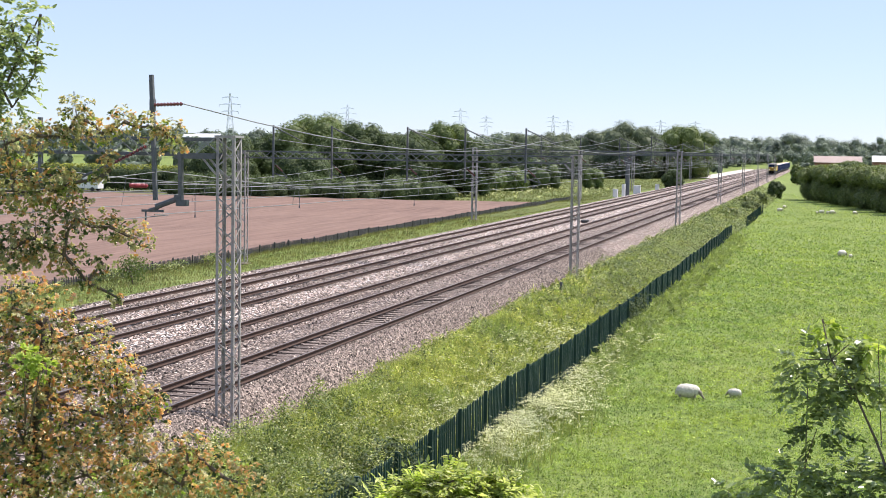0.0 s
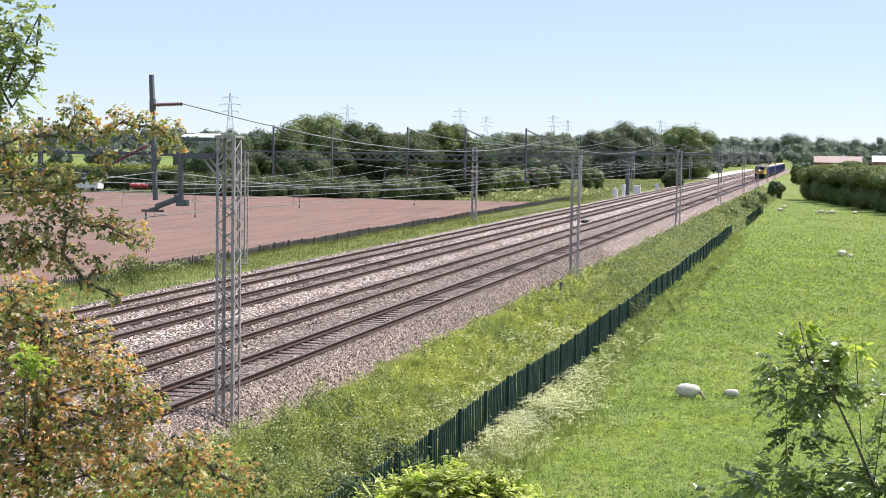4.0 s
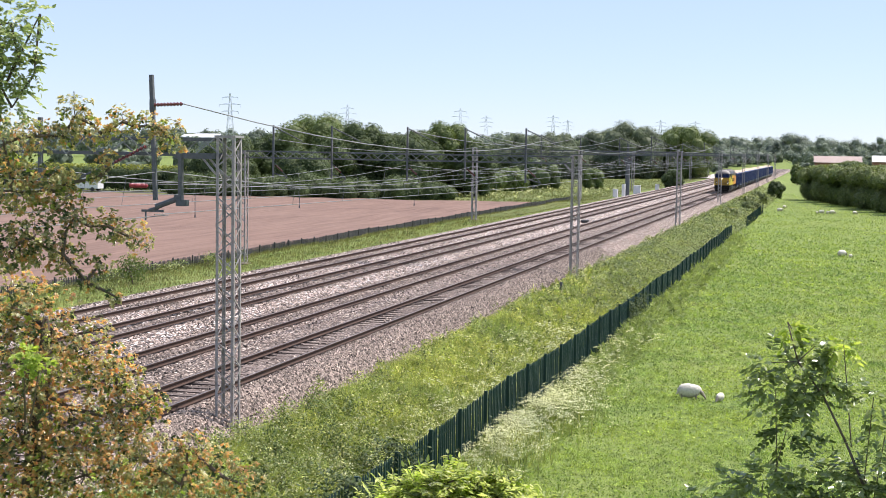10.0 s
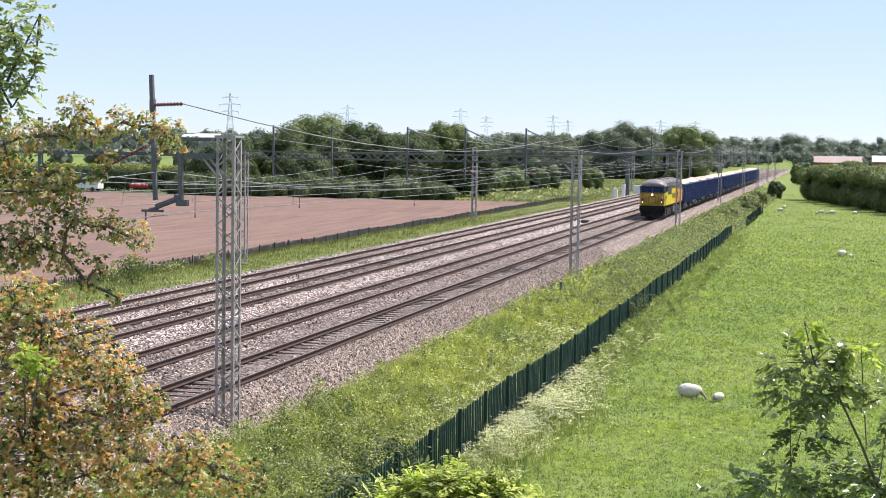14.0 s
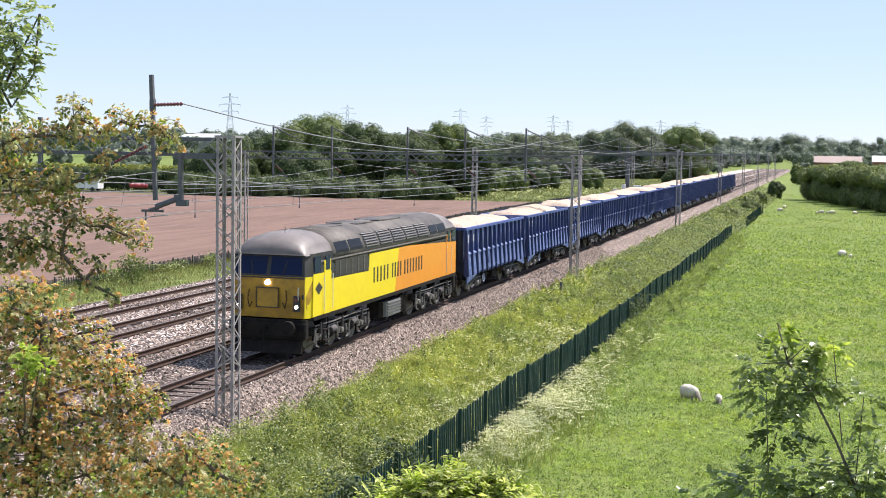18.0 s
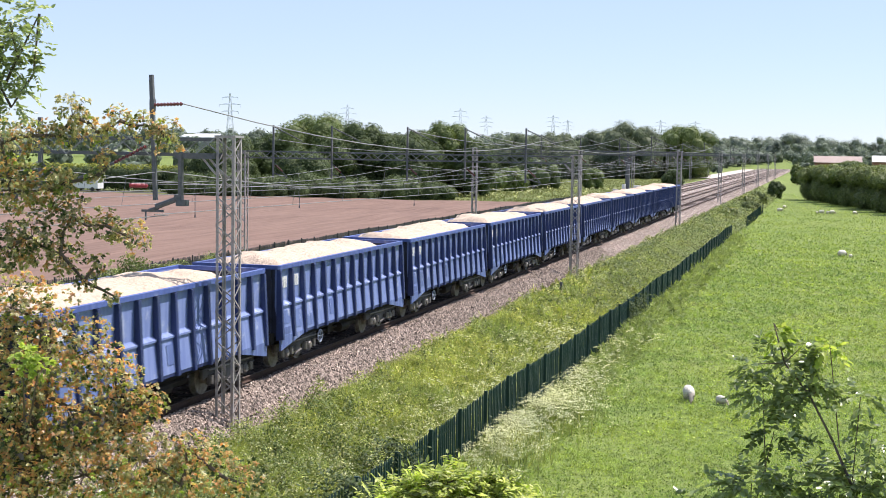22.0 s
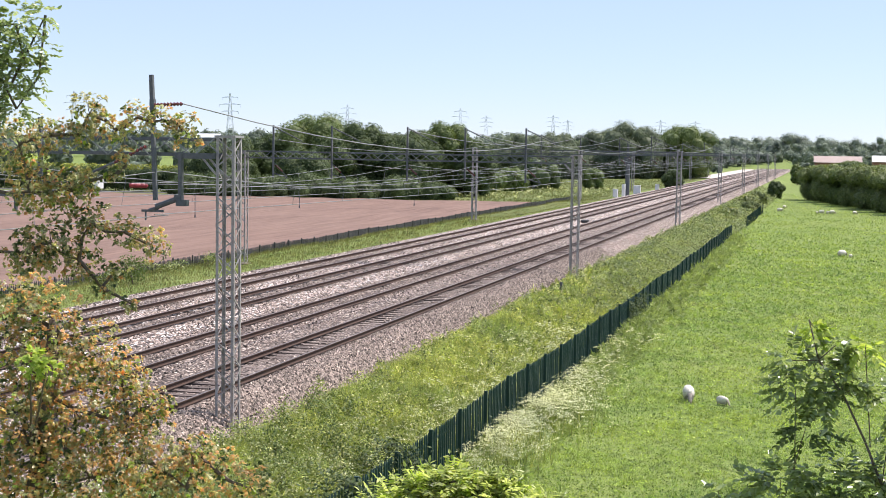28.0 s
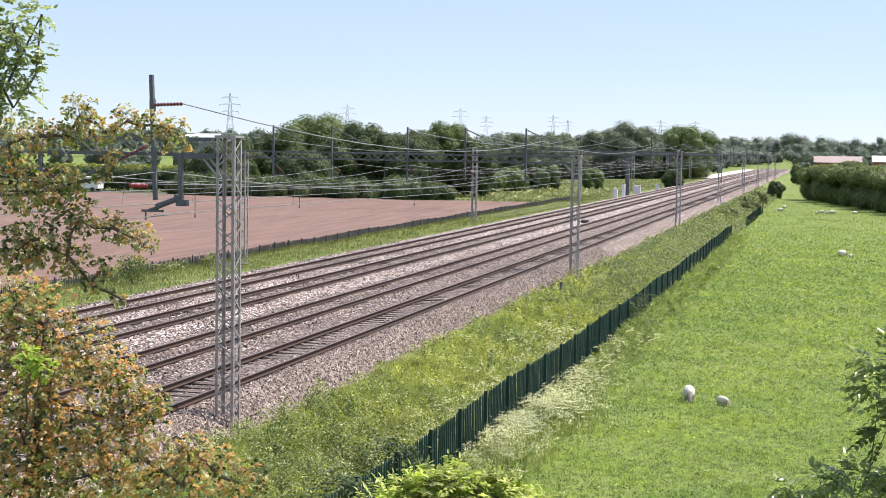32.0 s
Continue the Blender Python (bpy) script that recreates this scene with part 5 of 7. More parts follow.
# tufts that break up the verge and the pasture
m = 900
y = spread(m, 24, 85, 1.3)
x = rng.uniform(-14.1, -9.4, m)
r = rng.uniform(0.12, 0.4, m)
clumps("verge_tufts", x, y, 46, r, rng.uniform(0.3, 0.75, m), 0.16 * np.clip(y / 45, 0.8, 1.8), M["longgrass"], "rank tufts of nettle and grass on the verge", "grass", 0.09)
m = 260
y = spread(m, 26, 90, 1.2)
x = rng.uniform(-13.9, -9.4, m)
clumps("verge_weeds", x, y, 50, rng.uniform(0.15, 0.45, m), rng.uniform(0.35, 0.8, m), 0.08 * np.clip(y / 40, 0.8, 2), M["bramble"], "darker dock and bramble clumps on the verge", "weeds", 0.36)
m = 3400
y = spread(m, 25, 170, 1.5)
x = -8.6 + (y * 0.23 + 7) * rng.random(m)
k = bumps(x, y, 1.6, 3) + bumps(x, y, 0.7, 6) * 0.7 > -0.25 + 0.4 * rng.normal(size=m)
x, y = x[k], y[k]
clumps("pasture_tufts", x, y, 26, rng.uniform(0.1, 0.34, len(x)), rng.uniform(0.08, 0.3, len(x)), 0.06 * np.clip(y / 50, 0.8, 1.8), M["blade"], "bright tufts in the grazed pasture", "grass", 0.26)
m = 1700
y = spread(m, 26, 120, 1.4)
x = -8.3 + (y * 0.23 + 7) * rng.random(m)
k = bumps(x, y, 2.1, 8) > 0.1
clumps("pasture_weeds", x[k], y[k], 26, rng.uniform(0.15, 0.4, k.sum()), rng.uniform(0.1, 0.26, k.sum()), 0.05 * np.clip(y[k] / 50, 0.8, 1.6), M["bramble"], "dull green thistle and dock clumps in the pasture", "weeds", 0.36)
m = 1300
y = spread(m, 30, 142, 1.2)
x = np.array([fence_x(q) for q in y]) + 0.18 + np.abs(rng.normal(size=m)) * 0.55
clumps("fence_side_grass", x, y, 50, rng.uniform(0.15, 0.4, m), rng.uniform(0.25, 0.55, m) + 0.5 * np.clip((y - 46) / 18, 0, 1) * rng.random(m), 0.24 * np.clip(y / 55, 0.8, 1.6), M["fencegrass"], "tall ungrazed grass along the fence foot", "grass", 0.07)


def parsley(x, y, h, name, label):
    """Cow parsley: thin stems with flat umbels of tiny white flowers."""
    n = len(x)
    z0 = ground_z(x, y)
    foot = np.stack([x, y, z0], -1)
    per = 7
    c = np.repeat(foot, per, 0) + np.stack([rng.normal(size=n * per) * 0.14, rng.normal(size=n * per) * 0.14, np.repeat(h, per) * rng.uniform(0.6, 1.0, n * per)], -1)
    stem_u = np.stack([np.full(len(c), 0.004), np.full(len(c), 0.003), np.zeros(len(c))], -1)
    f0 = np.repeat(foot, per, 0)
    P, U, V, S = [f0], [stem_u], [c - f0], [np.zeros(len(c))]
    k = 10
    d = np.repeat(c, k, 0) + np.stack([rng.normal(size=len(c) * k) * 0.035, rng.normal(size=len(c) * k) * 0.035, rng.normal(size=len(c) * k) * 0.01], -1)
    a = rng.random(len(d)) * math.tau
    s = 0.0115 * rng.uniform(0.7, 1.4, len(d)) * np.clip(np.repeat(np.repeat(y, per), k) / 40, 0.8, 5)
    vv = np.stack([np.cos(a) * s * 2, np.sin(a) * s * 2, rng.normal(size=len(d)) * s * 0.6], -1)
    uu = np.stack([-np.sin(a) * s, np.cos(a) * s, rng.normal(size=len(d)) * s * 0.3], -1)
    me = cards(name, [M["longgrass"], M["flower"]], np.concatenate([f0, d - vv / 2]), np.concatenate([stem_u, uu]), np.concatenate([c - f0, vv]),
               np.concatenate([np.zeros(len(c)), np.ones(len(d))]))
    tagged(new(name, me), label, "wildflowers", "", "stuff")


m = 950
y = np.concatenate([rng.normal(41, 5.0, m), rng.normal(56, 4, 60)])
x = np.array([fence_x(q) for q in y]) + 0.3 + np.abs(rng.normal(size=len(y))) * 0.85
k = (y > 30) & (y < 64) & (bumps(x, y, 0.55, 2) + 0.5 * bumps(x, y, 1.3, 5) > -0.3)
parsley(x[k], y[k], np.full(k.sum(), 0.85), "cow_parsley", "frothy white cow parsley along the fence")
m = 420
y = 30 + 30 * rng.random(m) ** 1.1
x = -10.35 + rng.normal(size=m) * 0.8
near_clump = bumps(x, y, 0.8, 4) > -0.1
x, y = x[near_clump], y[near_clump]
k = (x < -9.5) & (x > -12.8)
parsley(x[k], y[k], np.full(k.sum(), 0.7), "cow_parsley", "scattered white cow parsley in the verge grass")
m = 170
y = rng.normal(43, 6.5, m)
x = np.array([fence_x(q) for q in y]) - 0.3 - np.abs(rng.normal(size=m)) * 0.55
k = (y > 31) & (y < 60) & (bumps(x, y, 0.6, 1) > -0.2)
parsley(x[k], y[k], np.full(k.sum(), 0.8), "cow_parsley", "white cow parsley leaning against the fence")
m = 160
y = rng.uniform(205, 280, m)
x = rng.uniform(-70, -36, m)
parsley(x, y, np.full(m, 0.9), "cow_parsley", "white meadow flowers in rough grass")


# ---- trees ----
ICO = bmesh.new()
bmesh.ops.create_icosphere(ICO, subdivisions=2, radius=1.0)
ICO_V = np.array([v.co[:] for v in ICO.verts])
ICO_F = [tuple(v.index for v in f.verts) for f in ICO.faces]
ICO.free()


def with_core(me, lobes, k, rng_):
    """Adds the shaded leafy inside of each lobe, so that little sky shows through."""
    bm = bmesh.new()
    bm.from_mesh(me)
    for x, y, z, r in lobes:
        jag = 1 + 0.07 * rng_.normal(size=(len(ICO_V), 1))
        vs = [bm.verts.new(p) for p in (ICO_V * r * k * jag + np.array([x, y, z])).tolist()]
        for f in ICO_F:
            bm.faces.new([vs[i] for i in f])
    bm.to_mesh(me)
    bm.free()
    return me


def crown_mesh(name, mats, lobes, n, size, seed, dense=0.55, bias=0.9, mix=None, core=0.0):
    r = np.random.default_rng(seed)
    L = np.array(lobes, float)
    w = L[:, 3] ** 2
    idx = r.choice(len(L), n, p=w / w.sum())
    d = rnd_dirs(r, n)
    rad = L[idx, 3] * (1 - dense * r.random(n) ** 1.3) * r.uniform(0.9, 1.06, n)
    P = L[idx, :3] + d * rad[:, None]
    nrm = unit(d * bias + rnd_dirs(r, n) * 0.8 + np.array([0, 0, 0.25]))
    V = unit(np.cross(nrm, rnd_dirs(r, n)) + np.array([0, 0, -0.25])) * (size * r.uniform(0.6, 1.35, n))[:, None]
    U = unit(np.cross(nrm, V)) * np.linalg.norm(V, axis=1, keepdims=True) * 0.38
    slots = r.choice(len(mix), n, p=mix) if mix is not None else None
    me = cards(name, mats, P - V / 2, U * 1.25, V, slots, kite=False)
    return with_core(me, lobes, core, r) if core else me


def tree(name, x, y, top, rad, kind, label, seed, base=None, leaf=0.32, n=2600, category="tree", low=False):
    """A broadleaf tree: tapered trunk, limbs, and a crown of lobes of leaf clumps."""
    zb = float(ground_z(x, y)) if base is None else base
    H = top - zb
    r = random.Random(seed)
    t = thing(name, pose(x, y, zb), label, category, "trees")
    trunk = Geo()
    p0, p1 = Vector((0, 0, -0.15)), Vector((r.uniform(-0.3, 0.3), r.uniform(-0.3, 0.3), H * 0.35))
    tr = 0.035 * H
    trunk.tube(p0, p1, tr, tr * 0.7, 9).tube(p1, (p1.x * 1.5, p1.y * 1.5, H * 0.7), tr * 0.7, tr * 0.25, 8)
    part("trunk", trunk, M["bark"], t)
    lobes = []
    cz, hz = (H * 0.56, H * 0.42) if not low else (H * 0.46, H * 0.52)
    m = 26
    for i in range(m):
        u = (i + 0.5) / m
        ph = i * 2.39996 + r.uniform(-0.4, 0.4)
        z = -0.75 + 1.7 * u
        w = math.sqrt(max(0.05, 1 - min(1, abs(z)) ** 2))
        k = r.uniform(0.55, 0.85)
        rr = rad * r.uniform(0.3, 0.48)
        lobes.append((math.cos(ph) * rad * w * k, math.sin(ph) * rad * w * k, cz + z * hz * 0.86 - 0.1 * rr, rr * 1.0))
    lobes.append((0, 0, cz, rad * 0.62))
    lobes.append((0, 0, cz * 0.6, rad * 0.6))
    for lx, ly, lz, lr in lobes[2:24:3]:
        limb = Geo().tube(p1.lerp(Vector((p1.x * 1.5, p1.y * 1.5, H * 0.7)), r.random() * 0.6), (lx, ly, lz), tr * 0.35, tr * 0.1, 6)
        part("limb", limb, M["bark"], t)
    part("crown", crown_mesh("crown", kind, lobes, n, leaf * 0.75, seed, dense=0.24, bias=1.4, core=0.72 if leaf > 0.2 else 0.0), None, t)
    return t


BELT = [(-97.5, 224, 8.1, 5.0), (-93.5, 228, 9.2, 4.6), (-87.5, 232, 12.0, 8.2), (-77.2, 226, 11.3, 4.6), (-72.6, 228, 9.7, 5.2), (-68.5, 232, 10.5, 4.2), (-61.6, 226, 11.6, 4.8),
        (-56.3, 224, 8.9, 3.6), (-82.5, 214, 5.5, 5.6), (-98.5, 216, 6.6, 5.6), (-103.0, 217, 5.2, 4.6), (-65.5, 220, 8.5, 5.0), (-80.5, 222, 9.0, 4.6)]
for i, (x, y, top, rad) in enumerate(BELT):
    kind = M["leafmid"] if i in (2, 6) else M["leafdark"]
    tree("broadleaf_tree", x, y, top, rad, kind, "tall leafy tree in a dense dark belt" if kind is M["leafdark"] else "rounded tree with lighter sunlit crown", 40 + i, n=int(850 * rad ** 2) + 5000, leaf=0.34, low=True)
for i, (x, w, top) in enumerate([(-97.0, 4.4, 1.7), (-90.0, 4.6, 2.1), (-83.0, 4.2, 1.5), (-76.0, 4.4, 1.9), (-69.5, 4.0, 1.4), (-63.0, 4.2, 1.7), (-57.5, 3.2, 1.2)]):
    tree("hedgerow_shrub", x, 200.2 if x < -66 else 204.5, top, w * 0.93, M["leafdark"], "dark dense shrub at the edge of the tree belt", 70 + i, n=13000, leaf=0.28, category="shrub", low=True)
MIDDLE = [(-63.8, 300, 10.6, 6.2), (-58.6, 310, 10.4, 5.8), (-58.4, 262, 3.1, 3.5), (-61.5, 256, 2.6, 3.4), (-52.1, 330, 11.8, 6.2), (-42.3, 320, 13.3, 7.4), (-31.1, 330, 13.2, 8.0), (-54.8, 300, 7.2, 5.4),
          (-40.0, 330, 8.0, 5.4), (-46.8, 290, 3.1, 2.6), (-30.8, 300, 3.3, 2.4), (-57.4, 285, 5.0, 5.0), (-48.0, 318, 6.5, 5.0), (-70.0, 310, 8.5, 6.0)]
for i, (x, y, top, rad) in enumerate(MIDDLE):
    if top > 5.5:
        x, y, top, rad = x * 1.3, y * 1.3, 6.685 + (top - 6.685) * 1.3, rad * 1.25
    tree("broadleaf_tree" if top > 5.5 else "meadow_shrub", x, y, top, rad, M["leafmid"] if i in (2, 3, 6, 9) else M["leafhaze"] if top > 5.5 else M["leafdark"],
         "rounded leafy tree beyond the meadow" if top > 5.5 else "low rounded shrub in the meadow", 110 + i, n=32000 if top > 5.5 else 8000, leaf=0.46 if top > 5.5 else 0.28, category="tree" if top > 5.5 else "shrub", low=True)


def field_edge(x, y, top, seed, dark):
    """One tree of the overgrown hedge: a broad sunlit head that overhangs its dark shaded foot."""
    r = np.random.default_rng(seed)
    zb = float(ground_z(x, y))
    t = thing("hedgerow_tree", pose(x, y, zb), "thick overgrown hedgerow tree casting deep shade on the field", "tree", "hedgerow trees")
    H = top - zb
    part("trunk", Geo().tube((0.6, 0.8, -0.15), (0.4, 0.6, H * 0.45), 0.2, 0.14, 8).tube((0.4, 0.6, H * 0.45), (0.2, 0.3, H * 0.8), 0.14, 0.05, 7), M["bark"], t)
    lobes = []
    for i in range(16):
        a, k = i * 2.39996 + seed, math.sqrt((i + 0.5) / 16)
        q = r.uniform(1.0, 1.5)
        lobes.append((math.cos(a) * 3.5 * k, math.sin(a) * 3.2 * k, H - q * r.uniform(0.95, 1.3) - 1.1 * k ** 2, q))
    for i in range(7):
        a = i * math.tau / 7 + seed
        lobes.append((1.0 + math.cos(a) * 2.1, 1.0 + math.sin(a) * 1.9, H * 0.3 * r.uniform(0.7, 1.1), H * 0.33))
    for lx, ly, lz, lr in lobes[:16:4]:
        part("limb", Geo().tube((0.4, 0.6, H * 0.4), (lx, ly, lz), 0.08, 0.03, 6), M["bark"], t)
    part("crown", crown_mesh("crown", M["leafmid"] if dark else M["leafhedge"], lobes, 18000, 0.28, seed, dense=0.25, bias=1.4, core=0.7), None, t)


for i in range(11):
    x, y = -0.6 + 2.35 * i, 279 - 10.5 * i
    field_edge(x, y, 5.3 + 0.35 * math.sin(i * 2.3) + 0.03 * i, 150 + i, i % 5 == 2)
    if i % 2 == 0:
        field_edge(x + 6.5, y + 5, 5.9 + 0.3 * math.cos(i * 1.7), 250 + i, i % 4 == 0)
for i, (x, y, top, rad) in enumerate([(-8.7, 286, 1.6, 1.7), (-10.2, 240, 0.35, 1.6), (-9.6, 206, -0.2, 1.5), (-10.9, 222, 0.2, 1.6), (-6.6, 420, 4.4, 2.3), (-11.2, 178, -0.2, 1.4)]):
    tree("lineside_bush", x, y, top, rad, (M["leafdark"], M["bramblegrey"], M["bramblegrey"], M["bramble"], M["leafmid"], M["bramble"])[i], "rounded bush between railway and field", 170 + i, n=9000, leaf=0.22, category="shrub", low=True)
tree("lineside_bush", -35.6, 66.5, 0.75, 0.9, M["leafmid"], "small bush beside the low lineside fence", 190, n=1100, leaf=0.13, category="shrub")


def clipped_hedge():
    r = np.random.default_rng(21)
    lobes = [(-103 - i * 0.8, 213 + r.uniform(-0.5, 0.5), 0.0 if i % 2 else r.uniform(1.3, 1.7), r.uniform(1.3, 1.7)) for i in range(170)]
    h = thing("field_hedge", pose(0, 0, 0), "long hedge with a yellow-green top beside the lane", "hedge")
    part("foliage", crown_mesh("foliage", M["leafdark"], lobes, 60000, 0.26, 5, dense=0.25, bias=1.4, core=0.7), None, h)
    tops = [(a, b + 0.5, 2.75, 0.6) for a, b, c, d in lobes]
    part("new_growth", crown_mesh("new_growth", M["hedgetop"], tops, 14000, 0.26, 6, dense=0.3, bias=1.3), None, h, "fresh yellow-green growth")
    g = Geo()
    for a, b, c, d in lobes[::6]:
        g.tube((a, b, float(ground_z(a, b)) - 0.1), (a, b, c), 0.12, 0.05, 6)
    part("stems", g, M["bark"], h)


clipped_hedge()
sheet("lane", np.linspace(-300, -60, 25), np.array([205.6, 208.2, 210.8]), ground_z, M["asphalt"], "narrow lane behind the tilled field", "lane", 0.12)


def woodland(name, rows, seed, leaf, per, label):
    r = np.random.default_rng(seed)
    lobes = []
    for x0, x1, y, top, gap in rows:
        x = x0
        while x < x1:
            yy = y + r.uniform(-25, 25)
            zb = float(ground_z(x, yy))
            h = top * r.uniform(0.7, 1.15)
            w = r.uniform(0.38, 0.6) * h
            for k in range(6):
                a = r.random() * math.tau
                lobes.append((x + math.cos(a) * w * 0.55, yy + math.sin(a) * w * 0.4, zb + h * r.uniform(0.12, 0.75), w * r.uniform(0.4, 0.6)))
            lobes.append((x, yy, zb + h * 0.45, w * 0.75))
            x += gap * r.uniform(0.5, 1.4)
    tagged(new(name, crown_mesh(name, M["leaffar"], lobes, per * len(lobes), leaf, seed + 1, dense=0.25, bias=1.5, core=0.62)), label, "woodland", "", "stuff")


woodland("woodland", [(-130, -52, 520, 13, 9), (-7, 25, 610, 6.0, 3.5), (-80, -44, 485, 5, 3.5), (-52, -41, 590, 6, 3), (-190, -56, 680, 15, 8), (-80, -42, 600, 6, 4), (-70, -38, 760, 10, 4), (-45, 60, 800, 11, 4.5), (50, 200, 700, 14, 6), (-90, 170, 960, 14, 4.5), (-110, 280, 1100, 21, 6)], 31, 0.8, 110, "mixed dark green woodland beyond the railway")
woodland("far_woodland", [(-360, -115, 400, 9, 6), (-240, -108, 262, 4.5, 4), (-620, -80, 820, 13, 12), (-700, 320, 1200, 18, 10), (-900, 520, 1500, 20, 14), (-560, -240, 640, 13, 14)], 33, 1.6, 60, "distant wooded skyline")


# ---- foreground growth on the bank ----
def sprays(name, mats, mix, lobes, tips, per, size, seed, up=0.55, lobed=True, thick=0.004):
    """Twig tips scattered through the lobes, each with a rosette of leaves; leaves gaps between."""
    r = np.random.default_rng(seed)
    L = np.array(lobes, float)
    w = L[:, 3] ** 2
    n = int(tips * w.sum())
    idx = r.choice(len(L), n, p=w / w.sum())
    d = rnd_dirs(r, n)
    T = L[idx, :3] + d * (L[idx, 3] * (0.25 + 0.8 * r.random(n) ** 0.6))[:, None]
    tone = r.choice(len(mix), n, p=mix)
    m = n * per
    C = np.repeat(T, per, 0)
    out = unit(np.repeat(d, per, 0) * 0.5 + rnd_dirs(r, m) + np.array([0, 0, 0.15]))
    k = size * r.uniform(0.6, 1.3, m)
    nrm = unit(rnd_dirs(r, m) * 0.75 + np.array([0, 0, up]) + 0.3 * np.repeat(d, per, 0))
    V = unit(out - nrm * np.sum(out * nrm, 1, keepdims=True)) * k[:, None]
    side = np.cross(nrm, V)
    foot = C + out * (k * 0.35)[:, None]
    S = np.repeat(tone, per)
    if lobed:
        a, b = V * 0.62 + side * 0.52, V * 0.62 - side * 0.52
        P = np.concatenate([foot, foot + V * 0.1, foot + V * 0.1])
        VV = np.concatenate([V, a, b])
        UU = np.concatenate([side * 0.24, np.cross(nrm, a) * 0.28, np.cross(nrm, b) * 0.28])
        S = np.concatenate([S, S, S])
    else:
        P, VV, UU = foot, V, side * 0.3
    return fine_leaves(name, mats, P, UU, VV, S, 0.2, 0.2), T


def leafy_branch(parent, name, lobes, mats, mix, tips, size, seed, root, thick, per=6, lobed=True, up=0.55):
    """Leaf sprays on twigs that run from a root point."""
    me, T = sprays(name, mats, mix or [1.0], lobes, tips, per, size, seed, up, lobed)
    leaves = part(name, me, None, parent)
    g = Geo()
    r = random.Random(seed)
    for l in lobes:
        c = Vector(l[:3])
        near = sorted((Vector(q[:3]) for q in lobes if (Vector(q[:3]) - Vector(root)).length < (c - Vector(root)).length - 0.02), key=lambda q: (q - c).length)
        a = near[0] if near and (near[0] - c).length < 0.45 else Vector(root)
        mid = a.lerp(c, 0.5) + Vector((r.uniform(-0.03, 0.03), r.uniform(-0.03, 0.03), r.uniform(-0.03, 0.02)))
        g.tube(a, mid, thick, thick * 0.75, 6).tube(mid, c, thick * 0.75, thick * 0.45, 6)
    C = np.array([l[:3] for l in lobes])
    for p in T[::14]:
        q = C[np.argmin(np.linalg.norm(C - p, axis=1))]
        g.tube(q, p, thick * 0.16, thick * 0.08, 3, 0, False)
    return leaves, tagged(part("twig", g, M["bark"], parent), kind="stuff")


def rel(lobes, o):
    return [(a - o[0], b - o[1], c - o[2], d) for a, b, c, d in lobes]


def trunk_to(parent, pts, r0, r1, name="trunk"):
    g = Geo()
    n = len(pts) - 1
    for i, (a, b) in enumerate(zip(pts, pts[1:])):
        g.tube(a, b, r0 + (r1 - r0) * i / n, r0 + (r1 - r0) * (i + 1) / n, 8)
    part(name, g, M["bark"], parent, smooth=True)


MAPLE_UP = [(-3.84, 5.86, 6.68, 0.15), (-3.7, 5.94, 6.72, 0.09), (-3.55, 6.03, 6.82, 0.11), (-3.6, 6.01, 6.72, 0.07), (-3.45, 6.09, 6.74, 0.08), (-3.35, 6.14, 6.8, 0.075), (-3.25, 6.2, 6.78, 0.075),
            (-3.16, 6.25, 6.72, 0.095), (-3.45, 6.08, 6.52, 0.05), (-3.66, 5.97, 6.46, 0.14), (-3.58, 6.01, 6.49, 0.07), (-3.8, 5.88, 6.45, 0.12), (-3.42, 6.1, 6.62, 0.05)]
MAPLE_MID = [(-3.71, 5.92, 6.22, 0.14), (-3.55, 6.02, 6.32, 0.11), (-3.41, 6.1, 6.28, 0.085), (-3.3, 6.16, 6.22, 0.095), (-3.59, 5.98, 6.14, 0.11), (-3.8, 5.86, 6.17, 0.13), (-3.43, 6.08, 6.1, 0.06),
             (-3.36, 6.09, 5.93, 0.05), (-3.49, 6.03, 6.0, 0.06)]
MAPLE_LOW = [(-3.57, 5.51, 5.93, 0.18), (-3.44, 5.57, 5.84, 0.19), (-3.51, 5.5, 5.68, 0.25), (-3.27, 5.65, 5.71, 0.18), (-3.15, 5.71, 5.6, 0.14), (-3.32, 5.57, 5.47, 0.3), (-3.5, 5.44, 5.38, 0.27), (-3.1, 5.69, 5.4, 0.19),
             (-3.01, 5.69, 5.23, 0.21), (-3.22, 5.56, 5.16, 0.27), (-3.45, 5.41, 5.13, 0.25), (-2.83, 5.75, 5.1, 0.18), (-2.72, 5.82, 5.18, 0.13), (-2.57, 5.87, 5.1, 0.12), (-3.0, 5.77, 5.48, 0.09), (-2.83, 5.8, 5.26, 0.1)]
ASH = [(-3.25, 5.02, 7.18, 0.13), (-3.23, 5.04, 7.04, 0.13), (-3.28, 5.02, 6.92, 0.11), (-3.15, 5.08, 7.22, 0.05), (-3.18, 5.08, 6.97, 0.07), (-3.26, 5.04, 6.83, 0.09), (-3.35, 4.97, 7.06, 0.2), (-3.45, 4.9, 6.8, 0.2)]

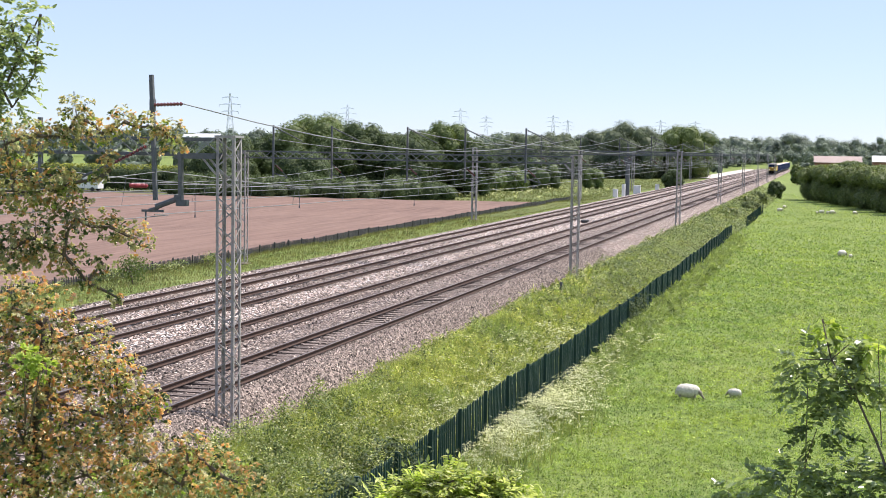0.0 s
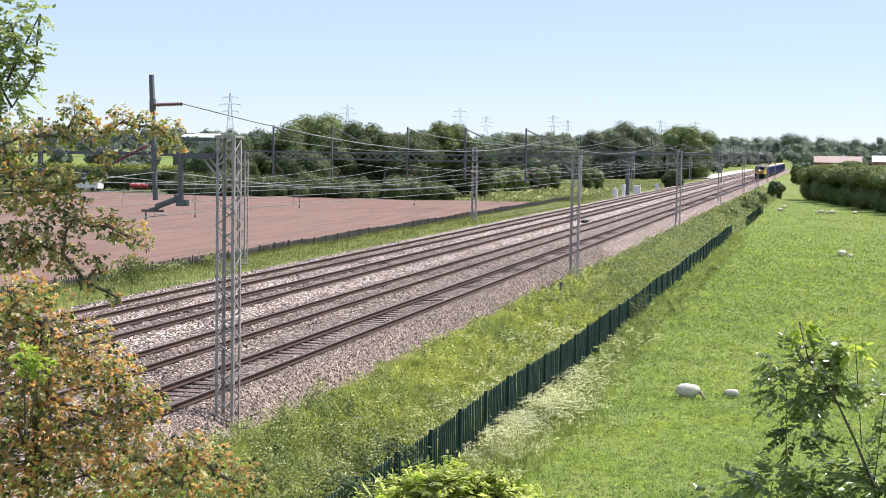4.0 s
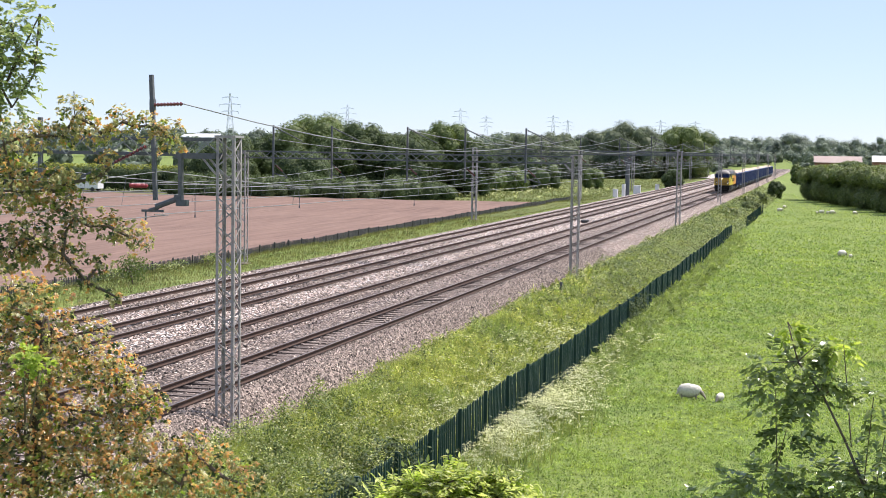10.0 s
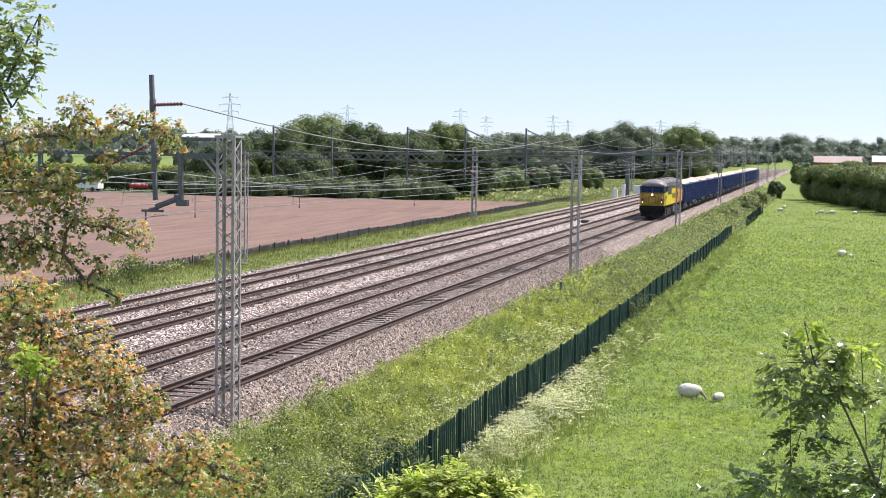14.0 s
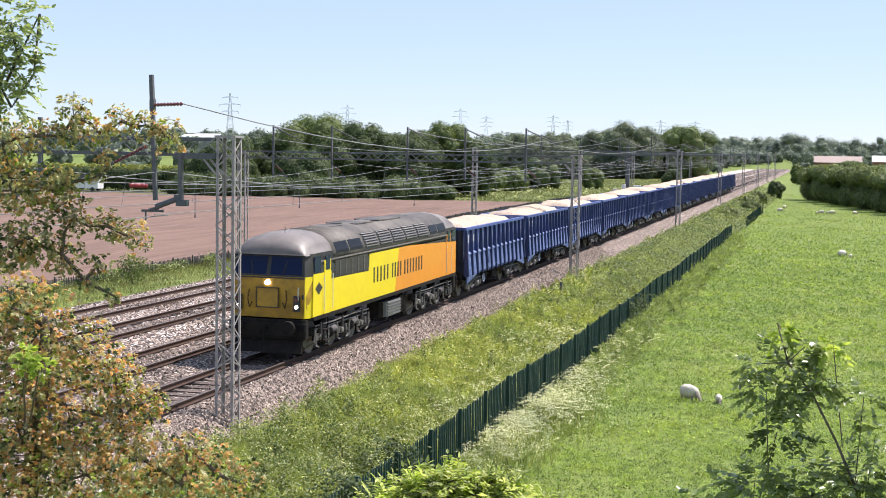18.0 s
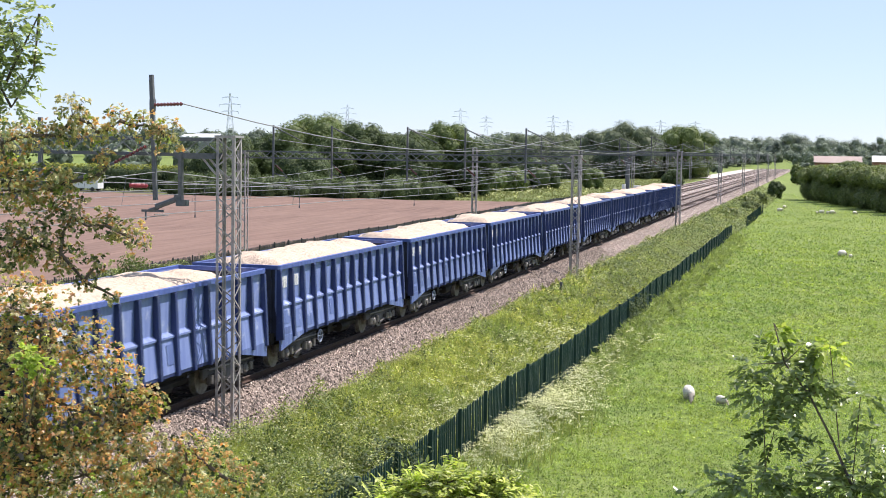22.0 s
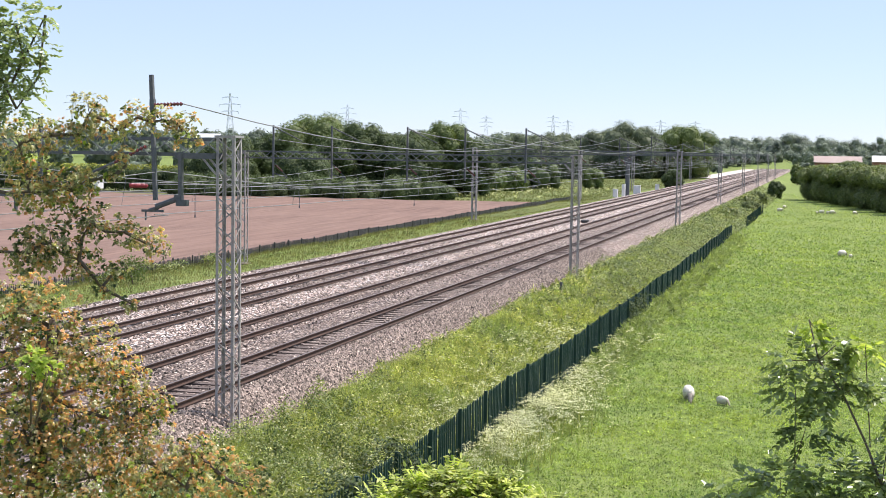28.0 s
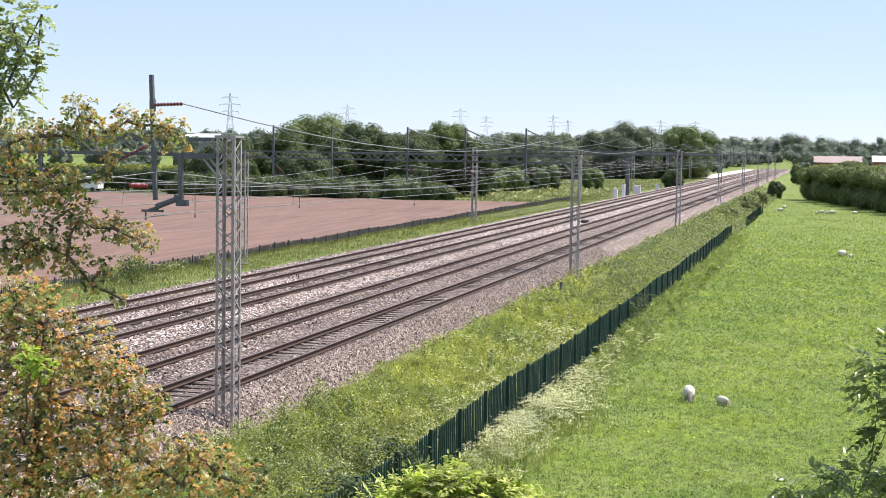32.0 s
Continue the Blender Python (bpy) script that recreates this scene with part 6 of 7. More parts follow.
o = (-4.3, 5.9, float(ground_z(-4.3, 5.9)))
MAPLE = thing("maple_tree", pose(*o), "young bronze-leaved maple leaning over the bank", "tree")
trunk_to(MAPLE, [(-0.4, 0, -0.2), (-0.4, 0.0, 1.6), (-0.35, -0.05, 3.0), (-0.2, -0.05, 3.8), (0.1, -0.02, 4.4)], 0.08, 0.015)
UPPER = leafy_branch(MAPLE, "upper_leaves", rel(MAPLE_UP, o), [M["leaforange"], M["leafolive"], M["leaflime"], M["leafmid"]], [0.18, 0.62, 0.05, 0.15], 8200, 0.0185, 61, (0.3, -0.05, 4.3), 0.011, 5)
leafy_branch(MAPLE, "middle_leaves", rel(MAPLE_MID, o), [M["leafolive"], M["leafdark"], M["leaforange"]], [0.6, 0.24, 0.16], 7600, 0.018, 62, (0.28, -0.05, 4.0), 0.011, 5)
o2 = (-3.6, 5.45, float(ground_z(-3.6, 5.45)))
MAPLE2 = thing("maple_bush", pose(*o2), "dense maple bush with orange and green spring leaves", "bush")
trunk_to(MAPLE2, [(0, 0, -0.2), (0.05, 0.05, 1.0), (0.1, 0.05, 2.2), (0.2, 0.1, 3.2)], 0.07, 0.03)
leafy_branch(MAPLE2, "orange_leaves", rel(MAPLE_LOW, o2), [M["leaforange"], M["leafolive"], M["leaflime"], M["leafdark"]], [0.4, 0.36, 0.09, 0.15], 5600, 0.0185, 63, (0.1, 0.05, 2.4), 0.011, 5)
leafy_branch(MAPLE2, "lime_leaves", rel([(-3.23, 5.07, 5.76, 0.06), (-3.17, 5.09, 5.72, 0.05)], o2), [M["leaflime"]], None, 3600, 0.03, 64, (0.1, 0.05, 2.6), 0.006)
o3 = (-4.0, 4.8, float(ground_z(-4.0, 4.8)))
ASHTREE = thing("ash_tree", pose(*o3), "green ash branch reaching in from a tree", "tree")
trunk_to(ASHTREE, [(-0.5, 0, -0.2), (-0.5, 0.05, 1.6), (-0.4, 0.08, 2.8), (-0.1, 0.12, 3.4), (0.35, 0.15, 3.75)], 0.07, 0.012)


def pinnate(P, U, V, S, rng_, base, tip, side, size, slot, slim=0.2):
    """A drooping ash leaf: pairs of leaflets along a stalk."""
    base, tip = np.array(base), np.array(tip)
    d = tip - base
    n = 5
    for i in range(n + 1):
        f = 0.3 + 0.7 * i / n
        c = base + d * f + np.array([0, 0, -0.03 * f * f])
        for s in (-1, 1) if i < n else (0,):
            out = (side * s + d / np.linalg.norm(d) * 0.55 + np.array([0, 0, -0.24]) + rng_.normal(size=3) * 0.15) if s else d / np.linalg.norm(d)
            out = out / np.linalg.norm(out) * size * rng_.uniform(0.8, 1.15)
            w = np.cross(out, rng_.normal(size=3) * 0.5 + np.array([0, 0.3, 1.0]))
            w = w / np.linalg.norm(w) * size * slim
            P.append(c), V.append(out), U.append(w), S.append(slot)


def sapling():
    r = np.random.default_rng(77)
    bx_, by_ = 0.47, 6.0
    zb = float(ground_z(bx_, by_))
    t = thing("ash_sapling", pose(bx_, by_, zb), "swaying green ash sapling with feathery leaves", "sapling")
    stem = [(0, 0, -0.15), (-0.02, 0.0, 1.6), (-0.12, 0.02, 2.6), (-0.23, 0.04, 5.28 - zb), (-0.31, 0.08, 5.46 - zb), (-0.41, 0.11, 5.65 - zb), (-0.52, 0.13, 5.79 - zb), (-0.57, 0.16, 5.96 - zb)]
    g = Geo()
    for i, (a, b) in enumerate(zip(stem, stem[1:])):
        g.tube(a, b, 0.009 - 0.0009 * i, 0.009 - 0.0009 * (i + 1), 7)
    part("stem", g, M["bark"], t, smooth=True)
    tufts = [(-0.1, 6.15, 5.93, 0.06, 2), (0.0, 6.15, 5.86, 0.1, 0), (0.12, 6.14, 5.87, 0.08, 2), (-0.19, 6.13, 5.78, 0.13, 0), (-0.09, 6.13, 5.76, 0.13, 0), (0.02, 6.13, 5.74, 0.13, 0), (-0.16, 6.11, 5.66, 0.13, 0), (-0.04, 6.11, 5.64, 0.13, 0),
              (0.08, 6.12, 5.68, 0.1, 0), (-0.11, 6.08, 5.49, 0.13, 1), (-0.2, 6.03, 5.27, 0.14, 0), (-0.34, 6.02, 5.24, 0.12, 0), (-0.03, 6.05, 5.31, 0.16, 0)]
    more = [(0.11, 6.04, 5.28, 0.15, 0), (0.25, 6.1, 5.66, 0.1, 0), (0.3, 6.07, 5.5, 0.13, 0), (0.23, 6.04, 5.31, 0.16, 0), (-0.46, 6.0, 5.2, 0.08, 0), (0.33, 6.03, 5.29, 0.13, 1), (-0.1, 6.0, 5.15, 0.2, 1), (0.1, 6.0, 5.1, 0.22, 0), (0.3, 6.0, 5.05, 0.2, 1)]
    P, U, V, S = [], [], [], []
    tw = Geo()
    for x, y, z, rad, slot in tufts + more:
        c = np.array([x + 0.02 - bx_, y - by_, z - zb])
        pts = np.array(stem[3:])
        a = pts[np.argmin(np.linalg.norm(pts - c, axis=1))]
        if np.linalg.norm(a - c) > 0.13:
            a = c + np.array([0.05 * r.normal(), 0.03, -0.45])
        tw.tube(a, c, 0.003, 0.002, 5)
        m = max(3, int(rad * (165 if z < 5.36 else 120)))
        for k in range(m):
            dr = r.normal(size=3) * np.array([1, 0.7, 0.6])
            dr = dr / np.linalg.norm(dr)
            b = c + dr * rad * 0.15
            tip = c + dr * rad * r.uniform(0.9, 1.4) + np.array([0, 0, -0.02])
            sd = np.cross(dr, [0, 0, 1.0]) + 1e-3
            pinnate(P, U, V, S, r, b, tip, sd / np.linalg.norm(sd), 0.037, slot, 0.3)
    tagged(part("twig", tw, M["bark"], t), kind="stuff")
    part("leaves", fine_leaves("leaves", [M["saplingleaf"], M["leafmid"], M["leaflime"]], np.array(P), np.array(U), np.array(V), S), None, t)
    return t


def feathers(parent, name, lobes, mats, mix, per_area, length, leaflet, seed, root, thick, slim=0.28):
    """Compound leaves, each with pairs of leaflets, springing from twigs through the lobes."""
    r = np.random.default_rng(seed)
    P, U, V, S = [], [], [], []
    tw = Geo()
    prev = Vector(root)
    for x, y, z, rad in lobes:
        c = np.array([x, y, z])
        tw.tube(Vector(c) + Vector((0.08 * r.normal(), 0.08 * r.normal(), -0.5)) if (Vector(c) - prev).length > 0.9 else prev, c, thick, thick * 0.5, 5)
        prev = Vector(c)
        for k in range(max(3, int(per_area * rad * rad))):
            dr = unit(r.normal(size=(1, 3)) + np.array([[0, 0, 0.35]]))[0]
            b = c + dr * rad * r.uniform(0.1, 0.8)
            out = unit((dr + r.normal(size=3) * 0.5)[None])[0]
            tip = b + out * length * r.uniform(0.7, 1.2)
            sd = np.cross(out, [0.1, 0, 1.0])
            pinnate(P, U, V, S, r, b, tip, sd / (np.linalg.norm(sd) + 1e-6), leaflet, r.choice(len(mix), p=mix), slim)
    tagged(part("twig", tw, M["bark"], parent), kind="stuff")
    part(name, fine_leaves(name, mats, np.array(P), np.array(U), np.array(V), S), None, parent)


SAPLING = sapling()
feathers(ASHTREE, "ash_leaves", rel(ASH, o3), [M["saplingleaf"], M["leafgrey"]], [0.65, 0.35], 2900, 0.07, 0.023, 65, (0.35, 0.15, 3.75), 0.006)
BUSH = [(-2.72, 8.8, 4.29, 0.12), (-2.57, 8.88, 4.32, 0.13), (-2.37, 8.94, 4.37, 0.14), (-2.2, 8.98, 4.31, 0.14), (-1.98, 9.01, 4.34, 0.12), (-1.79, 9.04, 4.22, 0.13), (-2.5, 8.86, 4.24, 0.24), (-2.09, 8.97, 4.24, 0.24), (-1.66, 9.06, 4.18, 0.1), (-1.45, 9.1, 4.15, 0.07), (-2.86, 8.8, 4.22, 0.1)]
o4 = (-2.3, 8.9, float(ground_z(-2.3, 8.9)))
ELDER = thing("elder_bush", pose(*o4), "lush lime-green elder bush on the bank", "bush")
trunk_to(ELDER, [(0, 0, -0.2), (0.05, 0, 2.0), (0, 0, 4.0)], 0.07, 0.03, "stem")
feathers(ELDER, "leaves", rel(BUSH, o4), [M["elder"], M["leaflime"], M["longgrass"]], [0.55, 0.2, 0.25], 3600, 0.16, 0.05, 66, (0, 0, 5.5), 0.008, 0.2)


# ---- animals ----
def sheep(x, y, s, label, turn):
    t = thing("sheep", pose(x, y, float(ground_z(x, y)), 0, 0, turn), label, "sheep", "flock")
    g = Geo()
    rings = []
    for f, r, dz in ((0.0, 0.1, 0.0), (0.06, 0.21, 0), (0.2, 0.27, 0.01), (0.45, 0.3, 0.0), (0.7, 0.27, 0.0), (0.88, 0.2, 0.02), (0.97, 0.13, 0.03), (1.0, 0.07, 0.03)):
        rings.append([((f - 0.5) * 1.05 * s, math.cos(a) * r * s * 0.9, (0.4 + dz + math.sin(a) * r * 1.1) * s) for a in [math.tau * i / 14 for i in range(14)]])
    g.loft(rings)
    part("fleece", g, M["wool"], t, smooth=True)
    h = Geo().loft([[(q * s, math.cos(a) * r * s, (z + math.sin(a) * r) * s) for a in [math.tau * i / 9 for i in range(9)]] for q, z, r in ((0.4, 0.44, 0.16), (0.54, 0.34, 0.13), (0.63, 0.22, 0.1), (0.7, 0.12, 0.08), (0.75, 0.07, 0.05))])
    hd = part("head", h, M["face"], t, "grey-brown lowered grazing head", smooth=True)
    for q in (-1, 1):
        part("ear", Geo().loft([[(0.6 * s, q * 0.09 * s, 0.3 * s), (0.64 * s, q * 0.09 * s, 0.34 * s), (0.62 * s, q * 0.09 * s, 0.4 * s)], [(0.57 * s, q * 0.2 * s, 0.36 * s), (0.6 * s, q * 0.2 * s, 0.35 * s), (0.58 * s, q * 0.2 * s, 0.38 * s)]]), M["face"], hd)
        for lx in (-0.36, 0.3):
            part("leg", Geo().tube((lx * s, q * 0.14 * s, 0.28 * s), (lx * s, q * 0.14 * s, -0.01), 0.055 * s, 0.035 * s, 8), M["face"], t)
    part("tail", Geo().tube((-0.52 * s, 0, 0.46 * s), (-0.57 * s, 0, 0.22 * s), 0.05 * s, 0.03 * s, 7), M["wool"], t)
    return t


EWE = sheep(-4.27, 48.75, 0.78, "cream ewe grazing in the field", 15)
LAMB = sheep(-2.7, 49.6, 0.45, "small white lamb beside the ewe", 170)
for i, (x, y, s, turn) in enumerate([(2.05, 123.4, 0.8, 40), (2.75, 122.6, 0.45, 60), (-5.9, 219, 0.8, 10), (-5.55, 233, 0.75, 60), (-0.3, 214, 0.6, 80), (0.35, 216.4, 0.75, 170), (1.9, 215.5, 0.8, 20), (1.2, 214.3, 0.7, 110), (5.2, 214.5, 0.7, 30)]):
    sheep(x, y, s, "sheep grazing far off in the pasture" if y > 180 else "cream sheep grazing alone in the pasture", turn)


# ---- distance ----
def pylon(x, y, h):
    zb = float(ground_z(x, y))
    t = thing("pylon", pose(x, y, zb, 0, 0, 14), "tall grey lattice electricity pylon on the skyline", "pylon", "pylons")
    g = Geo()
    w = lambda z: 3.6 * (1 - z / h) ** 1.3 + 0.45
    zs = [0, 0.2 * h, 0.36 * h, 0.5 * h, 0.62 * h, 0.72 * h, 0.82 * h, 0.92 * h, h]
    for a, b in zip(zs, zs[1:]):
        for sx, sy, tx, ty in ((-1, -1, 1, -1), (1, -1, 1, 1), (1, 1, -1, 1), (-1, 1, -1, -1)):
            p, q = (sx * w(a), sy * w(a), a), (sx * w(b), sy * w(b), b)
            p2, q2 = (tx * w(a), ty * w(a), a), (tx * w(b), ty * w(b), b)
            g.angle(p, q, 0.19)
            g.angle(p, q2, 0.09)
            g.angle(p2, q, 0.09)
    part("tower", g, M["pylonsteel"], t)
    for k, L in ((0.68, 6.5), (0.8, 8.2), (0.92, 6.0)):
        a = Geo()
        z = k * h
        for s in (-1, 1):
            a.angle((s * w(z), 0, z + 1.1), (s * L, 0, z), 0.18).angle((s * w(z), 0.4, z), (s * L, 0, z), 0.16).angle((s * w(z), -0.4, z), (s * L, 0, z), 0.16)
            a.tube((s * L, 0, z), (s * L, 0, z - 1.7), 0.08, n=6)
        part("cross_arm", a, M["pylonsteel"], t)


for sx, top in ((-0.451, 0.042), (-0.353, 0.0335), (-0.263, 0.0315), (-0.243, 0.0262), (-0.192, 0.0272), (-0.181, 0.0236), (-0.143, 0.0245), (-0.113, 0.0243), (-0.088, 0.0238), (-0.589, 0.0425)):
    y = 41.0 / top
    zb = float(ground_z(sx * y, y))
    pylon(sx * y, y, 6.685 + top * y - zb)


def barn(name, x0, x1, y, eave, ridge, roofmat, label, wallmat=M["brick"]):
    zb = float(ground_z((x0 + x1) / 2, y))
    t = thing(name, pose((x0 + x1) / 2, y, 0), label, "barn")
    w, d = (x1 - x0) / 2, 7
    part("wall", Geo().box((0, 0, (zb + eave) / 2), (2 * w, 2 * d, eave - zb)), wallmat, t)
    for s in (-1, 1):
        part("roof_slope", Geo().loft([[(-w - 0.4, s * (d + 0.5), eave - 0.2), (w + 0.4, s * (d + 0.5), eave - 0.2), (w + 0.4, 0, ridge), (-w - 0.4, 0, ridge)], [(-w - 0.4, s * (d + 0.5), eave - 0.05), (w + 0.4, s * (d + 0.5), eave - 0.05), (w + 0.4, 0, ridge + 0.15), (-w - 0.4, 0, ridge + 0.15)]]), roofmat, t)
    for s in (-1, 1):
        part("gable", Geo().add([(s * w, -d, eave), (s * w, d, eave), (s * w, 0, ridge), (s * (w - 0.2), -d, eave), (s * (w - 0.2), d, eave), (s * (w - 0.2), 0, ridge)], [(0, 1, 2), (5, 4, 3), (0, 1, 4, 3), (1, 2, 5, 4), (2, 0, 3, 5)]), wallmat, t)
    return t


barn("farm_barn", -2.6, 16.2, 600, 4.2, 6.7, M["tin"], "long farm barn with a pinkish sheet roof")
barn("farm_shed", 21.0, 38.0, 606, 4.8, 7.2, M["tinpale"], "farm shed with a pale sheet roof")
barn("white_shed", -336, -321, 700, 11.4, 13.4, M["tinpale"], "low pale-roofed shed on the rise", M["galvdull"])
barn("white_shed", -345, -339, 705, 11.6, 13.0, M["tinpale"], "small pale-roofed shed on the rise", M["galvdull"])


def cabinet(x, y, w, h):
    t = thing("trackside_cabinet", pose(x, y, -0.35), "white metal equipment cabinet beside the tracks", "cabinet", "cabinets")
    part("body", Geo().box((0, 0, h / 2), (w, 0.7, h), bev=0.03), M["white"], t)
    part("lid", Geo().box((0, 0, h + 0.03), (w + 0.1, 0.8, 0.07), bev=0.02), M["white"], t)
    part("door", Geo().box((0, -0.36, h / 2), (w * 0.86, 0.03, h * 0.88)), M["white"], t)


cabinet(-31.2, 216, 0.75, 1.25)
cabinet(-30.2, 218, 0.5, 2.0)
cabinet(-30.5, 237, 1.2, 1.4)
cabinet(-29.9, 262, 0.7, 1.2)
sp = thing("signal_post", pose(-30.3, 223, -0.5), "thick grey signal post with a dark signal head", "signal")
part("post", Geo().tube((0, 0, 0), (0, 0, 5.4), 0.37, 0.35, 12), M["dull"], sp)
part("signal_head", Geo().box((0, -0.2, 5.9), (1.3, 0.5, 1.2), bev=0.08), M["dull"], sp)
part("mast", Geo().tube((0, 0, 5.4), (0, 0, 8.6), 0.16, n=8), M["dull"], sp)
for x, y, h in ((-62.5, 159.5, 1.9), (-63.0, 131.0, 2.6), (-52.5, 176.0, 0.9)):
    solid("field_stake", Geo().tube((0, 0, -0.1), (0, 0, h), 0.045, 0.04, 7).tube((0, 0, 0.0), (0, 0, 0.45), 0.09, n=7), M["dull"], "thin dark stake in the tilled field", "stake", "stakes", m=pose(x, y, float(ground_z(x, y)) + 0.08))
for x, y in ((-13.1, 71.5), (-13.2, 200.0), (-29.6, 150.0)):
    solid("marker_post", Geo().box((0, 0, 0.3), (0.09, 0.08, 0.75), bev=0.02).box((0, 0, 0.6), (0.14, 0.1, 0.18), bev=0.02), M["dull"], "short dark trackside marker post", "post", "marker posts", m=pose(x, y, -0.9))
solid("point_box", Geo().box((0, 0, 0.12), (0.7, 0.9, 0.3), bev=0.06).box((0.9, 0.3, 0.1), (0.3, 0.5, 0.26), bev=0.05), M["black"], "dark trackside apparatus box between the tracks", "box", m=pose(-22.4, 134.5, -0.3))


def van(x, y, label):
    t = thing("white_van", pose(x, y, float(ground_z(x, y)) + 0.13), label, "van", "vans")
    prof = [(-2.6, 0.45), (2.6, 0.45), (2.6, 2.2), (2.3, 2.4), (-0.9, 2.4), (-1.7, 1.45), (-2.5, 1.2), (-2.6, 0.9)]
    part("body", Geo().loft([[(a, s * 0.98, b) for a, b in prof] for s in (-1, 1)]), M["white"], t)
    part("windscreen", Geo().add([(-1.72, -0.85, 1.5), (-1.72, 0.85, 1.5), (-1.0, 0.8, 2.32), (-1.0, -0.8, 2.32)], [(0, 1, 2, 3)]), M["glass"], t)
    for s in (-1, 1):
        part("side_window", Geo().box((-1.0, s * 0.985, 1.75), (0.75, 0.02, 0.5)), M["glass"], t)
        for a in (-1.7, 1.6):
            part("wheel", Geo().tube((a, s * 0.82, 0.34), (a, s * 1.0, 0.34), 0.34, n=14), M["black"], t)
    return t


VAN = van(-72, 208.2, "white panel van driving along the lane")
van(-119.5, 206.9, "parked white van beside the hedge")


def butterfly():
    """A white butterfly with spread wings, built facing along its own z."""
    k = 1 / 2419
    t = thing("butterfly", pose(-0.25, 0.95, float(ground_z(-0.25, 0.95)) + 0.03), "small white butterfly fluttering past the camera", "butterfly")
    wings = (("forewing", [(2, 2), (9, 26), (0, 54), (-16, 72), (-24, 60), (-21, 34), (-11, 10)], 0.25), ("forewing", [(2, -2), (24, 2), (40, -32), (48, -64), (24, -56), (-12, -40), (-9, -20)], -0.15),
             ("hindwing", [(-4, 8), (-22, 26), (-35, 10), (-34, -12), (-22, -24), (-6, -12)], -0.5), ("hindwing", [(-6, -12), (-16, -22), (-18, -38), (6, -46), (20, -30), (8, -8)], 0.3))
    for name, pts, tilt in wings:
        ring = lambda d: [(a * k, b * k, (math.hypot(a, b) * tilt + d) * k) for a, b in pts]
        part(name, Geo().loft([ring(0.0), ring(0.7)]), M["butterfly"], t)
    body = Geo().loft([[((16 - 40 * f) * k + math.cos(a) * r * k * 0.7, (12 - 34 * f) * k - math.cos(a) * r * k * 0.7, (4 + math.sin(a) * r) * k) for a in [math.tau * i / 8 for i in range(8)]]
                       for f, r in ((0, 1.5), (0.15, 3.5), (0.35, 4.2), (0.6, 3.2), (1.0, 1.0))])
    b = part("body", body, M["dull"], t, "slim dark body", smooth=True)
    part("antenna", Geo().path([(16 * k, 12 * k, 4 * k), (24 * k, 26 * k, 8 * k)], 0.5 * k, 4).path([(16 * k, 12 * k, 4 * k), (30 * k, 18 * k, 8 * k)], 0.5 * k, 4), M["dull"], b)
    return t


BUTTERFLY = butterfly()


def lean(ob, o, rows):
    """Sway a plant about its foot: degrees to the side and away."""
    walk(ob, [(t, pose(o[0], o[1], o[2], b, a, 0)) for t, a, b in rows])


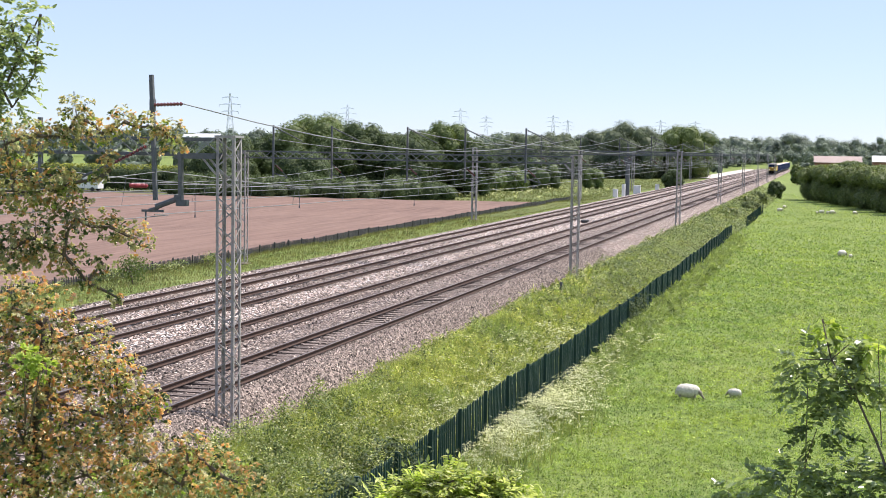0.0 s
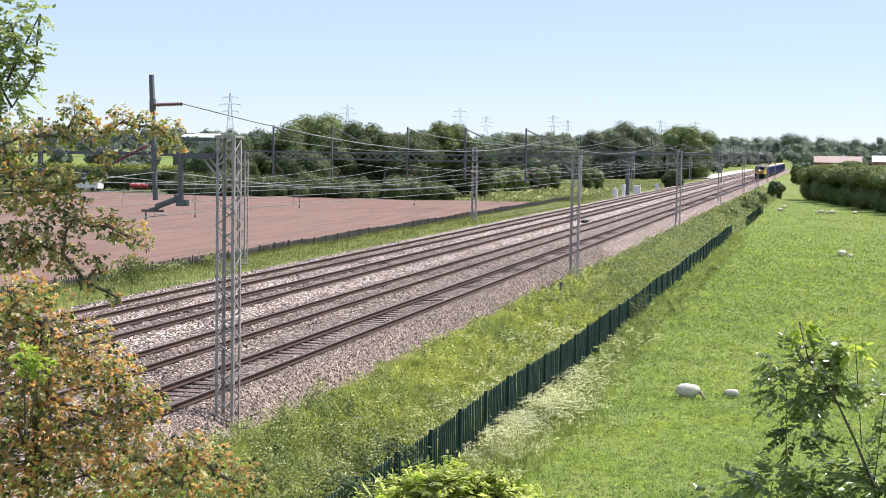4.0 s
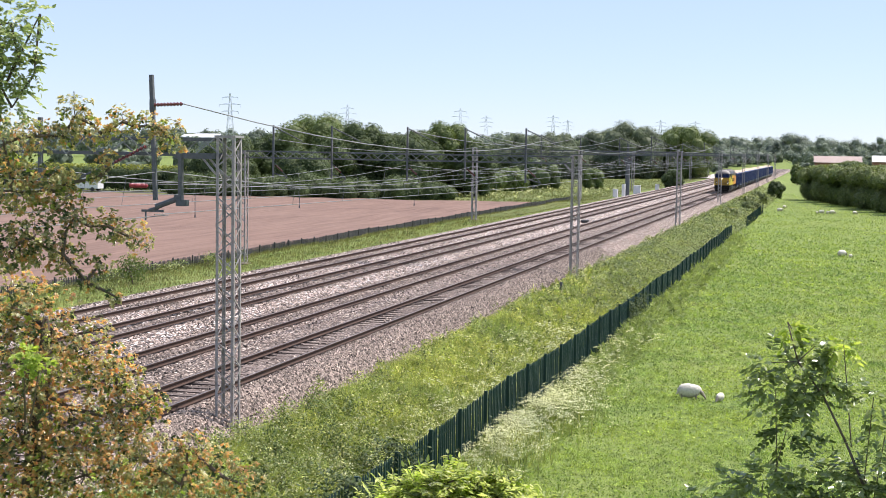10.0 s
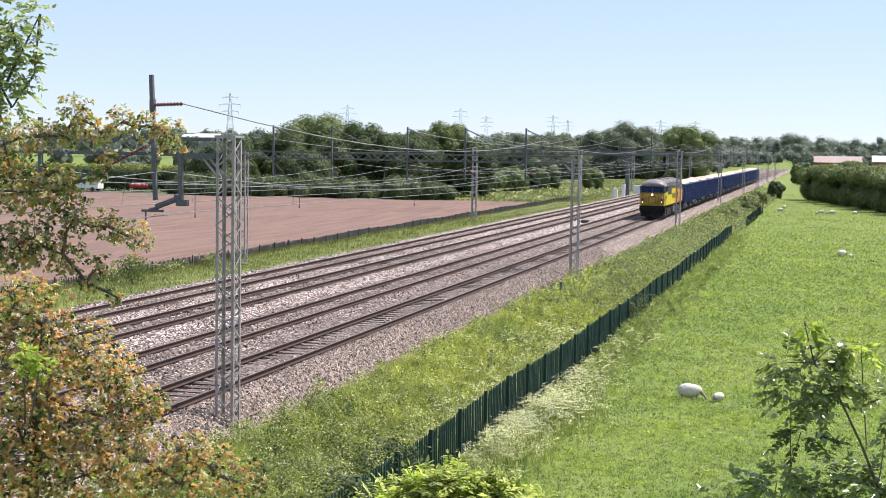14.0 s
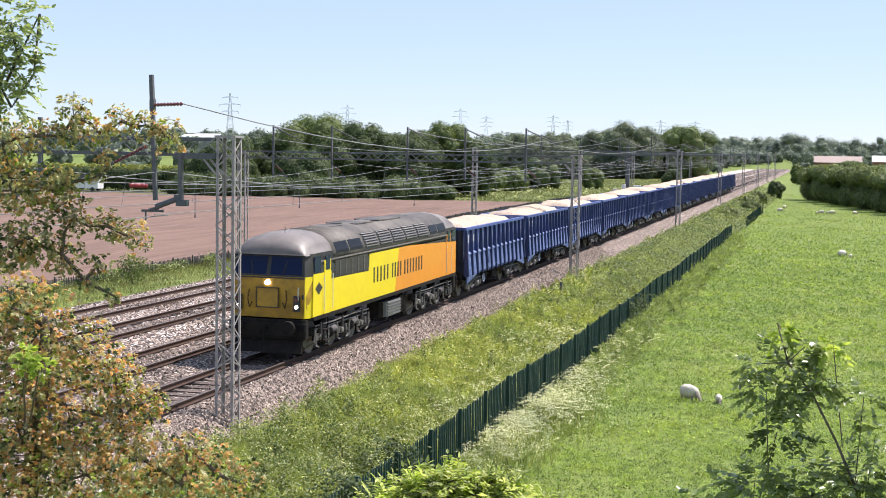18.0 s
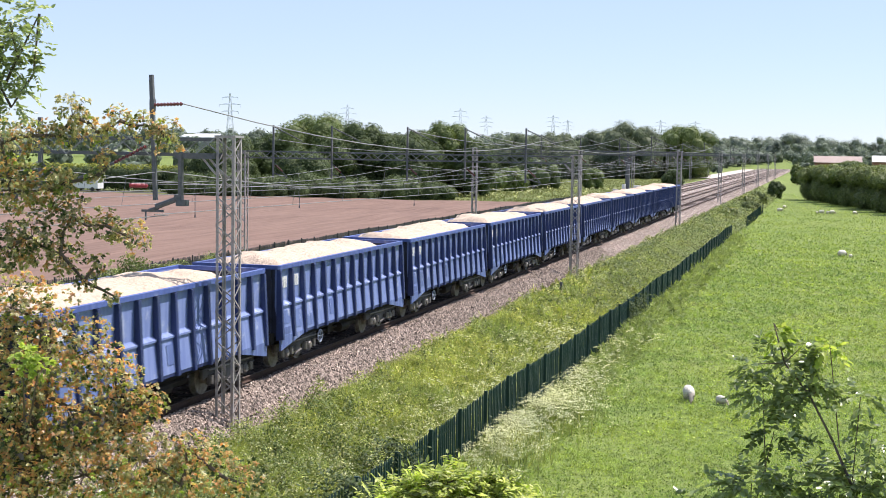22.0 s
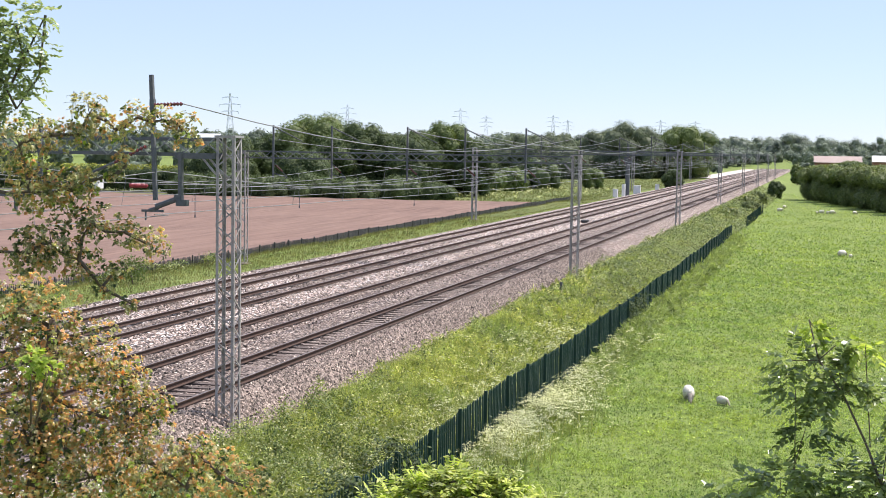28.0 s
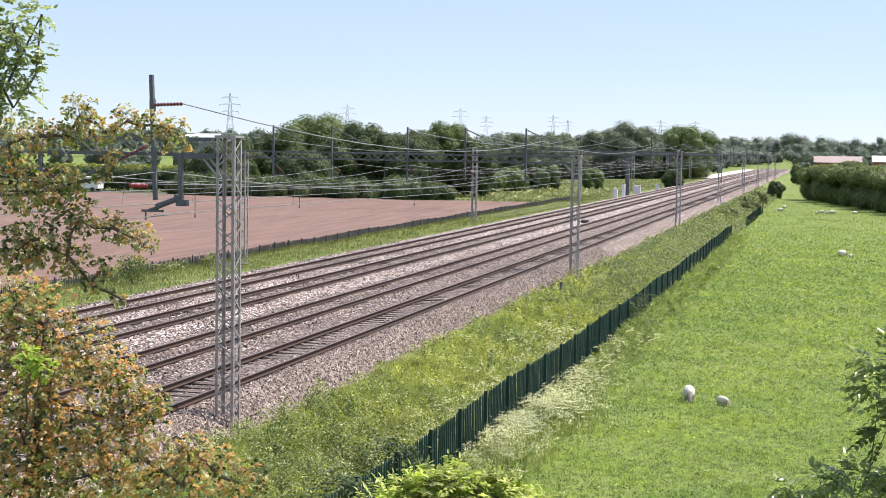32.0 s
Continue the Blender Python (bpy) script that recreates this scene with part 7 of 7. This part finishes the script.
def motions():
    # distance of the locomotive's front along the line
    run = [(0.0, 502.2), (6.0, 348.6), (11.0, 219.6), (14.5, 129.4), (16.5, 79.4), (17.0, 66.5), (18.0, 39.95), (19.0, 14.0), (21.0, -36.9), (23.0, -88.2), (25.0, -138.9), (32.0, -316.2)]
    walk(LOCO, [(t, pose(TRACKS[0], y, 0)) for t, y in run])
    for i, wg in enumerate(WAGONS):
        walk(wg, [(t, pose(TRACKS[0], y + 19.6 + 13.4 * i, 0)) for t, y in run])
    # the wind sways the growth on the bank
    s = SAPLING.location.copy()
    lean(SAPLING, s, [(0.0, 1.9, 0), (0.7, 2.2, 1), (1.5, 2.2, 0.5), (2.2, 0.9, 0), (3.0, -1.1, 0), (4.2, 0.6, 0.5), (6.0, 0.4, 0), (7.0, 1.2, 1), (8.0, 1.0, 0.5), (9.0, 0.1, 0), (11.0, -0.3, 0), (12.5, 0, 0), (14.0, 0.8, 1), (15.5, 0.2, 0.5),
                      (17.0, -0.5, 0.8), (18.0, -0.9, 0), (20.0, -0.6, 0), (21.5, -1.0, 0), (23.0, -1.2, 0), (25.0, -0.9, 0), (26.5, 0.4, 0), (28.0, 1.1, 0), (29.0, 1.7, 1.0), (29.3, 3.6, 1.5), (29.6, 5.0, 1.5), (30.0, 7.6, 2), (30.5, 8.6, 2),
                      (31.2, 8.2, 1.5), (32.0, 6.6, 1.5)])
    gust = [(0.0, 0.1), (1.5, 0.1), (3.0, -0.05), (5.0, 0.1), (6.0, 0.0), (9.0, 0.1), (11.0, -0.05), (13.0, 0.05), (16.0, 0.0), (19.0, -0.05), (22.0, -0.1), (24.0, -0.05), (25.5, 0.35), (26.5, 0.9), (27.5, 1.4), (28.0, 0.95), (28.4, 0.5), (28.7, 1.5),
            (29.0, 2.0), (29.3, 0.8), (29.6, 1.2), (30.0, 0.5), (30.5, 0.8), (31.2, 0.2), (32.0, 0.3)]
    for ob, k in ((MAPLE, 1.7), (MAPLE2, 0.8), (ASHTREE, 0.5), (ELDER, 0.15)):
        lean(ob, ob.location.copy(), [(t, a * k, 0.3 * a * k) for t, a in gust])
    # the maple's upper boughs lift in the gusts
    root = Matrix.Translation((0.3, -0.05, 4.3))
    for ob in UPPER:
        walk(ob, [(t, root @ pose(0, 0, 0, 0, -5.0 * max(0.0, a - 0.1), 0) @ root.inverted()) for t, a in gust])
    # the ewe turns away while it grazes, the lamb steps round it
    ze, zl = EWE.location.z, LAMB.location.z
    walk(EWE, [(0, pose(-4.27, 48.75, ze, 0, 0, 12)), (6, pose(-4.25, 48.8, ze, 0, 0, 8)), (13, pose(-4.2, 48.8, ze, 0, 0, 4)), (16.5, pose(-4.2, 48.8, ze, 0, 0, -5)), (18, pose(-4.2, 48.6, ze, 0, 0, -40)), (19.5, pose(-4.2, 48.4, ze, 0, 0, -70)),
               (25, pose(-4.22, 48.4, ze, 0, 0, -78)), (32, pose(-4.2, 48.4, ze, 0, 0, -80))])
    walk(LAMB, [(0, pose(-2.7, 49.6, zl, 0, 0, 170)), (2, pose(-2.7, 49.6, zl, 0, 0, 168)), (6, pose(-2.95, 49.1, zl, 0, 0, 215)), (9, pose(-3.1, 48.5, zl, 0, 0, 255)), (13, pose(-3.2, 48.6, zl, 0, 0, 230)), (18, pose(-3.15, 48.2, zl, 0, 0, 280)),
                (21, pose(-3.05, 48.0, zl, 0, 0, 320)), (32, pose(-3.0, 47.9, zl, 0, 0, 325))])
    # the butterfly rises from the grass, flutters past and drops again
    turn = EYE.to_quaternion().to_matrix().to_4x4()
    flit = lambda x, y, z, a: Matrix.Translation((x, y, z)) @ turn @ pose(0, 0, 0, 0, 0, a)
    zb = BUTTERFLY.location.z
    walk(BUTTERFLY, [(0, flit(-0.25, 0.95, zb, 20)), (30.2, flit(-0.25, 0.95, zb, 20)), (30.6, flit(-0.3, 0.95, 5.9, -20)), (30.9, flit(-0.29, 0.96, 6.36, 15)), (31.0, flit(-0.233, 0.966, 6.549, 0)),
                     (31.1, flit(-0.12, 0.97, 6.38, -10)), (31.4, flit(0.1, 0.9, 5.9, -30)), (32.0, flit(0.2, 0.8, zb + 0.3, -20))])
    zv = VAN.location.z
    walk(VAN, [(t, pose(x, 208.2, zv)) for t, x in ((0, -74.0), (20.5, -74.0), (22.0, -82.0), (23.0, -96.5), (23.5, -104.2), (25.5, -135.0), (28.0, -173.0), (32.0, -233.0))])


motions()
